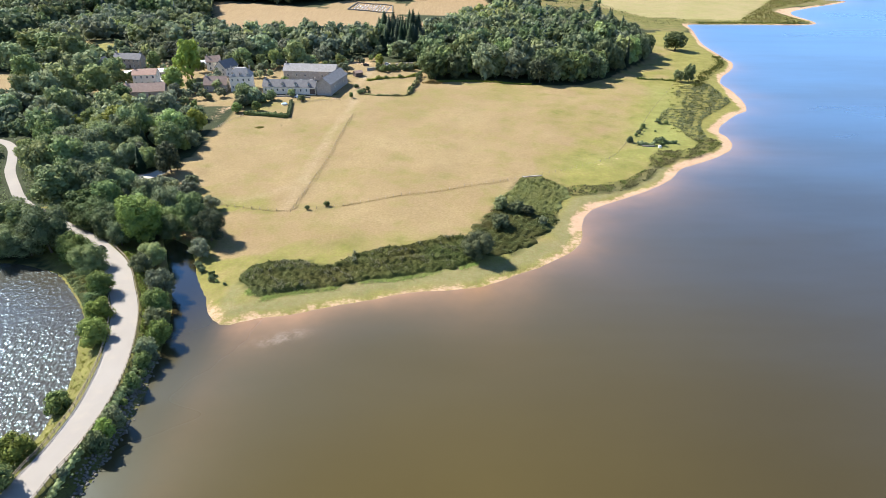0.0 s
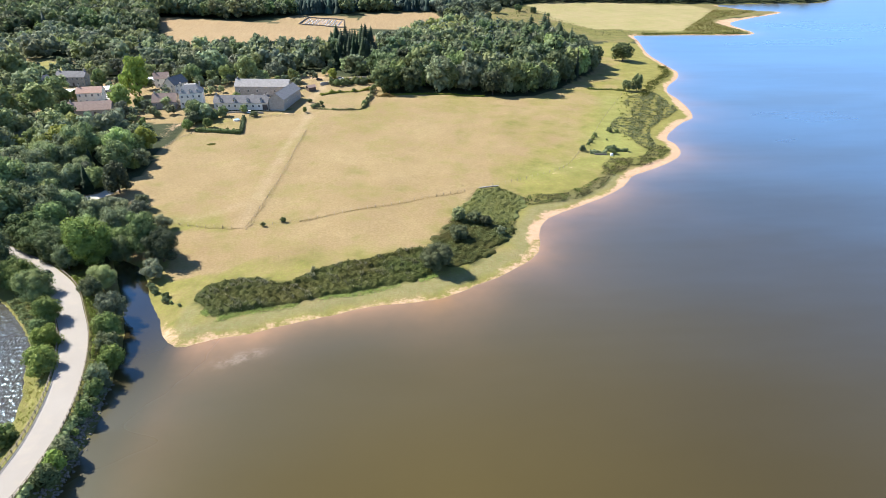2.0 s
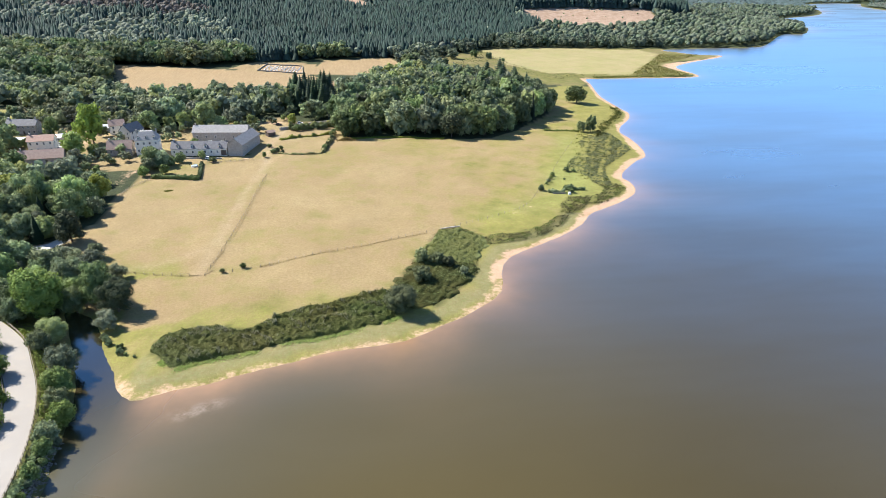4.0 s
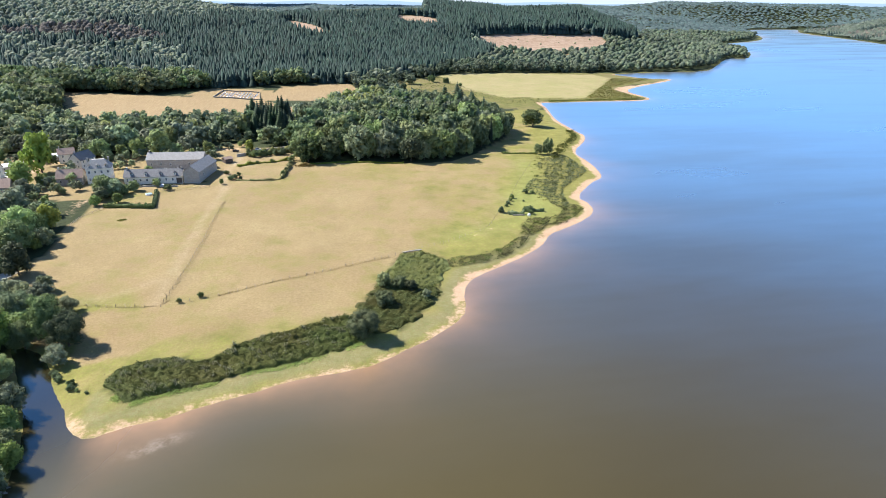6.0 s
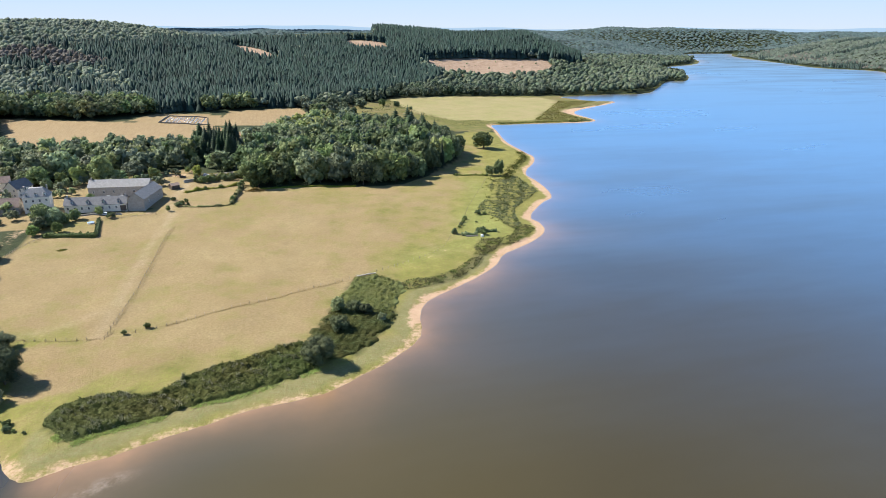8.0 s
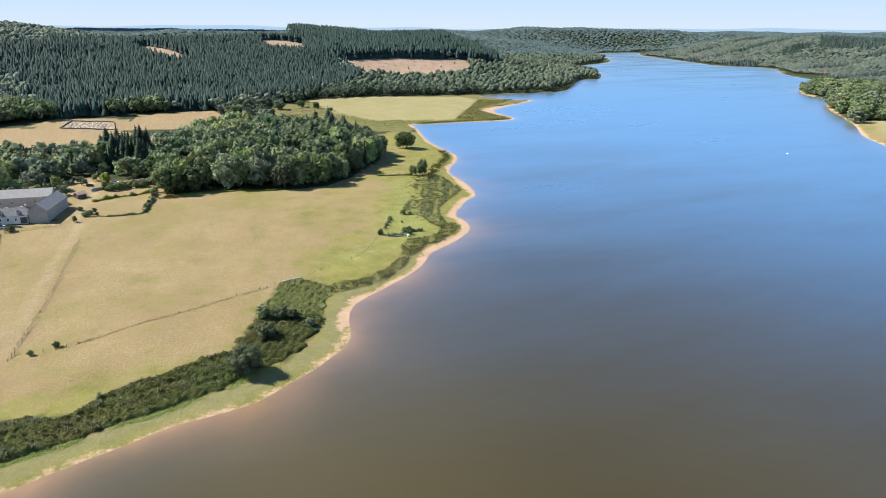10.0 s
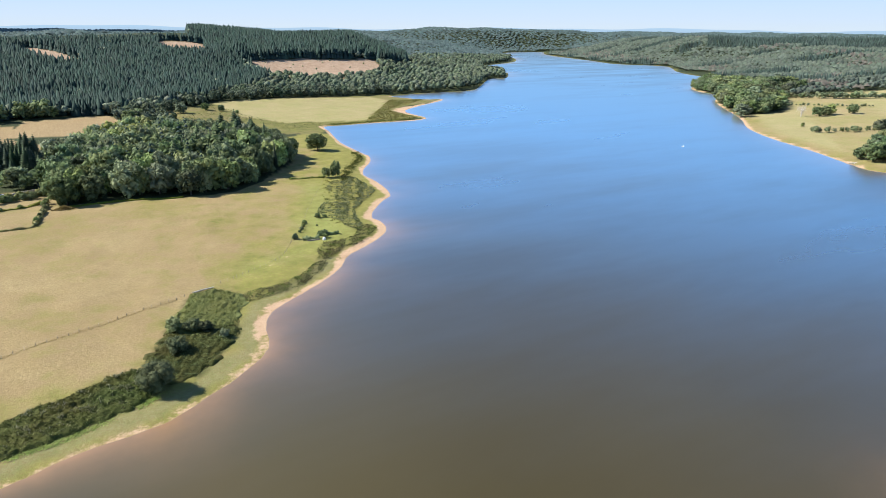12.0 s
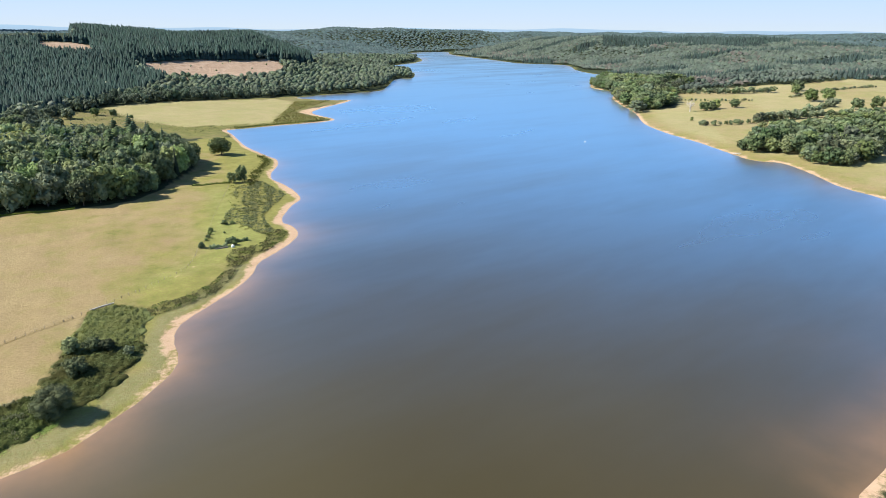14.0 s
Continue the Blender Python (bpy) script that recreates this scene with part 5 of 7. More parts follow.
stand([(-190, 352), (-228, 400), (-232, 430), (-215, 470), (-420, 500), (-420, 420), (-260, 378)], 10.4, 9, {"broad": 30, "light": 45, "willow": 25}, (6, 12), lambda x, y: x > 0, "west of the village", HOUSES + [(-270, 350, 34), (-245, 368, 10), (-276, 390, 24)])
x, y = scatter(CLEARCUT, 46, 23, 0.9)
far_wood("clearing_saplings", x, y, tall_of(len(x), 2, 6, 24), FAR_CROWNS, M_FAR_LEAF, "scattered young trees on the clearcut", 1.0)


# ---- rushes, hedges, rocks ----
def tufts(name, x, y, tall, mat, label, blades=4, spread=0.32):
    """Rush tufts as one mesh: a fan of narrow blades each."""
    r = np.random.RandomState(len(x) % 9999)
    z = height(x, y)
    n = len(x)
    vs = []
    for k in range(blades):
        a = r.uniform(0, 6.283, n)
        lean = r.uniform(0.15, 0.7, n) * spread
        wide = r.uniform(0.10, 0.22, n) * tall
        ox, oy = r.uniform(-0.25, 0.25, n), r.uniform(-0.25, 0.25, n)
        dx, dy = np.cos(a), np.sin(a)
        vs.append(np.stack([np.stack([x + ox - dy * wide, y + oy + dx * wide, z - 0.05], 1), np.stack([x + ox + dy * wide, y + oy - dx * wide, z - 0.05], 1),
                            np.stack([x + ox + dx * lean * tall, y + oy + dy * lean * tall, z + tall * r.uniform(0.7, 1.1, n)], 1)], 1))
    v = np.concatenate(vs).reshape(-1, 3)
    me = mesh_of(name, v, np.arange(len(v)).reshape(-1, 3), mat)
    tagged(new(name, me), label, "rushes", kind="stuff")


def hedge(line, wide, tall, name="hedge", label="dark clipped hedge beside the garden", mat=None, cards=26, wild=0.0):
    """A hedge along a line: a leafy wall of clumps over a solid inside."""
    r = np.random.RandomState(int(abs(line[0][0]) * 7 + abs(line[0][1])))
    pts = curve_through(line, 2.0)
    pts = np.concatenate([np.linspace(a, b, max(2, int(np.linalg.norm(b - a) / 1.2)), endpoint=False) for a, b in zip(pts[:-1], pts[1:])] + [pts[-1:]])
    t = np.gradient(pts, axis=0)
    t /= np.linalg.norm(t, axis=1)[:, None] + 1e-9
    n = np.stack([t[:, 1], -t[:, 0]], 1)
    z = height(pts[:, 0], pts[:, 1])
    sec = np.array([(-0.46, -0.05), (-0.5, 0.5), (-0.3, 0.9), (0.3, 0.9), (0.5, 0.5), (0.46, -0.05)])
    grow = np.clip(r.uniform(0.72, 1.12, len(pts)) + wild * (waves2(pts[:, 0], pts[:, 1], 9, 91) + 0.8 * waves2(pts[:, 0], pts[:, 1], 3.1, 92)) * 0.75, 0.2, 1.7)
    ring = []
    for i in range(len(pts)):
        for u, h in sec:
            q = pts[i] + n[i] * u * wide * 0.85
            ring.append((q[0], q[1], z[i] + h * tall * grow[i] * 0.92))
    m = len(sec)
    f = [[i * m + j, i * m + j + 1, (i + 1) * m + j + 1] for i in range(len(pts) - 1) for j in range(m - 1)] + [[i * m + j, (i + 1) * m + j + 1, (i + 1) * m + j] for i in range(len(pts) - 1) for j in range(m - 1)]
    e = (len(pts) - 1) * m
    f += [[0, j + 1, j] for j in range(1, m - 1)] + [[e, e + j, e + j + 1] for j in range(1, m - 1)]
    k = len(pts) * cards // 2
    i = r.randint(0, len(pts), k)
    s = r.randint(0, m - 1, k)
    w = r.uniform(0, 1, k)[:, None]
    c = sec[s] * (1 - w) + sec[s + 1] * w
    out = np.concatenate([n[i] * c[:, :1] * 1.6, c[:, 1:] - 0.35], 1)
    p = np.concatenate([pts[i] + n[i] * c[:, :1] * wide + r.normal(0, 0.2, (k, 2)), (z[i] + c[:, 1] * tall * grow[i])[:, None]], 1)
    v, g = merge([(np.array(ring), np.array(f)), leaf_cards(r, p, out, 0.32 + 0.05 * tall)])
    return tagged(new(name, mesh_of(name, v, g, mat or M_BROADLEAF)), label, "hedge")


def in_ring(ring, count, seed):
    r = np.random.RandomState(seed)
    lo, hi = ring.min(axis=0), ring.max(axis=0)
    q = r.uniform(lo, hi, (count, 2))
    ok = inside(q[:, 0], q[:, 1], ring)
    return q[ok, 0], q[ok, 1], r


def canopy(ring, step, tall, part_of=lambda x, y: x < 1e9, wild=0.0):
    """The solid inside of a thicket: a rolling skin over the ring that comes down to the ground along its edge."""
    lo, hi = ring.min(axis=0), ring.max(axis=0)
    gx, gy = np.meshgrid(np.arange(lo[0], hi[0] + step, step), np.arange(lo[1], hi[1] + step, step))
    x, y = gx.ravel() + 0.25 * step * waves2(gx, gy, 2.3, 86).ravel(), gy.ravel() + 0.25 * step * waves2(gx, gy, 2.9, 87).ravel()
    edge = np.where(inside(x, y, ring), 1, -1) * away(x, y, ring, True) + 0.5 * waves2(x, y, 5, 84) + wild * waves2(x, y, 8, 78)
    z = height(x, y) + np.where(edge > 0.2, tall(x, y) * np.clip(edge / 1.3, 0.1, 1), -0.4)
    i = np.arange(gx.size).reshape(gx.shape)
    quads = np.stack([i[:-1, :-1], i[:-1, 1:], i[1:, 1:], i[1:, :-1]], -1).reshape(-1, 4)
    quads = quads[(edge[quads] > 0.2).any(axis=1) & part_of(x, y)[quads].all(axis=1)]
    used, back = np.unique(quads, return_inverse=True)
    back = back.reshape(-1, 4)
    return np.stack([x, y, z], 1)[used], np.concatenate([back[:, [0, 1, 2]], back[:, [0, 2, 3]]])


def thicket(name, x, y, tall, mat, label, size=0.34, seed=1, base=None, category="rushes"):
    """Low dense growth as one mesh: leaf clumps through a rolling canopy."""
    r = np.random.RandomState(seed)
    n = len(x)
    p = np.stack([x, y, height(x, y) + tall * r.uniform(0.45, 1.05, n)], 1)
    v, f = leaf_cards(r, p, np.tile([0.0, 0.0, 1.0], (n, 1)), size, 0.35)
    if base:
        v, f = merge([base, (v, f)])
    tagged(new(name, mesh_of(name, v, f, mat)), label, category, kind="stuff")


def bed_height(x, y):
    back = away(x, y, RUSH_BED[2:17], False)
    return np.maximum(0.35, 0.95 + 0.3 * waves2(x, y, 7, 71) + 0.55 * waves2(x, y, 3.2, 82) + 0.3 * waves2(x, y, 1.7, 83) + 0.6 * np.exp(-back / 3.0))


def head_height(x, y):
    return np.maximum(0.22, 0.66 + 0.42 * waves2(x, y, 7, 73) + 0.45 * waves2(x, y, 3.1, 70))


x, y, r = in_ring(RUSH_BED, 60000, 5)
edge = away(x, y, RUSH_BED, True) + 0.5 * waves2(x, y, 5, 84)
ok = edge > 0.25
x, y, edge = x[ok], y[ok], edge[ok]
hump = bed_height(x, y) * np.clip(edge / 1.3, 0.3, 1)
fresh = (waves2(x, y, 6, 89) + 0.7 * waves2(x, y, 2.2, 90) + r.uniform(-0.5, 0.5, len(x)) - 1.3 * np.exp(-away(x, y, RUSH_BED[2:17]) / 3.0) > 0.30) | ((edge < 1.6) & (y < 175) & (r.uniform(0, 1, len(x)) < 0.5))
thicket("rush_bed", x[~fresh], y[~fresh], hump[~fresh], M_BED, "dense dark rush bed on the shore meadow", 0.2, 31, canopy(RUSH_BED, 0.65, lambda a, b: bed_height(a, b) * 0.8))
thicket("green_rushes", x[fresh], y[fresh], hump[fresh] * 1.06, M_REED, "olive green rushes through the dark rush bed", 0.2, 38)
ok = (waves2(x, y, 9, 80) + 0.8 * waves2(x, y, 2.6, 85) > 0.45) & (r.uniform(0, 1, len(x)) < 0.34)
tufts("pale_rushes", x[ok], y[ok], hump[ok] * 1.2, M_STRAW, "pale dry stems in the dark rush bed", 3, 0.6)
q = curve_through([tuple(p) for p in RUSH_BED[17:]], 1.0)
i = r.randint(0, len(q), 5200)
x, y = q[i, 0] + r.normal(0.2, 0.7, 5200), q[i, 1] + r.normal(-0.7, 0.7, 5200)
ok = waves2(x, y, 9, 95) + r.uniform(-0.5, 0.5, len(x)) > -0.3
thicket("green_rushes", x[ok], y[ok], r.uniform(0.05, 0.3, ok.sum()), M_FRESH, "fresh green growth along the rush bed", 0.17, 41)
x, y, r = in_ring(RUSH_HEAD, 46000, 6)
edge = away(x, y, RUSH_HEAD, True) + 1.2 * waves2(x, y, 7, 78)
ok = edge > 0.5
x, y, edge = x[ok], y[ok], edge[ok]
hump = head_height(x, y) * np.clip(edge / 1.5, 0.3, 1)
grey = y + 5 * waves2(x, y, 14, 72) + r.uniform(-2, 2, len(x)) > 210.5
green = waves2(x, y, 9, 74) + 0.6 * waves2(x, y, 3, 77) + r.uniform(-0.5, 0.5, len(x)) > 0.1
thicket("rush_bed", x[~grey & ~green], y[~grey & ~green], hump[~grey & ~green], M_BED, "mixed green and brown rushes round the willows", 0.2, 32, canopy(RUSH_HEAD, 0.7, lambda a, b: head_height(a, b) * 0.75, lambda a, b: b + 5 * waves2(a, b, 14, 72) < 211, 1.3))
thicket("green_rushes", x[green & ~grey], y[green & ~grey], hump[green & ~grey] * 1.1, M_REED, "patches of fresh green rushes round the willows", 0.19, 33)
thicket("green_rushes", x[grey & green], y[grey & green], hump[grey & green] * 1.15, M_REED, "patches of fresh green rushes behind the willows", 0.2, 40)
thicket("grey_rushes", x[grey & ~green], y[grey & ~green], hump[grey & ~green] * 1.05, M_HERB, "low grey-green herbs behind the willows", 0.21, 39, canopy(RUSH_HEAD, 0.7, lambda a, b: head_height(a, b) * 0.75, lambda a, b: b + 5 * waves2(a, b, 14, 72) >= 210, 1.3))
x, y, r = in_ring(RUSH_SHORE, 190000, 7)
d = shore_distance(x, y)
v = 0.8 * waves2(x, y, 9, 75) + 0.9 * waves2(x, y, 3.6, 76) + 0.5 * waves2(x, y, 1.7, 79) + r.uniform(-0.2, 0.2, len(x))
thin = np.where(y < 296, -0.42, -0.35 + np.maximum(0, d - 13) * 0.03)
ok = (v > thin) & (d > 2.5)
ok2 = ok & (waves2(x, y, 6, 99) + r.uniform(-0.5, 0.5, len(x)) > 0.25 - 0.75 * rise(y, 285, 315))
pale = ok & ~ok2 & (y >= 300)
dark = ok & ~ok2 & (y < 300)
thicket("green_rushes", x[pale], y[pale], 0.6 + 0.25 * waves2(x, y, 5, 81)[pale], M_HERB, "olive green rushes on the shore meadow", 0.28, 58)
thicket("shore_rushes", x[dark], y[dark], 0.7 + 0.25 * waves2(x, y, 5, 81)[dark], M_SEDGE, "tussocks of dark rushes along the sandy shore", 0.28, 34)
thicket("green_rushes", x[ok2 & (y < 296)], y[ok2 & (y < 296)], 0.75 + 0.25 * waves2(x, y, 5, 81)[ok2 & (y < 296)], M_REED, "tufts of fresh green rushes along the shore", 0.28, 35)
ok2 &= y >= 296
thicket("grey_rushes", x[ok2], y[ok2], 0.7 + 0.25 * waves2(x, y, 5, 81)[ok2], M_PALE_RUSH, "tufts of pale grey-green rushes on the shore meadow", 0.28, 36)
def along(line, count, spread, seed):
    r = np.random.RandomState(seed)
    p = curve_through(line, 1.0)
    k = r.uniform(0, len(p) - 1.001, count)
    i = k.astype(int)
    q = p[i] + (p[i + 1] - p[i]) * (k - i)[:, None] + r.normal(0, spread, (count, 2))
    return q[:, 0], q[:, 1], r


x, y, r = along([(-38, 216), (-18.3, 224.2), (3.6, 232.2), (27, 242.8)], 620, 0.3, 41)
thicket("fence_scrub", x, y, r.uniform(0.05, 0.35, len(x)), M_BROWN, "brown dead growth under the meadow fence", 0.17, 42)
x, y, r = along([(-88, 220.6), (-71, 214.8), (-58, 212.3)], 260, 0.3, 43)
thicket("fence_scrub", x, y, r.uniform(0.1, 0.4, len(x)), M_BROWN, "brown dead growth under the meadow fence", 0.16, 44)
x, y, r = along([(-55.5, 213), (-54, 228), (-52.4, 244), (-50.3, 270), (-49.1, 298), (-47, 327)], 700, 0.7, 45)
thicket("fence_scrub", x, y, r.uniform(0.02, 0.16, len(x)), M_DRY, "dry pale grass along the meadow fence", 0.2, 46)
r = np.random.RandomState(47)
x, y = r.uniform(-110, 150, 14000), r.uniform(170, 400, 14000)
d = shore_distance(x, y)
ok = inside(x, y, MEADOW) & (d > 8) & (waves2(x, y, 35, 48) + 0.6 * waves2(x, y, 9, 49) + r.uniform(-0.6, 0.6, len(x)) > 0.35) & ~inside(x, y, RUSH_BED) & ~inside(x, y, RUSH_HEAD)
thicket("meadow_tussocks", x[ok], y[ok], r.uniform(0.02, 0.10, ok.sum()), M_DRY, "dry tussocks scattered over the meadow", 0.2, 50)
r = np.random.RandomState(59)
x, y = -6.5 + r.normal(0, 2.6, 900), 396.6 + r.normal(0, 1.2, 900)
thicket("branch_heap", x, y, 1.9 * np.exp(-((x + 6.5) / 3.4) ** 2 - ((y - 396.6) / 1.7) ** 2) + 0.1, M_BROWN, "heap of dead brown branches at the edge of the meadow", 0.42, 60, category="heap")
FIELD_EDGE = np.array([(110, 300), (122, 330), (135, 380), (150, 412), (170, 412), (172, 390), (150, 350), (133, 318)], float)
x, y, r = in_ring(FIELD_EDGE, 8000, 8)
ok = waves2(x, y, 5, 78) + r.uniform(-0.3, 0.3, len(x)) > 0.45
tufts("green_rushes", x[ok], y[ok], r.uniform(0.4, 0.9, ok.sum()), M_REED, "scattered tussocks of rushes on the green shore meadow")
MARSH = np.array([(200, 640), (185, 700), (120, 760), (170, 850), (186, 760), (210, 690), (320, 668), (350, 656), (260, 660)], float)
x, y, r = in_ring(MARSH, 9000, 9)
ok = waves2(x, y, 22, 79) > -0.8
thicket("marsh_rushes", x[ok], y[ok], r.uniform(0.15, 0.4, ok.sum()), M_REED, "brown-green marsh rushes below the hay field", 0.5, 36)
SPIT = np.array([(300, 672), (412, 842), (470, 838), (395, 775), (362, 735), (370, 672), (350, 660)], float)
x, y, r = in_ring(SPIT, 22000, 10)
d = shore_distance(x, y)
ok = (d > 9 + 15.0 * np.exp(-((x - 388) / 34) ** 2 - ((y - 738) / 45) ** 2)) & (waves2(x, y, 12, 88) > -0.7)
x, y, r = x[ok], y[ok], np.random.RandomState(57)
thicket("marsh_rushes", x, y, r.uniform(0.6, 1.1, len(x)), M_SPIT, "dark olive rushes on the low spit", 0.7, 37)
x, y, r = along([(255, 662), (285, 662), (320, 661), (352, 658)], 1100, 1.8, 55)
thicket("marsh_rushes", x, y, r.uniform(0.4, 0.9, len(x)), M_RUSH, "dark rushes along the shore of the hay field", 0.6, 56)
# dark tufts stand in for a small grey stone ring
x = -92 + np.random.RandomState(3).normal(0, 0.9, 160)
y = 309 + np.random.RandomState(4).normal(0, 0.7, 160)
tufts("nettle_patch", x, y, np.full(160, 0.5), M_RUSH, "round patch of dark tufts standing in for a stone ring in the dry meadow")
x, y, r = in_ring(np.array([(-225, 290), (-190, 285), (-150, 225), (-150, 205), (-215, 205)], float), 9000, 61)
ok = away(x, y, ROAD) > 3.4
thicket("undergrowth", x[ok], y[ok], np.maximum(0.15, 0.7 + 0.5 * waves2(x, y, 7, 62))[ok], M_HERB, "rough undergrowth beside the woodland road", 0.42, 63, category="undergrowth")
# grass verges on the road bank
q = ROAD[(ROAD[:, 1] > 40) & (ROAD[:, 1] < 200)]
r = np.random.RandomState(12)
i = r.randint(0, len(q), 5200)
t = np.gradient(q, axis=0)
t /= np.linalg.norm(t, axis=1)[:, None]
side = r.choice([-1, 1], len(i)) * r.uniform(4.9, 9.5, len(i))
x, y = q[i, 0] + t[i, 1] * side + r.normal(0, 0.6, len(i)), q[i, 1] - t[i, 0] * side + r.normal(0, 0.6, len(i))
ok = (shore_distance(x, y) > 0.3) & (away(x, y, ROAD) > 4.3)
tufts("verge_grass", x[ok], y[ok], r.uniform(0.15, 0.45, ok.sum()), M_REED, "rough green grass on the road bank", 4, 0.8)


def rocks(n, seed):
    """Loose blocks along the foot of the road bank."""
    r = np.random.RandomState(seed)
    line = curve_through([(-70.8, 60), (-70.6, 85), (-70, 97), (-70, 103), (-70.6, 112), (-71.6, 119), (-72.5, 128)], 2)
    a = line[r.randint(0, len(line) - 1, n)] + r.normal(0, 1.1, (n, 2)) * [0.45, 1.6] + np.stack([r.uniform(-1.6, 0.5, n), np.zeros(n)], 1)
    z = np.maximum(height(a[:, 0], a[:, 1]), -0.1)
    v, f = BALL0
    pieces = []
    for k in range(n):
        s = r.uniform(0.16, 0.45)
        pieces.append((v * (1 + r.uniform(-0.28, 0.28, (len(v), 1))) * s * np.array([1, r.uniform(0.6, 1), 0.75]) + [a[k, 0], a[k, 1], z[k] + 0.08], f))
    v, f = merge(pieces)
    tagged(new("rock_bank", mesh_of("rock_bank", v, f, M_ROCK)), "loose grey rocks along the foot of the road bank", "rocks", kind="stuff")


rocks(1000, 21)
hedge([(-75, 60), (-74.6, 70), (-74.3, 85), (-73.4, 98), (-73.3, 107), (-73.8, 115), (-75.2, 125), (-77.6, 133)], 1.5, 0.8, "bank_scrub", "dense green scrub on the lake side of the road bank", M_ROUND, wild=0.7, cards=130)
x, y, r = along([(-79, 135), (-83.5, 146), (-89, 157.5), (-95, 168.5), (-101, 178)], 5200, 1.2, 93)
ok = (away(x, y, ROAD) > 4.6) & (shore_distance(x, y) > 0.2)
thicket("bank_scrub", x[ok], y[ok], np.maximum(0.3, 1.0 + 0.6 * waves2(x, y, 5, 94))[ok], M_ROUND, "dense green scrub on the lake side of the road bank", 0.26, 95)
x, y, r = along([(-96, 141), (-100.5, 150), (-107, 158.5), (-115, 168)], 4200, 1.3, 96)
ok = (away(x, y, ROAD) > 4.6) & (shore_distance(x, y) > 0.2)
thicket("bank_scrub", x[ok], y[ok], np.maximum(0.3, 1.2 + 0.7 * waves2(x, y, 5, 97))[ok], M_ROUND, "dense green scrub on the pond side of the road bank", 0.26, 98)

# ---- trees and bushes that stand alone ----
for k in range(9, 15):
    plant("willow" if k % 3 else "round", -71.7 - 0.012 * max(0, k * 3.6 - 20) ** 1.25 + random.uniform(-0.4, 0.3), 76 + k * 3.7, random.uniform(1.4, 2.6), "low green bush at the foot of the road bank", 1.15, "bushes along the lake bank")
for x, y, t, w, key in POND_TREES:
    plant(key, x, y, t * 1.08, "round bright green tree on the pond side of the road", w * 1.06, "trees along the pond")
for x, y, t, w, key in BANK_TREES:
    plant(key, x, y, t, {"broad": "dark green tree", "willow": "grey-green bush", "round": "bright green bush"}[key] + " on the lake side of the road bank", w * 0.84, "bushes along the lake bank")
for x, y, t in ((-74.5, 124, 2.4), (-74.2, 88, 2.0), (-74.6, 79, 2.2)):
    plant("willow", x, y, t, "low grey-green bush on the lake side of the road bank", 1.2, "bushes along the lake bank")
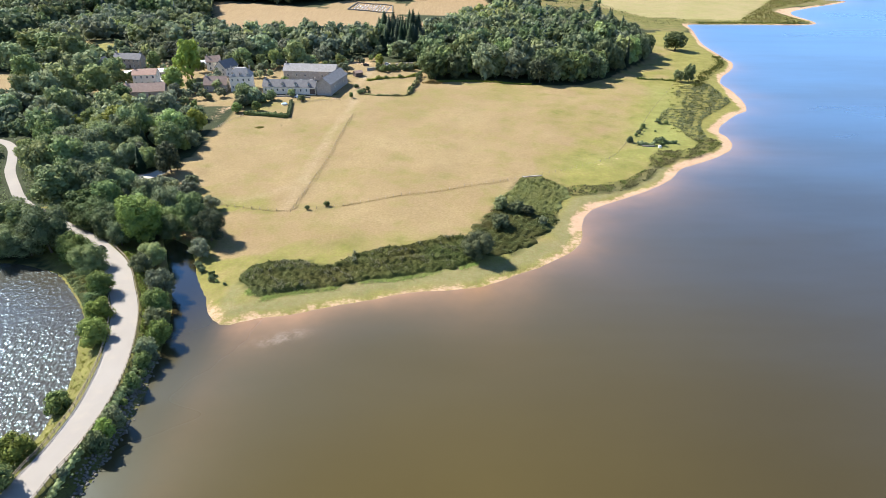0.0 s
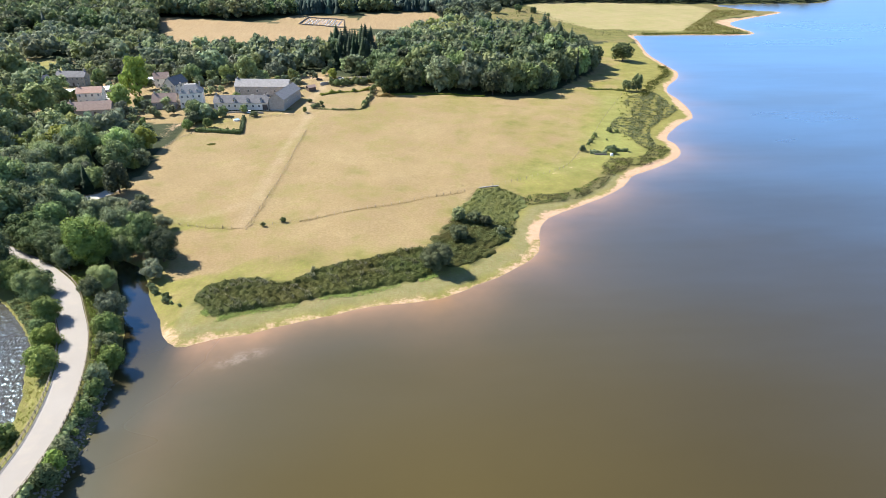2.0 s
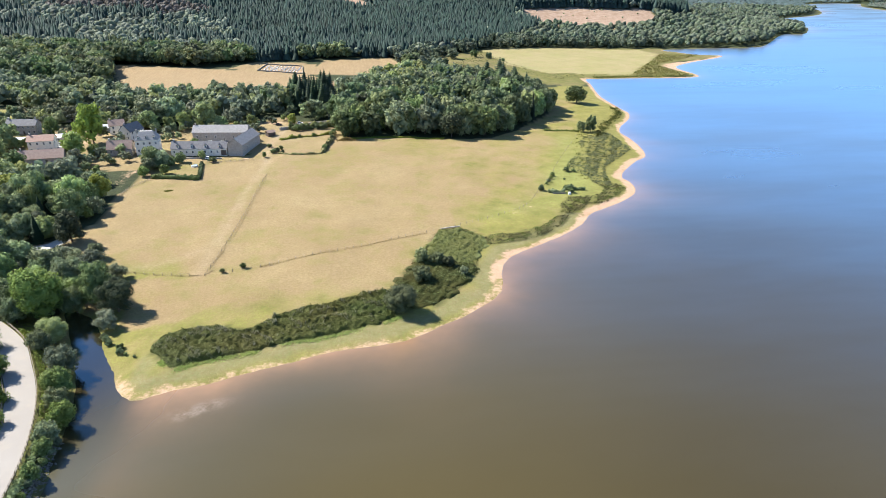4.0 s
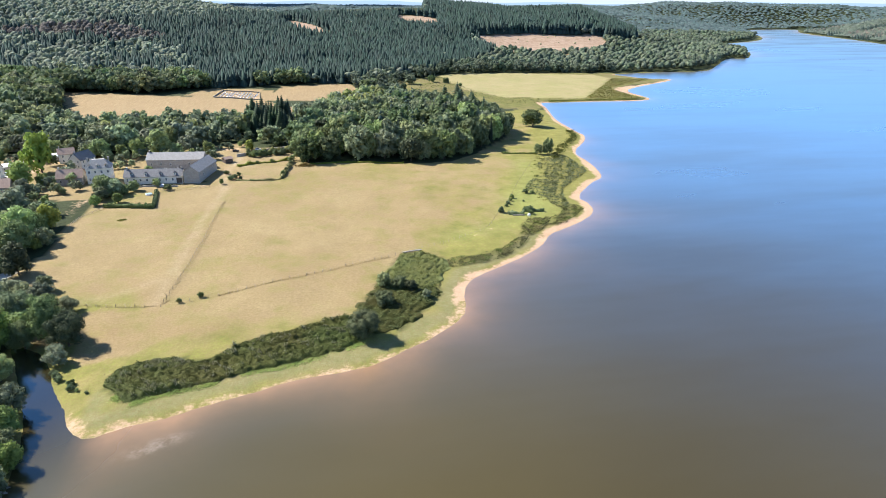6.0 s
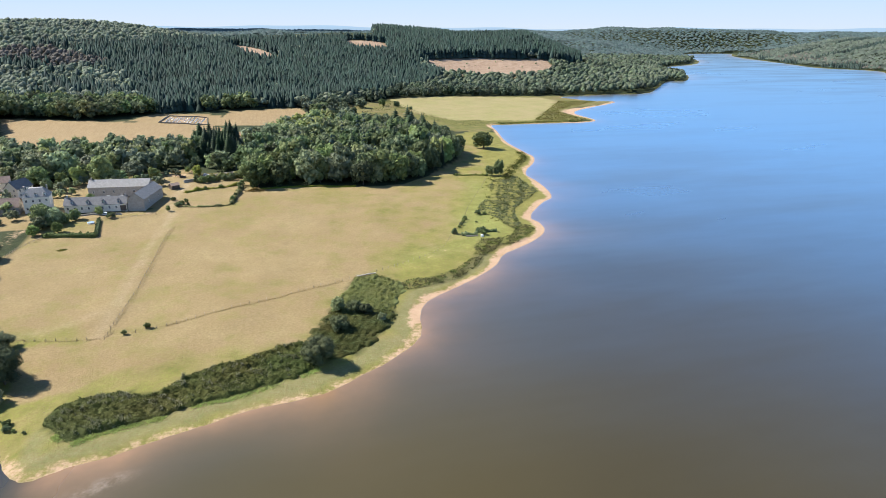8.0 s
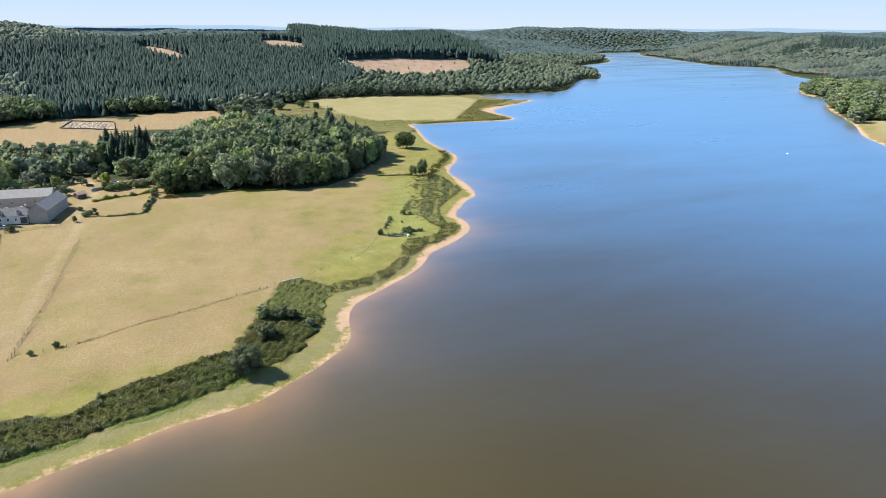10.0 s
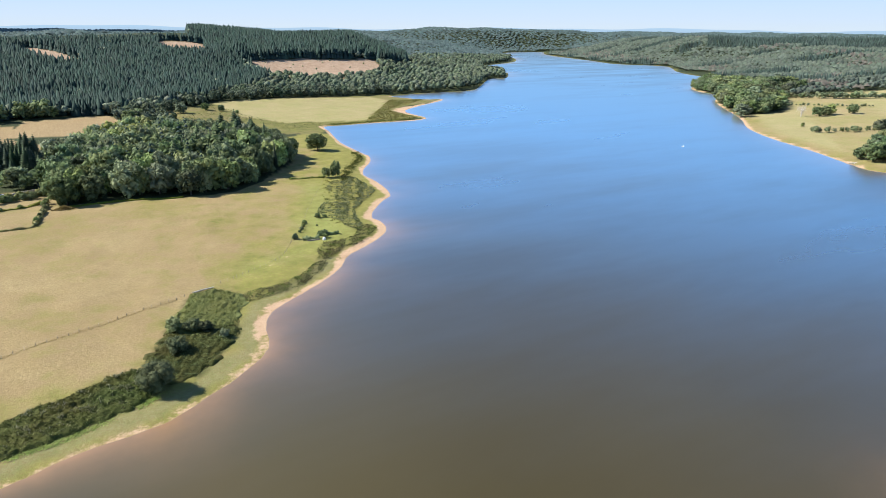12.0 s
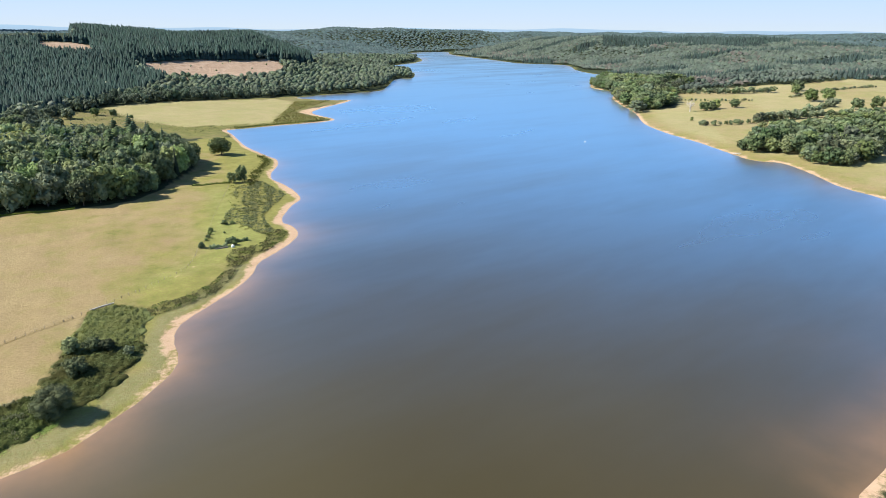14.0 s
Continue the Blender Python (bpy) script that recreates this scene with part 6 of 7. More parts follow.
for x, y, t, w, key, label in ((11.3, 178.6, 9.0, 1.12, "greyer", "large grey-green willow bush on the shore"), (20, 199, 5.6, 1.25, "greyer", "grey-green willow bush in the rushes"),
                          (21.5, 214, 5.6, 1.1, "broad", "dark green bush in the rushes"), (27, 212, 4.6, 1.25, "greyer", "grey-green willow bush in the rushes"), (31, 210, 4.0, 1.2, "greyer", "grey-green willow bush in the rushes"),
                          (35.5, 202.5, 3.4, 1.0, "willow", "small grey willow beside the rushes"), (-50.2, 213.3, 1.9, 0.9, "bush", "small dark bush at the field fence"), (-43.2, 216.3, 2.0, 1.05, "bush", "round dark bush at the field fence"),
                          (89.4, 291, 3.2, 1.0, "bush", "dark bush at the meadow fence"), (95, 300.5, 1.5, 1.2, "bush", "small bush at the meadow fence"), (97, 304, 1.8, 1.2, "bush", "small bush at the meadow fence"),
                          (99.5, 308.5, 1.7, 1.2, "bush", "small bush at the meadow fence"), (102, 313.6, 2.2, 1.2, "bush", "small bush at the meadow fence"), (106.5, 307, 1.0, 1.3, "bush", "low bush on the green shore meadow"),
                          (112.7, 323, 2.6, 1.3, "bush", "low dark bush on the green shore meadow"), (116.5, 322, 1.8, 1.4, "bush", "low dark bush on the green shore meadow"), (103.5, 287.5, 2.6, 1.1, "bush", "dark bush beside the low ruin"),
                          (152.5, 414.5, 7.5, 0.95, "deep", "dark green tree at the end of a hedge"), (159.7, 414, 11.5, 0.72, "deep", "dark green tree at the end of a hedge"), (184, 516, 15, 1.25, "spread", "spreading green oak on the shore meadow"),
                          (-127, 250.9, 12, 1.25, "conifer", "dense dark cypress beside a paved garden"), 
                          (-110, 349, 11, 0.8, "broad", "dark tree beside the garden"), (-104, 350, 9, 1.0, "broad", "dark tree beside the manor"), (-108, 357, 8, 1.0, "broad", "dark tree beside the manor"),
                          (-100, 336, 5.5, 1.1, "bright", "yellow-green bush at the garden hedge"), (-97, 356, 6, 1.1, "broad", "green bush before the farmhouse"),
                          (-87, 363, 4.5, 1.2, "broad", "green bush before the farmhouse"), (-80, 356, 3.2, 1.4, "bush", "green bush at the garden corner"), (-95, 386, 6, 1.1, "bright", "yellow-green tree behind the farmhouse"),
                          (-158.5, 404, 25, 0.72, "lime", "tall bright green tree in the village"), (-157.5, 373, 15, 1.0, "lime", "yellow-green tree in the village"), (-190, 392, 7, 1.1, "light", "green tree beside the white house"),
                          (-190, 425, 12, 0.8, "broad", "dark green tree in the village"), (-152, 358, 9, 1.1, "willow", "grey-green tree below the village"),
                          (-178, 349, 11, 1.1, "broad", "dark tree below the village"), (-147, 372, 8, 1.1, "light", "light green tree in the village"),
                          (-52, 383, 2.2, 1.4, "bush", "green bush beside the farm track"), (-48, 369, 2.6, 1.4, "bush", "green bush at the paddock"), (-47, 373, 2.2, 1.4, "bush", "green bush at the paddock"), (-52.5, 361, 3.4, 0.8, "broad", "small tree beside the farm track")):
    plant(key, x, y, t, label, w)
for x, y, t in ((-134, 181, 10), (-141, 180, 11), (-148, 181, 11), (-156, 180, 11), (-166, 178, 11), (-176, 176, 11), (-139, 190, 13), (-148, 190, 13), (-158, 190, 12), (-169, 190, 12)):
    plant("deep", x, y, t, "dense dark green tree overhanging the pond", 1.2, "trees beside the pond")
for x, y, t in ((-113, 192, 11), (-119.5, 197.5, 12), (-127, 204, 12), (-106, 189.5, 9)):
    plant("deep", x, y, t, "dense dark green tree beside the road and creek", 1.1, "trees beside the creek")
for x, y, t in ((130, 572, 30), (127, 545, 29), (132, 522, 28), (115, 556, 29), (139, 512, 25), (86, 502, 27), (122, 531, 28), (135, 540, 27), (104, 520, 27), (158, 563, 11), (118, 478, 26), (96, 470, 26), (62, 455, 25), (127, 495, 27)):
    plant("conifer", x, y, t, "tall dark conifer standing over the meadow wood", 2.1, "conifers over the meadow wood")
for x, y, t, w, key in ((-112, 355, 10.5, 1.05, "broad"), (-110, 343, 7.5, 1.2, "broad"), (-110, 334, 5.5, 1.2, "bright"), (-106, 347, 6.5, 1.25, "broad"), (-111, 352, 7, 1.2, "broad"), (-101, 352, 5.5, 1.3, "broad")):
    plant(key, x, y, t, "dense bush in the garden before the manor", w, "garden bushes before the manor")
for k in range(9):
    plant("bush", -79 + k * 1.6 + random.uniform(-1.1, 1.1), 177 - k * 1.9 + random.uniform(-1.3, 1.3), random.uniform(0.5, 2.3), "low dark bush along the creek shore", 1.2, "bushes along the creek shore")
for x, y, t, key in ((95, 760, 11, "willow"), (120, 790, 12, "willow"), (150, 805, 9, "broad"), (166, 795, 8, "broad"), (104, 735, 9, "broad"), (180, 775, 4, "bush"), (70, 745, 13, "broad"), (60, 725, 14, "broad"), (85, 790, 12, "willow"), (155, 745, 3, "bush"),
                     (785, 434, 12, "broad"), (800, 432, 12, "broad"), (812, 433, 13, "broad"), (839, 421, 12, "broad"), (979, 383, 18, "broad"), (1018, 376, 17, "broad"), (931, 338, 12, "willow"), (921, 305, 15, "broad"), (960, 295, 16, "broad"),
                     (556, 266, 10, "broad"), (566, 262, 12, "broad"), (575, 262, 13, "willow"), (1105, 456, 18, "broad"), (1060, 440, 16, "broad"), (700, 400, 3, "bush"), (690, 395, 3, "bush")):
    plant("deep" if key == "broad" else key, x, y, t, "tree standing alone on a far pasture" if t > 5 else "low bush on a far pasture", 1.15, "trees on the far pastures")

dead_tree(764, 441, 14)
for k in range(16):
    plant("bush", -43 + k * 1.95 + random.uniform(-1, 1), 424.5 + k * 0.55 + random.uniform(-3.5, 3.5), random.uniform(2.0, 4.8), "bushy growth on the bank beside the farm lane", 1.0, "bushes on the farm bank")
for k in range(9):
    plant("bush", -20 + k * 0.65 + random.uniform(-0.8, 0.8), 369 + k * 5.2 + random.uniform(-1.5, 1.5), random.uniform(1.8, 4.0), "bush in the overgrown hedge beside the paddock", 0.9, "bushes round the paddock")
for x, y, t in ((-46, 372, 2.6), (-44.5, 377, 2.2), (-43, 369, 1.9), (-45.5, 381, 1.6), (-36, 404, 2.0), (-27, 408, 2.3)):
    plant("bush", x, y, t, "bush in the overgrown hedge beside the paddock", 1.0, "bushes round the paddock")
# hedges: garden, paddock, walls of green between the eastern fields
hedge([(-105, 330), (-93, 327.5), (-81, 325)], 2.6, 2.4, mat=M_DEEP, cards=60)
hedge([(-81, 325), (-83, 339), (-85, 352)], 1.6, 1.6, mat=M_DEEP, cards=60)
hedge([(-45, 367), (-34, 364.5), (-21, 366.5)], 1.6, 1.1, label="low overgrown hedge round the paddock", wild=0.8, mat=M_RUSH)
hedge([(-20.5, 367.5), (-17, 390), (-14.4, 406)], 2.2, 1.8, label="tall bushy hedge beside the paddock", wild=0.8, mat=M_RUSH)
hedge([(-47, 398), (-34, 405.5), (-16, 412.5)], 2.2, 1.5, label="bushy hedge behind the paddock", wild=0.9, mat=M_RUSH)
hedge([(-44, 428), (-26, 432), (-12, 436)], 3.6, 3.4, label="bushy hedge beside the farm lane", wild=0.9, mat=M_RUSH)
hedge([(128, 419), (140, 416.5), (151, 414)], 1.4, 0.9, label="low hedge between two meadows", mat=M_RUSH, cards=60, wild=0.6)
hedge([(92.5, 288), (96, 287.4), (100, 287.4)], 2.0, 1.7, label="low dark scrub on the ruin", mat=M_DEEP, wild=0.5, cards=60)
hedge([(101.5, 291.5), (106, 291.5), (111.5, 290.5)], 2.2, 1.9, label="low dark scrub beside the ruin", mat=M_DEEP, wild=0.6, cards=60)
hedge([(-8, 399), (20, 401.5), (55, 396)], 1.6, 1.0, label="low scrub along the meadow wood", mat=M_REED)
x, y, r = along([(160, 400), (172, 424), (186, 446), (202, 470), (207, 492)], 5200, 1.7, 51)
lump = waves2(x, y, 9, 52) + 0.5 * waves2(x, y, 4, 53)
ok = (lump > -0.5) & (shore_distance(x, y) > 2.5)
thicket("shore_scrub", x[ok], y[ok], np.maximum(0.4, 1.3 + 0.9 * lump[ok]), M_SEDGE, "uneven dark scrub along the shore", 0.34, 54)
for line, tall in (([(659, 365), (691, 344), (735, 332)], 6), ([(735, 332), (790, 335), (850, 330)], 10), ([(728, 337), (770, 322), (830, 300)], 10), ([(850, 330), (940, 345), (985, 350)], 7),
                   ([(830, 300), (900, 262), (1000, 262)], 9), ([(960, 585), (1000, 520), (1060, 470)], 10), ([(1000, 420), (1120, 420), (1277, 400)], 5), ([(870, 520), (905, 470), (930, 440)], 4)):
    p = curve_through(line, 5.0)
    p = np.concatenate([np.linspace(a, b, max(2, int(np.linalg.norm(b - a) / 4.5)), endpoint=False) for a, b in zip(p[:-1], p[1:])])
    r = np.random.RandomState(int(line[0][0]))
    p = p + r.normal(0, 1.2, p.shape)
    far_wood("hedgerow", p[:, 0], p[:, 1], tall * r.uniform(0.55, 1.15, len(p)), MID_CROWNS, M_FAR_LEAF, "overgrown hedgerow between the eastern fields", 1.15)


# ---- fences ----
def box(bm, x0, y0, z0, x1, y1, z1):
    v = [bm.verts.new(p) for p in ((x0, y0, z0), (x1, y0, z0), (x1, y1, z0), (x0, y1, z0), (x0, y0, z1), (x1, y0, z1), (x1, y1, z1), (x0, y1, z1))]
    for f in ((0, 3, 2, 1), (4, 5, 6, 7), (0, 1, 5, 4), (1, 2, 6, 5), (2, 3, 7, 6), (3, 0, 4, 7)):
        bm.faces.new([v[i] for i in f])


def post_mesh(wide, tall):
    bm = bmesh.new()
    bmesh.ops.create_cone(bm, cap_ends=True, segments=7, radius1=wide, radius2=wide * 0.85, depth=tall, matrix=Matrix.Translation((0, 0, tall / 2 - 0.15)))
    me = bpy.data.meshes.new("post")
    bm.to_mesh(me)
    bm.free()
    me.materials.append(M_POST)
    return me


def fence(line, gap, post, rails, rail_size, mat, label, name="fence", lift=0.0):
    """Posts at even steps along a line, with rails or wires from post to post."""
    pts = curve_through(line, 1.0)
    run = np.concatenate([[0], np.cumsum(np.linalg.norm(np.diff(pts, axis=0), axis=1))])
    at = np.arange(0, run[-1], gap)
    x, y = np.interp(at, run, pts[:, 0]), np.interp(at, run, pts[:, 1])
    z = height(x, y) + lift
    top = tagged(new(name), label, "fence")
    top.location = (x[0], y[0], z[0])
    base = Vector((x[0], y[0], z[0]))
    for k in range(len(x)):
        part("post", post, None, top, m=pose(x[k] - base.x, y[k] - base.y, z[k] - base.z, random.uniform(-4, 4), random.uniform(-4, 4), random.uniform(0, 360)))
    for h in rails:
        bm = bmesh.new()
        for k in range(len(x) - 1):
            a, b = Vector((x[k], y[k], z[k] + h)) - base, Vector((x[k + 1], y[k + 1], z[k + 1] + h)) - base
            d = (b - a).normalized()
            s = d.cross(Vector((0, 0, 1))).normalized() * rail_size * 0.5
            u = Vector((0, 0, rail_size))
            v = [bm.verts.new(p) for p in (a - s, a + s, a + s + u, a - s + u, b - s, b + s, b + s + u, b - s + u)]
            for f in ((0, 1, 5, 4), (1, 2, 6, 5), (2, 3, 7, 6), (3, 0, 4, 7), (0, 3, 2, 1), (4, 5, 6, 7)):
                bm.faces.new([v[i] for i in f])
        part("rail" if rail_size > 0.05 else "wire", bm, mat, top)
    return top


def beside(line, off):
    t = np.gradient(line, axis=0)
    t /= np.linalg.norm(t, axis=1)[:, None]
    return [tuple(p) for p in (line + np.stack([t[:, 1], -t[:, 0]], 1) * off)]


POST_ROAD, POST_FIELD = post_mesh(0.10, 1.25), post_mesh(0.09, 1.45)
bank_road = ROAD[(ROAD[:, 1] > 45) & (ROAD[:, 1] < 183)]
wide = 3.65 + 0.45 * np.exp(-((bank_road[:, 1] - 172) / 12) ** 2)
t = np.gradient(bank_road, axis=0)
t /= np.linalg.norm(t, axis=1)[:, None]
n = np.stack([t[:, 1], -t[:, 0]], 1)
fence([tuple(p) for p in (bank_road + n * wide[:, None])[::2]], 2.0, POST_ROAD, (0.42, 0.88), 0.11, M_POST, "wooden post and rail fence on the lake side of the road")
fence([tuple(p) for p in (bank_road - n * 3.65)[::2] if p[1] < 158], 2.0, POST_ROAD, (0.42, 0.88), 0.11, M_POST, "wooden post and rail fence on the pond side of the road")
fence([(-90.2, 220.5), (-81.6, 217.3), (-72.7, 215.3), (-59.8, 212.7)], 3.3, POST_FIELD, (0.5, 1.0), 0.012, M_WIRE, "post and wire fence across the dry meadow")
fence([(-50, 213), (-38.8, 215.8), (-28.6, 219.8), (-18.3, 224.3), (-7.5, 228), (3.6, 232.4), (15.1, 237.8), (27.1, 243.0), (36.8, 246.5), (52.3, 254.5)], 3.3, POST_FIELD, (0.5, 1.0), 0.012, M_WIRE, "post and wire fence across the dry meadow")
fence([(-55.9, 211.5), (-54.4, 228), (-52.8, 244), (-50.7, 270), (-49.5, 298), (-47.3, 327)], 3.6, POST_FIELD, (0.5, 1.0), 0.012, M_WIRE, "post and wire fence up the dry meadow")
fence([(52.3, 254.5), (60.5, 259.3), (69.3, 264), (76.7, 271), (83.3, 281.5), (87.5, 290)], 3.3, POST_FIELD, (0.5, 1.0), 0.012, M_WIRE, "post and wire fence along the shore meadow")
fence([(91, 294), (101.3, 314), (113.3, 340), (124.1, 361), (135.8, 383), (147, 405)], 5.5, POST_FIELD, (), 0.012, M_WIRE, "post and wire fence along the shore meadow")
fence([(-105, 328), (-111, 316), (-113, 302)], 2.4, POST_FIELD, (0.4, 0.9), 0.09, M_POST, "weathered wooden fence beside the dry path")
fence([(-82, 353), (-70, 354), (-58, 356)], 2.4, POST_FIELD, (0.4, 0.9), 0.09, M_POST, "wooden fence before the farmyard")


# ---- houses ----
def slab(bm, corners, thick):
    """A roof plane with thickness, from its outer corners."""
    c = [Vector(p) for p in corners]
    nrm = (c[1] - c[0]).cross(c[-1] - c[0]).normalized()
    a = [bm.verts.new(p) for p in c]
    b = [bm.verts.new(p - nrm * thick) for p in c]
    bm.faces.new(a)
    bm.faces.new(b[::-1])
    for i in range(len(c)):
        j = (i + 1) % len(c)
        bm.faces.new((a[j], a[i], b[i], b[j]))


def window(parent, m, w, h, shutters=False):
    f = bmesh.new()
    for q in ((-w / 2, -h / 2, w / 2, -h / 2 + 0.09), (-w / 2, h / 2 - 0.09, w / 2, h / 2), (-w / 2, -h / 2 + 0.09, -w / 2 + 0.09, h / 2 - 0.09), (w / 2 - 0.09, -h / 2 + 0.09, w / 2, h / 2 - 0.09), (-0.04, -h / 2 + 0.09, 0.04, h / 2 - 0.09)):
        box(f, q[0], -0.06, q[1], q[2], 0.02, q[3])
    win = part("window", f, M_FRAME, parent, m=m)
    g = bmesh.new()
    box(g, -w / 2 + 0.09, -0.03, -h / 2 + 0.09, w / 2 - 0.09, 0.0, h / 2 - 0.09)
    part("pane", g, M_GLASS, win, "dark window pane")
    return win


def house(name, label, x, y, turn, w, d, eaves, ridge, wall, roof, floors=2, cols=4, hip=0.0, chimneys=1, side_cols=2, dormers=0, door=True, category="house", gate=False):
    """A house with its length w along its own x and its front towards its own -y."""
    c, s = math.cos(radians(turn)), math.sin(radians(turn))
    cx = np.array([x + c * a - s * b for a in (-w / 2, w / 2) for b in (-d / 2, d / 2)])
    cy = np.array([y + s * a + c * b for a in (-w / 2, w / 2) for b in (-d / 2, d / 2)])
    ground = height(cx, cy)
    top = tagged(new(name), label, category)
    top.matrix_basis = pose(x, y, float(ground.max()), 0, 0, turn)
    low = float(ground.min() - ground.max()) - 0.3
    bm = bmesh.new()
    X, Y = w / 2, d / 2
    v = [bm.verts.new(p) for p in ((-X, -Y, low), (X, -Y, low), (X, Y, low), (-X, Y, low), (-X, -Y, eaves), (X, -Y, eaves), (X, Y, eaves), (-X, Y, eaves))]
    bm.faces.new([v[i] for i in (0, 1, 5, 4)])
    bm.faces.new([v[i] for i in (2, 3, 7, 6)])
    if hip:
        bm.faces.new([v[i] for i in (1, 2, 6, 5)])
        bm.faces.new([v[i] for i in (3, 0, 4, 7)])
        bm.faces.new([v[i] for i in (4, 5, 6, 7)])
    else:
        e, f = bm.verts.new((X, 0, ridge - 0.12)), bm.verts.new((-X, 0, ridge - 0.12))
        bm.faces.new([v[1], v[2], v[6], e, v[5]])
        bm.faces.new([v[3], v[0], v[4], f, v[7]])
    part("wall", bm, wall, top)
    bm = bmesh.new()
    o = 0.4
    k = (ridge - eaves) / Y * o
    if hip:
        inset = min(X - 0.3, hip)
        flat = Y * 0.25 if hip < Y else 0.02
        a = [(-X - o, -Y - o, eaves - k * 0.4), (X + o, -Y - o, eaves - k * 0.4), (X + o, Y + o, eaves - k * 0.4), (-X - o, Y + o, eaves - k * 0.4)]
        b = [(-X + inset, -flat, ridge), (X - inset, -flat, ridge), (X - inset, flat, ridge), (-X + inset, flat, ridge)]
        va, vb = [bm.verts.new(p) for p in a], [bm.verts.new(p) for p in b]
        for i in range(4):
            j = (i + 1) % 4
            bm.faces.new((va[i], va[j], vb[j], vb[i]))
        bm.faces.new(vb)
        bm.faces.new(va[::-1])
    else:
        slab(bm, ((-X - o, -Y - o, eaves - k), (X + o, -Y - o, eaves - k), (X + o, 0.02, ridge + 0.05), (-X - o, 0.02, ridge + 0.05)), 0.16)
        slab(bm, ((X + o, Y + o, eaves - k), (-X - o, Y + o, eaves - k), (-X - o, -0.02, ridge + 0.05), (X + o, -0.02, ridge + 0.05)), 0.16)
    part("roof", bm, roof, top)
    step = eaves / max(1, floors)
    for fl in range(floors):
        zc = step * fl + step * 0.52
        for i in range(cols):
            wx = -X + w * (i + 0.5) / cols
            if door and fl == 0 and i == cols // 2:
                bm = bmesh.new()
                box(bm, -0.55, -0.08, 0, 0.55, 0.02, 2.1)
                part("door", bm, M_DOOR, top, "dark wooden door", pose(wx, -Y - 0.003, 0))
            elif gate and fl == 0 and i == cols - 1:
                bm = bmesh.new()
                box(bm, -1.5, -0.07, 0, 1.5, 0.02, 3.1)
                part("barn_door", bm, M_DOOR, top, "dark open barn doorway", pose(wx, -Y - 0.003, 0))
            else:
                window(top, pose(wx, -Y - 0.003, zc), 1.0, min(1.5, step * 0.55))
        for i in range(side_cols):
            wy = -Y + d * (i + 0.5) / side_cols
            window(top, pose(X + 0.003, wy, zc, 0, 0, 90), 0.9, min(1.4, step * 0.5))
            window(top, pose(-X - 0.003, wy, zc, 0, 0, -90), 0.9, min(1.4, step * 0.5))
    for i in range(chimneys):
        bm = bmesh.new()
        px = (-X + 1.0) if i == 0 else (X - 1.0) if i == 1 else 0
        box(bm, px - 0.35, -0.3, ridge - 1.2, px + 0.35, 0.3, ridge + 1.0)
        box(bm, px - 0.42, -0.37, ridge + 0.999, px + 0.42, 0.37, ridge + 1.1)
        part("chimney", bm, M_STONE, top)
    for i in range(dormers):
        px = -X + w * (i + 0.5) / dormers
        slope = (ridge - eaves) / (Y if not hip else Y * 0.75)
        y0 = -Y + 0.5
        z0 = eaves + slope * 0.5
        bm = bmesh.new()
        box(bm, px - 0.6, y0, z0 - 0.2, px + 0.6, y0 + 1.6, z0 + 1.1)
        dm = part("dormer", bm, wall, top)
        bm = bmesh.new()
        slab(bm, ((px, y0 - 0.25, z0 + 1.75), (px - 0.8, y0 - 0.25, z0 + 1.05), (px - 0.8, y0 + 2.2, z0 + 1.05), (px, y0 + 2.2, z0 + 1.75)), 0.08)
        slab(bm, ((px + 0.8, y0 - 0.25, z0 + 1.05), (px, y0 - 0.25, z0 + 1.75), (px, y0 + 2.2, z0 + 1.75), (px + 0.8, y0 + 2.2, z0 + 1.05)), 0.08)
        part("dormer_roof", bm, roof, dm)
        window(top, pose(px, y0 - 0.004, z0 + 0.5), 0.85, 0.95)
    return top


house("farmhouse", "long white farmhouse with a slate roof and dormers", -89.2, 372.2, -4.5, 31, 7.6, 4.3, 7.6, M_WHITE, M_SLATE_DARK, 1, 9, chimneys=2, side_cols=1, dormers=4, gate=True)
house("barn", "large grey stone barn with a slate roof", -82.5, 402.8, -6, 33, 9.5, 6.0, 9.4, M_STONE, M_SLATE, 1, 6, chimneys=1, side_cols=0, category="barn", gate=True)
house("barn", "grey stone barn wing with its gable to the meadow", -66.0, 380, 77.5, 28, 8.8, 5.8, 9.2, M_STONE, M_SLATE, 1, 2, chimneys=0, side_cols=0, door=False, category="barn")
house("manor_house", "white manor with a hipped slate roof and dormers", -119.5, 379.5, 8, 12.5, 10, 8.2, 12.4, M_WHITE, M_SLATE, 2, 4, hip=3.0, chimneys=2, side_cols=3, dormers=3)
house("village_house", "white two-storey house with an orange tile roof", -180, 388, 8, 13.5, 8.5, 6.8, 9.4, M_WHITE, M_RED_TILE, 2, 4, chimneys=1)
house("barn", "low brown-roofed stone barn below the village", -171, 365, 9, 22, 10, 3.4, 7.0, M_STONE, M_TILE, 1, 4, chimneys=1, side_cols=0, category="barn")
house("village_house", "long stone house with a grey slate roof", -209, 432, -3, 18, 8, 6.0, 9.0, M_STONE, M_SLATE_DARK, 2, 6, chimneys=2)
house("village_house", "small pale gabled house in the village", -223, 420, 70, 10, 8, 5.5, 8.5, M_STONE, M_SLATE_DARK, 2, 2, chimneys=1)
house("village_house", "brown-roofed stone cottage beside the manor", -134, 377, 2, 13, 8, 4.0, 8.0, M_STONE, M_TILE, 1, 3, chimneys=1)
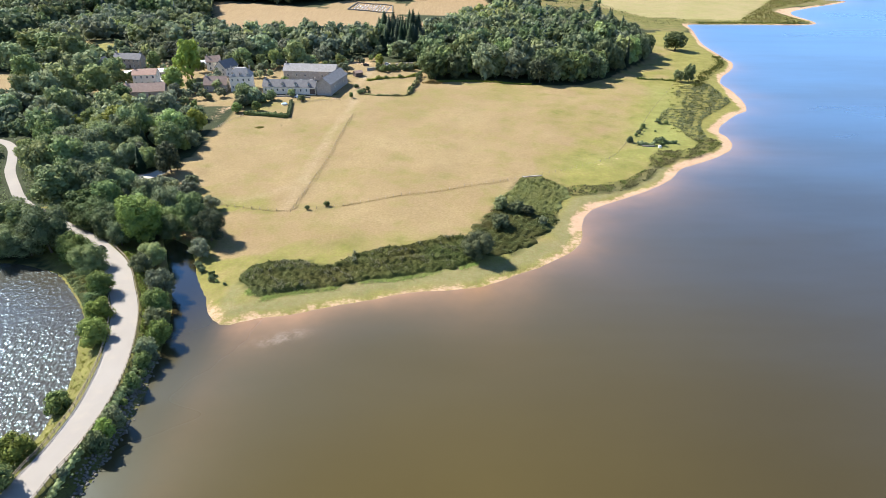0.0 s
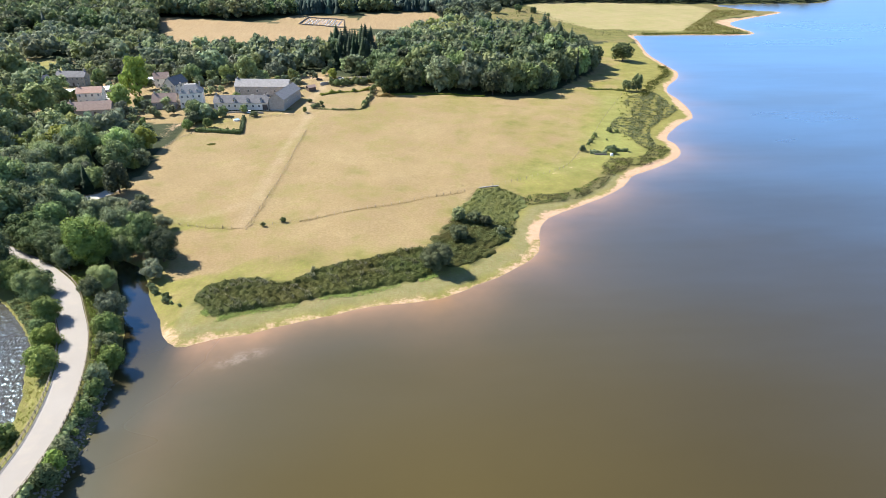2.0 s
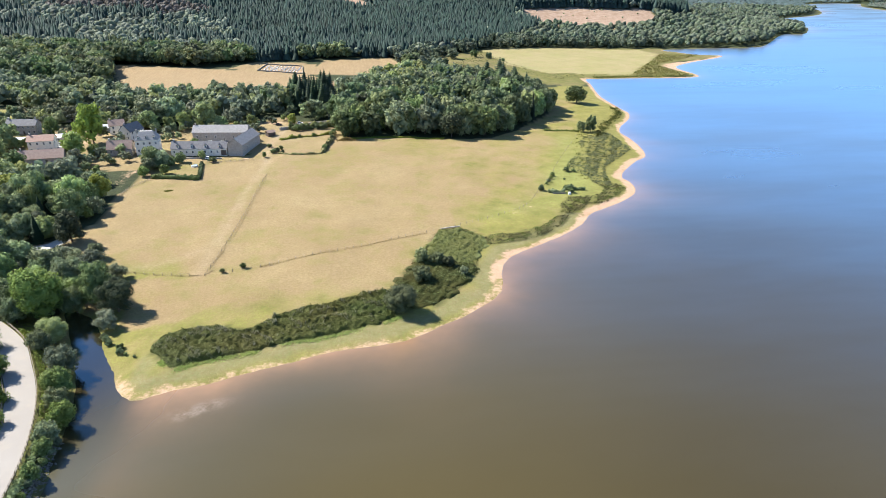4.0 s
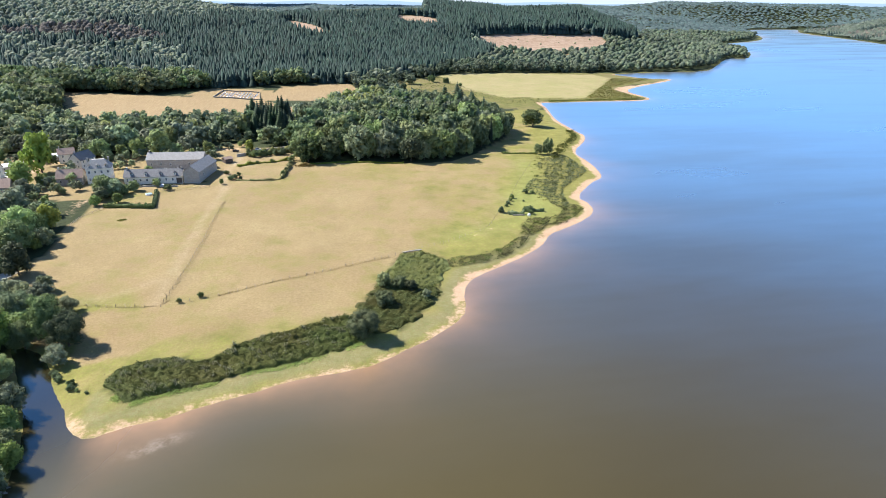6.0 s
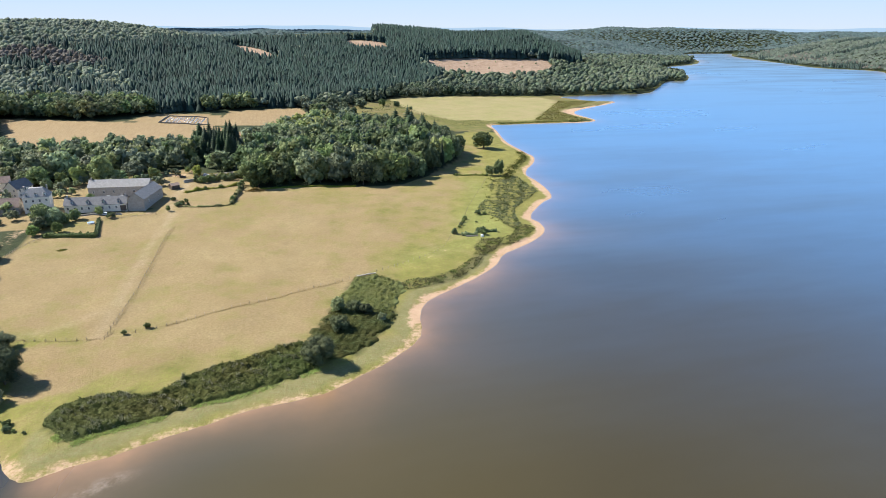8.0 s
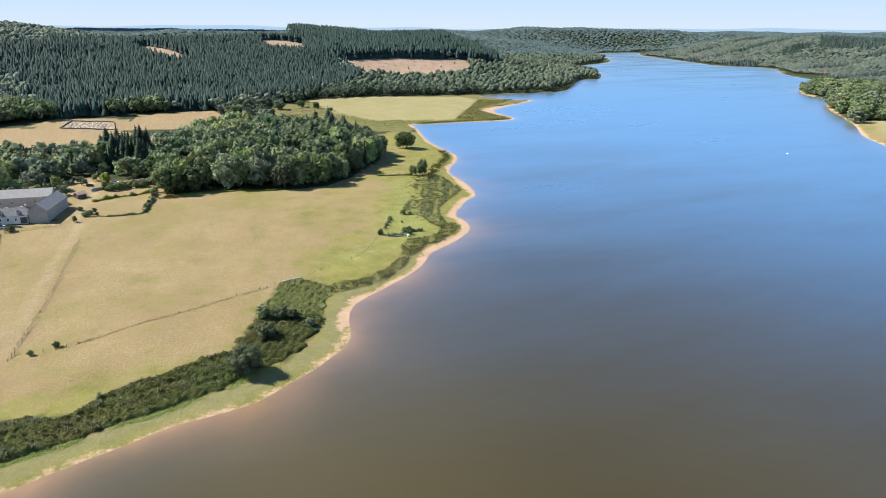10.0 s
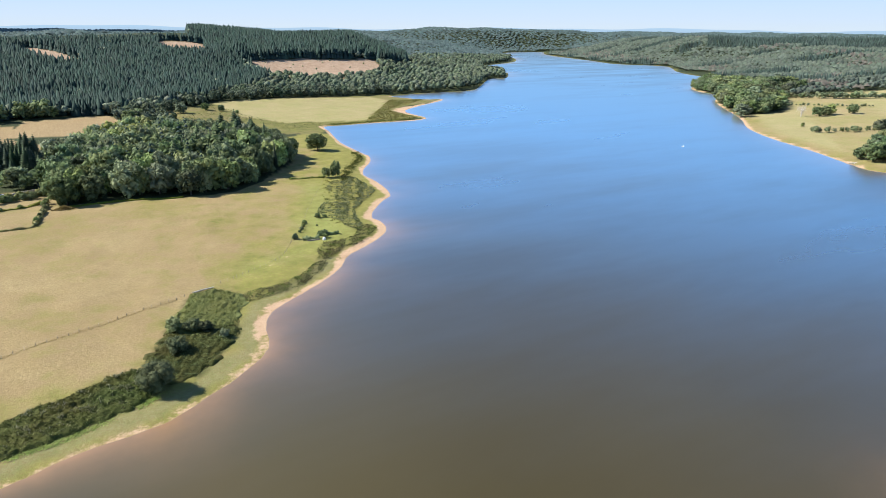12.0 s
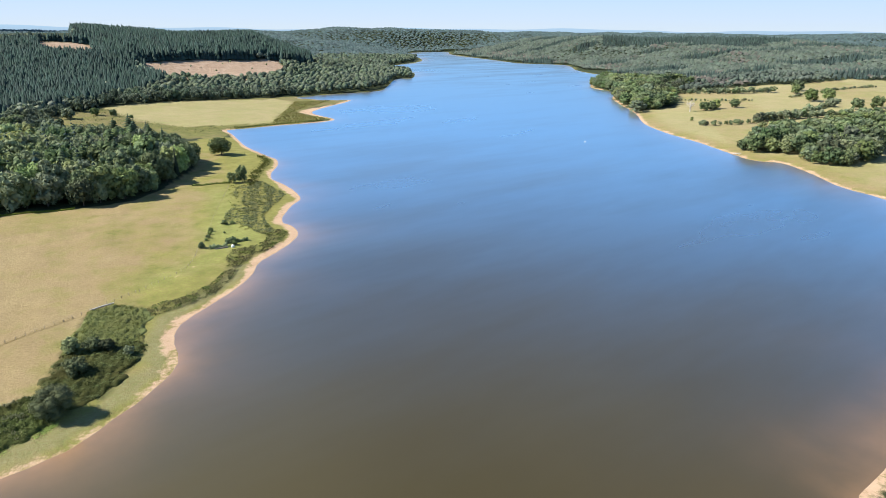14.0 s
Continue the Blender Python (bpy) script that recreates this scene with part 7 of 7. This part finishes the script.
house("village_house", "white gabled house with a slate roof", -139, 414, 66, 12, 8.5, 5.4, 9.4, M_WHITE, M_SLATE_DARK, 2, 3, chimneys=1)
house("village_house", "small pale house with a brown tile roof", -152, 428, 20, 9, 8, 5.6, 8.6, M_WHITE, M_TILE, 2, 2, chimneys=1)
house("shed", "open shed with a pale sheet roof", -178, 412, 25, 13, 8, 3.0, 4.2, M_STONE, M_SHEET, 1, 2, chimneys=0, side_cols=0, category="shed")
house("shed", "low shed with a pale sheet roof", -196, 407, 5, 13, 6, 2.8, 3.6, M_WHITE, M_SHEET, 1, 2, chimneys=0, side_cols=0, category="shed")
house("shed", "small shed with a pale roof behind the village", -163, 432, 20, 8, 6, 3.0, 4.4, M_STONE, M_SHEET, 1, 1, chimneys=0, side_cols=0, category="shed")
house("shed", "grey shed at the edge of the village", -196, 466, 12, 12, 8, 4.0, 6.2, M_STONE, M_SHEET, 1, 2, chimneys=0, side_cols=0, category="shed")
house("shed", "small wooden shed beside the farm track", -54.5, 411, 35, 5, 4, 2.4, 3.4, M_DOOR, M_TILE, 1, 1, chimneys=0, side_cols=0, category="shed")
house("village_house", "pale house far among the eastern woods", 1490, 560, 20, 16, 10, 6, 9, M_WHITE, M_SLATE, 2, 4)
house("shed", "white shed on an eastern pasture", 935, 346, 20, 8, 5, 3, 4, M_WHITE, M_SHEET, 1, 1, chimneys=0, side_cols=0, category="shed")


# ---- walls, graves, ruin, car, boat, jetty ----
def stone_wall(line, wide, tall, label, mat=M_STONE):
    pts = curve_through(line, 3.0)
    t = np.gradient(pts, axis=0)
    t /= np.linalg.norm(t, axis=1)[:, None]
    n = np.stack([t[:, 1], -t[:, 0]], 1) * wide / 2
    z = height(pts[:, 0], pts[:, 1])
    bm = bmesh.new()
    rows = []
    for i in range(len(pts)):
        h = tall * random.uniform(0.93, 1.05)
        rows.append([bm.verts.new((pts[i, 0] + k * n[i, 0], pts[i, 1] + k * n[i, 1], q)) for k, q in ((-1, z[i] - 0.2), (-0.85, z[i] + h), (0.85, z[i] + h), (1, z[i] - 0.2))])
    for a, b in zip(rows, rows[1:]):
        for j in range(3):
            bm.faces.new((a[j], b[j], b[j + 1], a[j + 1]))
    bm.faces.new(rows[0][::-1])
    bm.faces.new(rows[-1])
    bmesh.ops.recalc_face_normals(bm, faces=bm.faces)
    tagged(part("stone_wall", bm, mat, None), label, "wall")


for a, b in (((-96, 678), (-50, 662)), ((-50, 662), (-53, 708)), ((-53, 708), (-91, 718)), ((-91, 718), (-96, 678))):
    stone_wall([a, ((a[0] + b[0]) / 2, (a[1] + b[1]) / 2), b], 0.6, 1.1, "dark stone wall round the graveyard", M_WALL_DARK)
stone_wall([(-50, 424), (-34, 436), (-16, 447)], 0.6, 1.8, "grey stone wall beside the farm lane")
stone_wall([(94, 285.9), (97, 285.5), (100, 285.6)], 0.7, 0.5, "low grey stone ruin on the shore meadow", M_ROCK)
stone_wall([(-104, 364), (-90, 363), (-76, 361.5)], 0.4, 0.9, "pale garden wall before the farmhouse")
stone_wall([(33, 245.6), (37.5, 247), (41.5, 247.6)], 0.6, 0.35, "low pale stone edge beside the rushes", M_STONE)


def grave(x, y, turn):
    top = tagged(new("grave"), "pale stone grave in the walled graveyard", "grave", "graves of the graveyard")
    top.matrix_basis = pose(x, y, float(height(np.array([x]), np.array([y]))[0]), 0, 0, turn)
    bm = bmesh.new()
    box(bm, -0.55, -1.1, -0.2, 0.55, 1.1, 0.35)
    part("slab", bm, M_GRAVE, top)
    bm = bmesh.new()
    box(bm, -0.5, 1.103, -0.2, 0.5, 1.3, 1.3)
    part("headstone", bm, M_GRAVE, top)
    return top


first = grave(-90, 684, -18)
for row in range(6):
    for k in range(11):
        if (row, k) != (0, 0) and random.random() < 0.86:
            gx, gy = -90 + k * 3.3 + row * 0.4, 684 + row * 4.6 - k * 1.0
            copy_thing(first, pose(gx, gy, float(height(np.array([gx]), np.array([gy]))[0]), 0, 0, -18 + random.uniform(-4, 4)))


def car(x, y, turn, mat, label, z=None):
    """A small hatchback, its length along its own x."""
    top = tagged(new("car"), label, "car")
    top.matrix_basis = pose(x, y, float(height(np.array([x]), np.array([y]))[0]) + 0.1 if z is None else z, 0, 0, turn)

    def hull(sections, m, name, parent):
        bm = bmesh.new()
        rows = []
        for px, half, z0, z1 in sections:
            rows.append([bm.verts.new((px, s * half * f, zz)) for s, f, zz in ((-1, 1, z0), (-1, 1, z0 * 0.4 + z1 * 0.6), (-1, 0.84, z1), (1, 0.84, z1), (1, 1, z0 * 0.4 + z1 * 0.6), (1, 1, z0))])
        for a, b in zip(rows, rows[1:]):
            for j in range(6):
                bm.faces.new((a[j], a[(j + 1) % 6], b[(j + 1) % 6], b[j]))
        bm.faces.new(rows[0][::-1])
        bm.faces.new(rows[-1])
        bmesh.ops.recalc_face_normals(bm, faces=bm.faces)
        return part(name, bm, m, parent)

    body = hull([(-2.0, 0.72, 0.35, 0.80), (-1.8, 0.84, 0.22, 0.95), (-0.9, 0.88, 0.2, 0.97), (0.7, 0.88, 0.2, 0.95), (1.6, 0.84, 0.22, 0.85), (2.0, 0.70, 0.35, 0.66)], mat, "body", top)
    hull([(-1.7, 0.70, 0.94, 0.98), (-1.35, 0.72, 0.94, 1.42), (0.1, 0.72, 0.94, 1.46), (0.95, 0.70, 0.92, 0.96)], M_GLASS, "cabin_glass", body)
    hull([(-1.38, 0.66, 1.40, 1.47), (-0.6, 0.70, 1.42, 1.50), (0.15, 0.66, 1.42, 1.48)], mat, "cabin_roof", body)
    wheel = bmesh.new()
    bmesh.ops.create_cone(wheel, cap_ends=True, segments=14, radius1=0.31, radius2=0.31, depth=0.2, matrix=Matrix.Rotation(radians(90), 4, "X"))
    me = bpy.data.meshes.new("wheel")
    wheel.to_mesh(me)
    wheel.free()
    me.materials.append(M_TYRE)
    for px in (-1.25, 1.25):
        for py in (-0.8, 0.8):
            part("wheel", me, None, top, m=pose(px, py, 0.31))


car(-110.6, 180.2, 155, M_CAR, "dark hatchback parked on the pale road", 3.09)
car(-172.6, 390, 80, M_CAR, "dark car parked in the village yard")
car(-175.6, 399.5, 75, M_HULL, "white car parked in the village yard")
car(-183, 418, 10, M_CAR, "dark car parked beside the shed")
car(-169.6, 381, 82, M_CAR, "dark car parked in the village yard")
car(-38, 443, 10, M_HULL, "white car parked on the farm lane")
car(-52, 438, 12, M_CAR, "dark car parked on the farm lane")


def boat(x, y, turn, size):
    top = tagged(new("rowing_boat"), "small white boat on the lake", "boat")
    top.matrix_basis = pose(x, y, 0, 0, 0, turn)
    bm = bmesh.new()
    rows = []
    for q in np.linspace(-1, 1, 7):
        half = 0.75 * (1 - max(0, q) ** 2.2) * size * 0.32 + 0.03
        rows.append([bm.verts.new((q * size / 2, s * half * f, zz)) for s, f, zz in ((-1, 0.5, -0.15), (-1, 1, 0.45 + 0.15 * max(0, q)), (-1, 0.88, 0.45 + 0.15 * max(0, q)), (0, 0, 0.02), (1, 0.88, 0.45 + 0.15 * max(0, q)), (1, 1, 0.45 + 0.15 * max(0, q)), (1, 0.5, -0.15))])
    for a, b in zip(rows, rows[1:]):
        for j in range(6):
            bm.faces.new((a[j], b[j], b[j + 1], a[j + 1]))
        bm.faces.new((a[6], b[6], b[0], a[0]))
    bm.faces.new(rows[0])
    bmesh.ops.recalc_face_normals(bm, faces=bm.faces)
    part("hull", bm, M_HULL, top)
    for q in (-0.2, 0.25):
        bm = bmesh.new()
        box(bm, q * size / 2 - 0.12, -0.5, 0.28, q * size / 2 + 0.12, 0.5, 0.32)
        part("thwart", bm, M_PLANK, top)


boat(483, 382, 30, 3.6)
boat(538, 259, 60, 4.5)
jetty = tagged(new("jetty"), "short pale plank jetty on the eastern shore", "jetty")
jetty.matrix_basis = pose(541, 261, 0.7, 0, 0, 160)
plank = bmesh.new()
box(plank, -0.14, -1.2, 0, 0.14, 1.2, 0.06)
plank_mesh = bpy.data.meshes.new("plank")
plank.to_mesh(plank_mesh)
plank.free()
plank_mesh.materials.append(M_PLANK)
for k in range(30):
    part("plank", plank_mesh, None, jetty, m=pose(k * 0.31 - 2, 0, 0))
for k in range(4):
    for s in (-1, 1):
        part("post", POST_FIELD, None, jetty, m=pose(k * 2.6 - 1.5, s * 1.1, -1.1))

pool = tagged(new("garden_pool"), "small round pool with a blue cover in the garden", "pool")
pool.matrix_basis = pose(-88, 348, float(height(np.array([-88.0]), np.array([348.0]))[0]))
bm = bmesh.new()
bmesh.ops.create_cone(bm, cap_ends=True, segments=24, radius1=1.7, radius2=1.65, depth=0.7, matrix=Matrix.Translation((0, 0, 0.3)))
part("wall", bm, M_HULL, pool)
bm = bmesh.new()
bmesh.ops.create_cone(bm, cap_ends=True, segments=24, radius1=1.55, radius2=1.5, depth=0.05, matrix=Matrix.Translation((0, 0, 0.68)))
part("cover", bm, M_BLUE, pool)


def water_tank(x, y, label="squat white tank standing in the farmyard", group="tanks in the farmyard", size=1.0):
    """A squat white tank with a lid."""
    top = tagged(new("water_tank"), label, "tank", group)
    top.matrix_basis = pose(x, y, float(height(np.array([x]), np.array([y]))[0])) @ Matrix.Scale(size, 4)
    bm = bmesh.new()
    for r1, r2, z0, z1 in ((1.25, 1.35, -0.2, 0.4), (1.35, 1.35, 0.4, 1.7), (1.35, 0.7, 1.7, 2.3)):
        bmesh.ops.create_cone(bm, cap_ends=True, segments=18, radius1=r1, radius2=r2, depth=z1 - z0, matrix=Matrix.Translation((0, 0, (z0 + z1) / 2)))
    part("tank", bm, M_HULL, top)
    bm = bmesh.new()
    bmesh.ops.create_cone(bm, cap_ends=True, segments=14, radius1=0.45, radius2=0.4, depth=0.15, matrix=Matrix.Translation((0, 0, 2.37)))
    part("lid", bm, M_PLANK, top, "grey lid")


water_tank(-88.0, 393.5)
water_tank(-81.0, 393.0)
water_tank(102.0, 284.6, "small white water tank on the shore meadow", "tanks on the shore meadow", 0.55)
car(-83, 361.2, 2, M_HULL, "white car parked before the farmhouse")
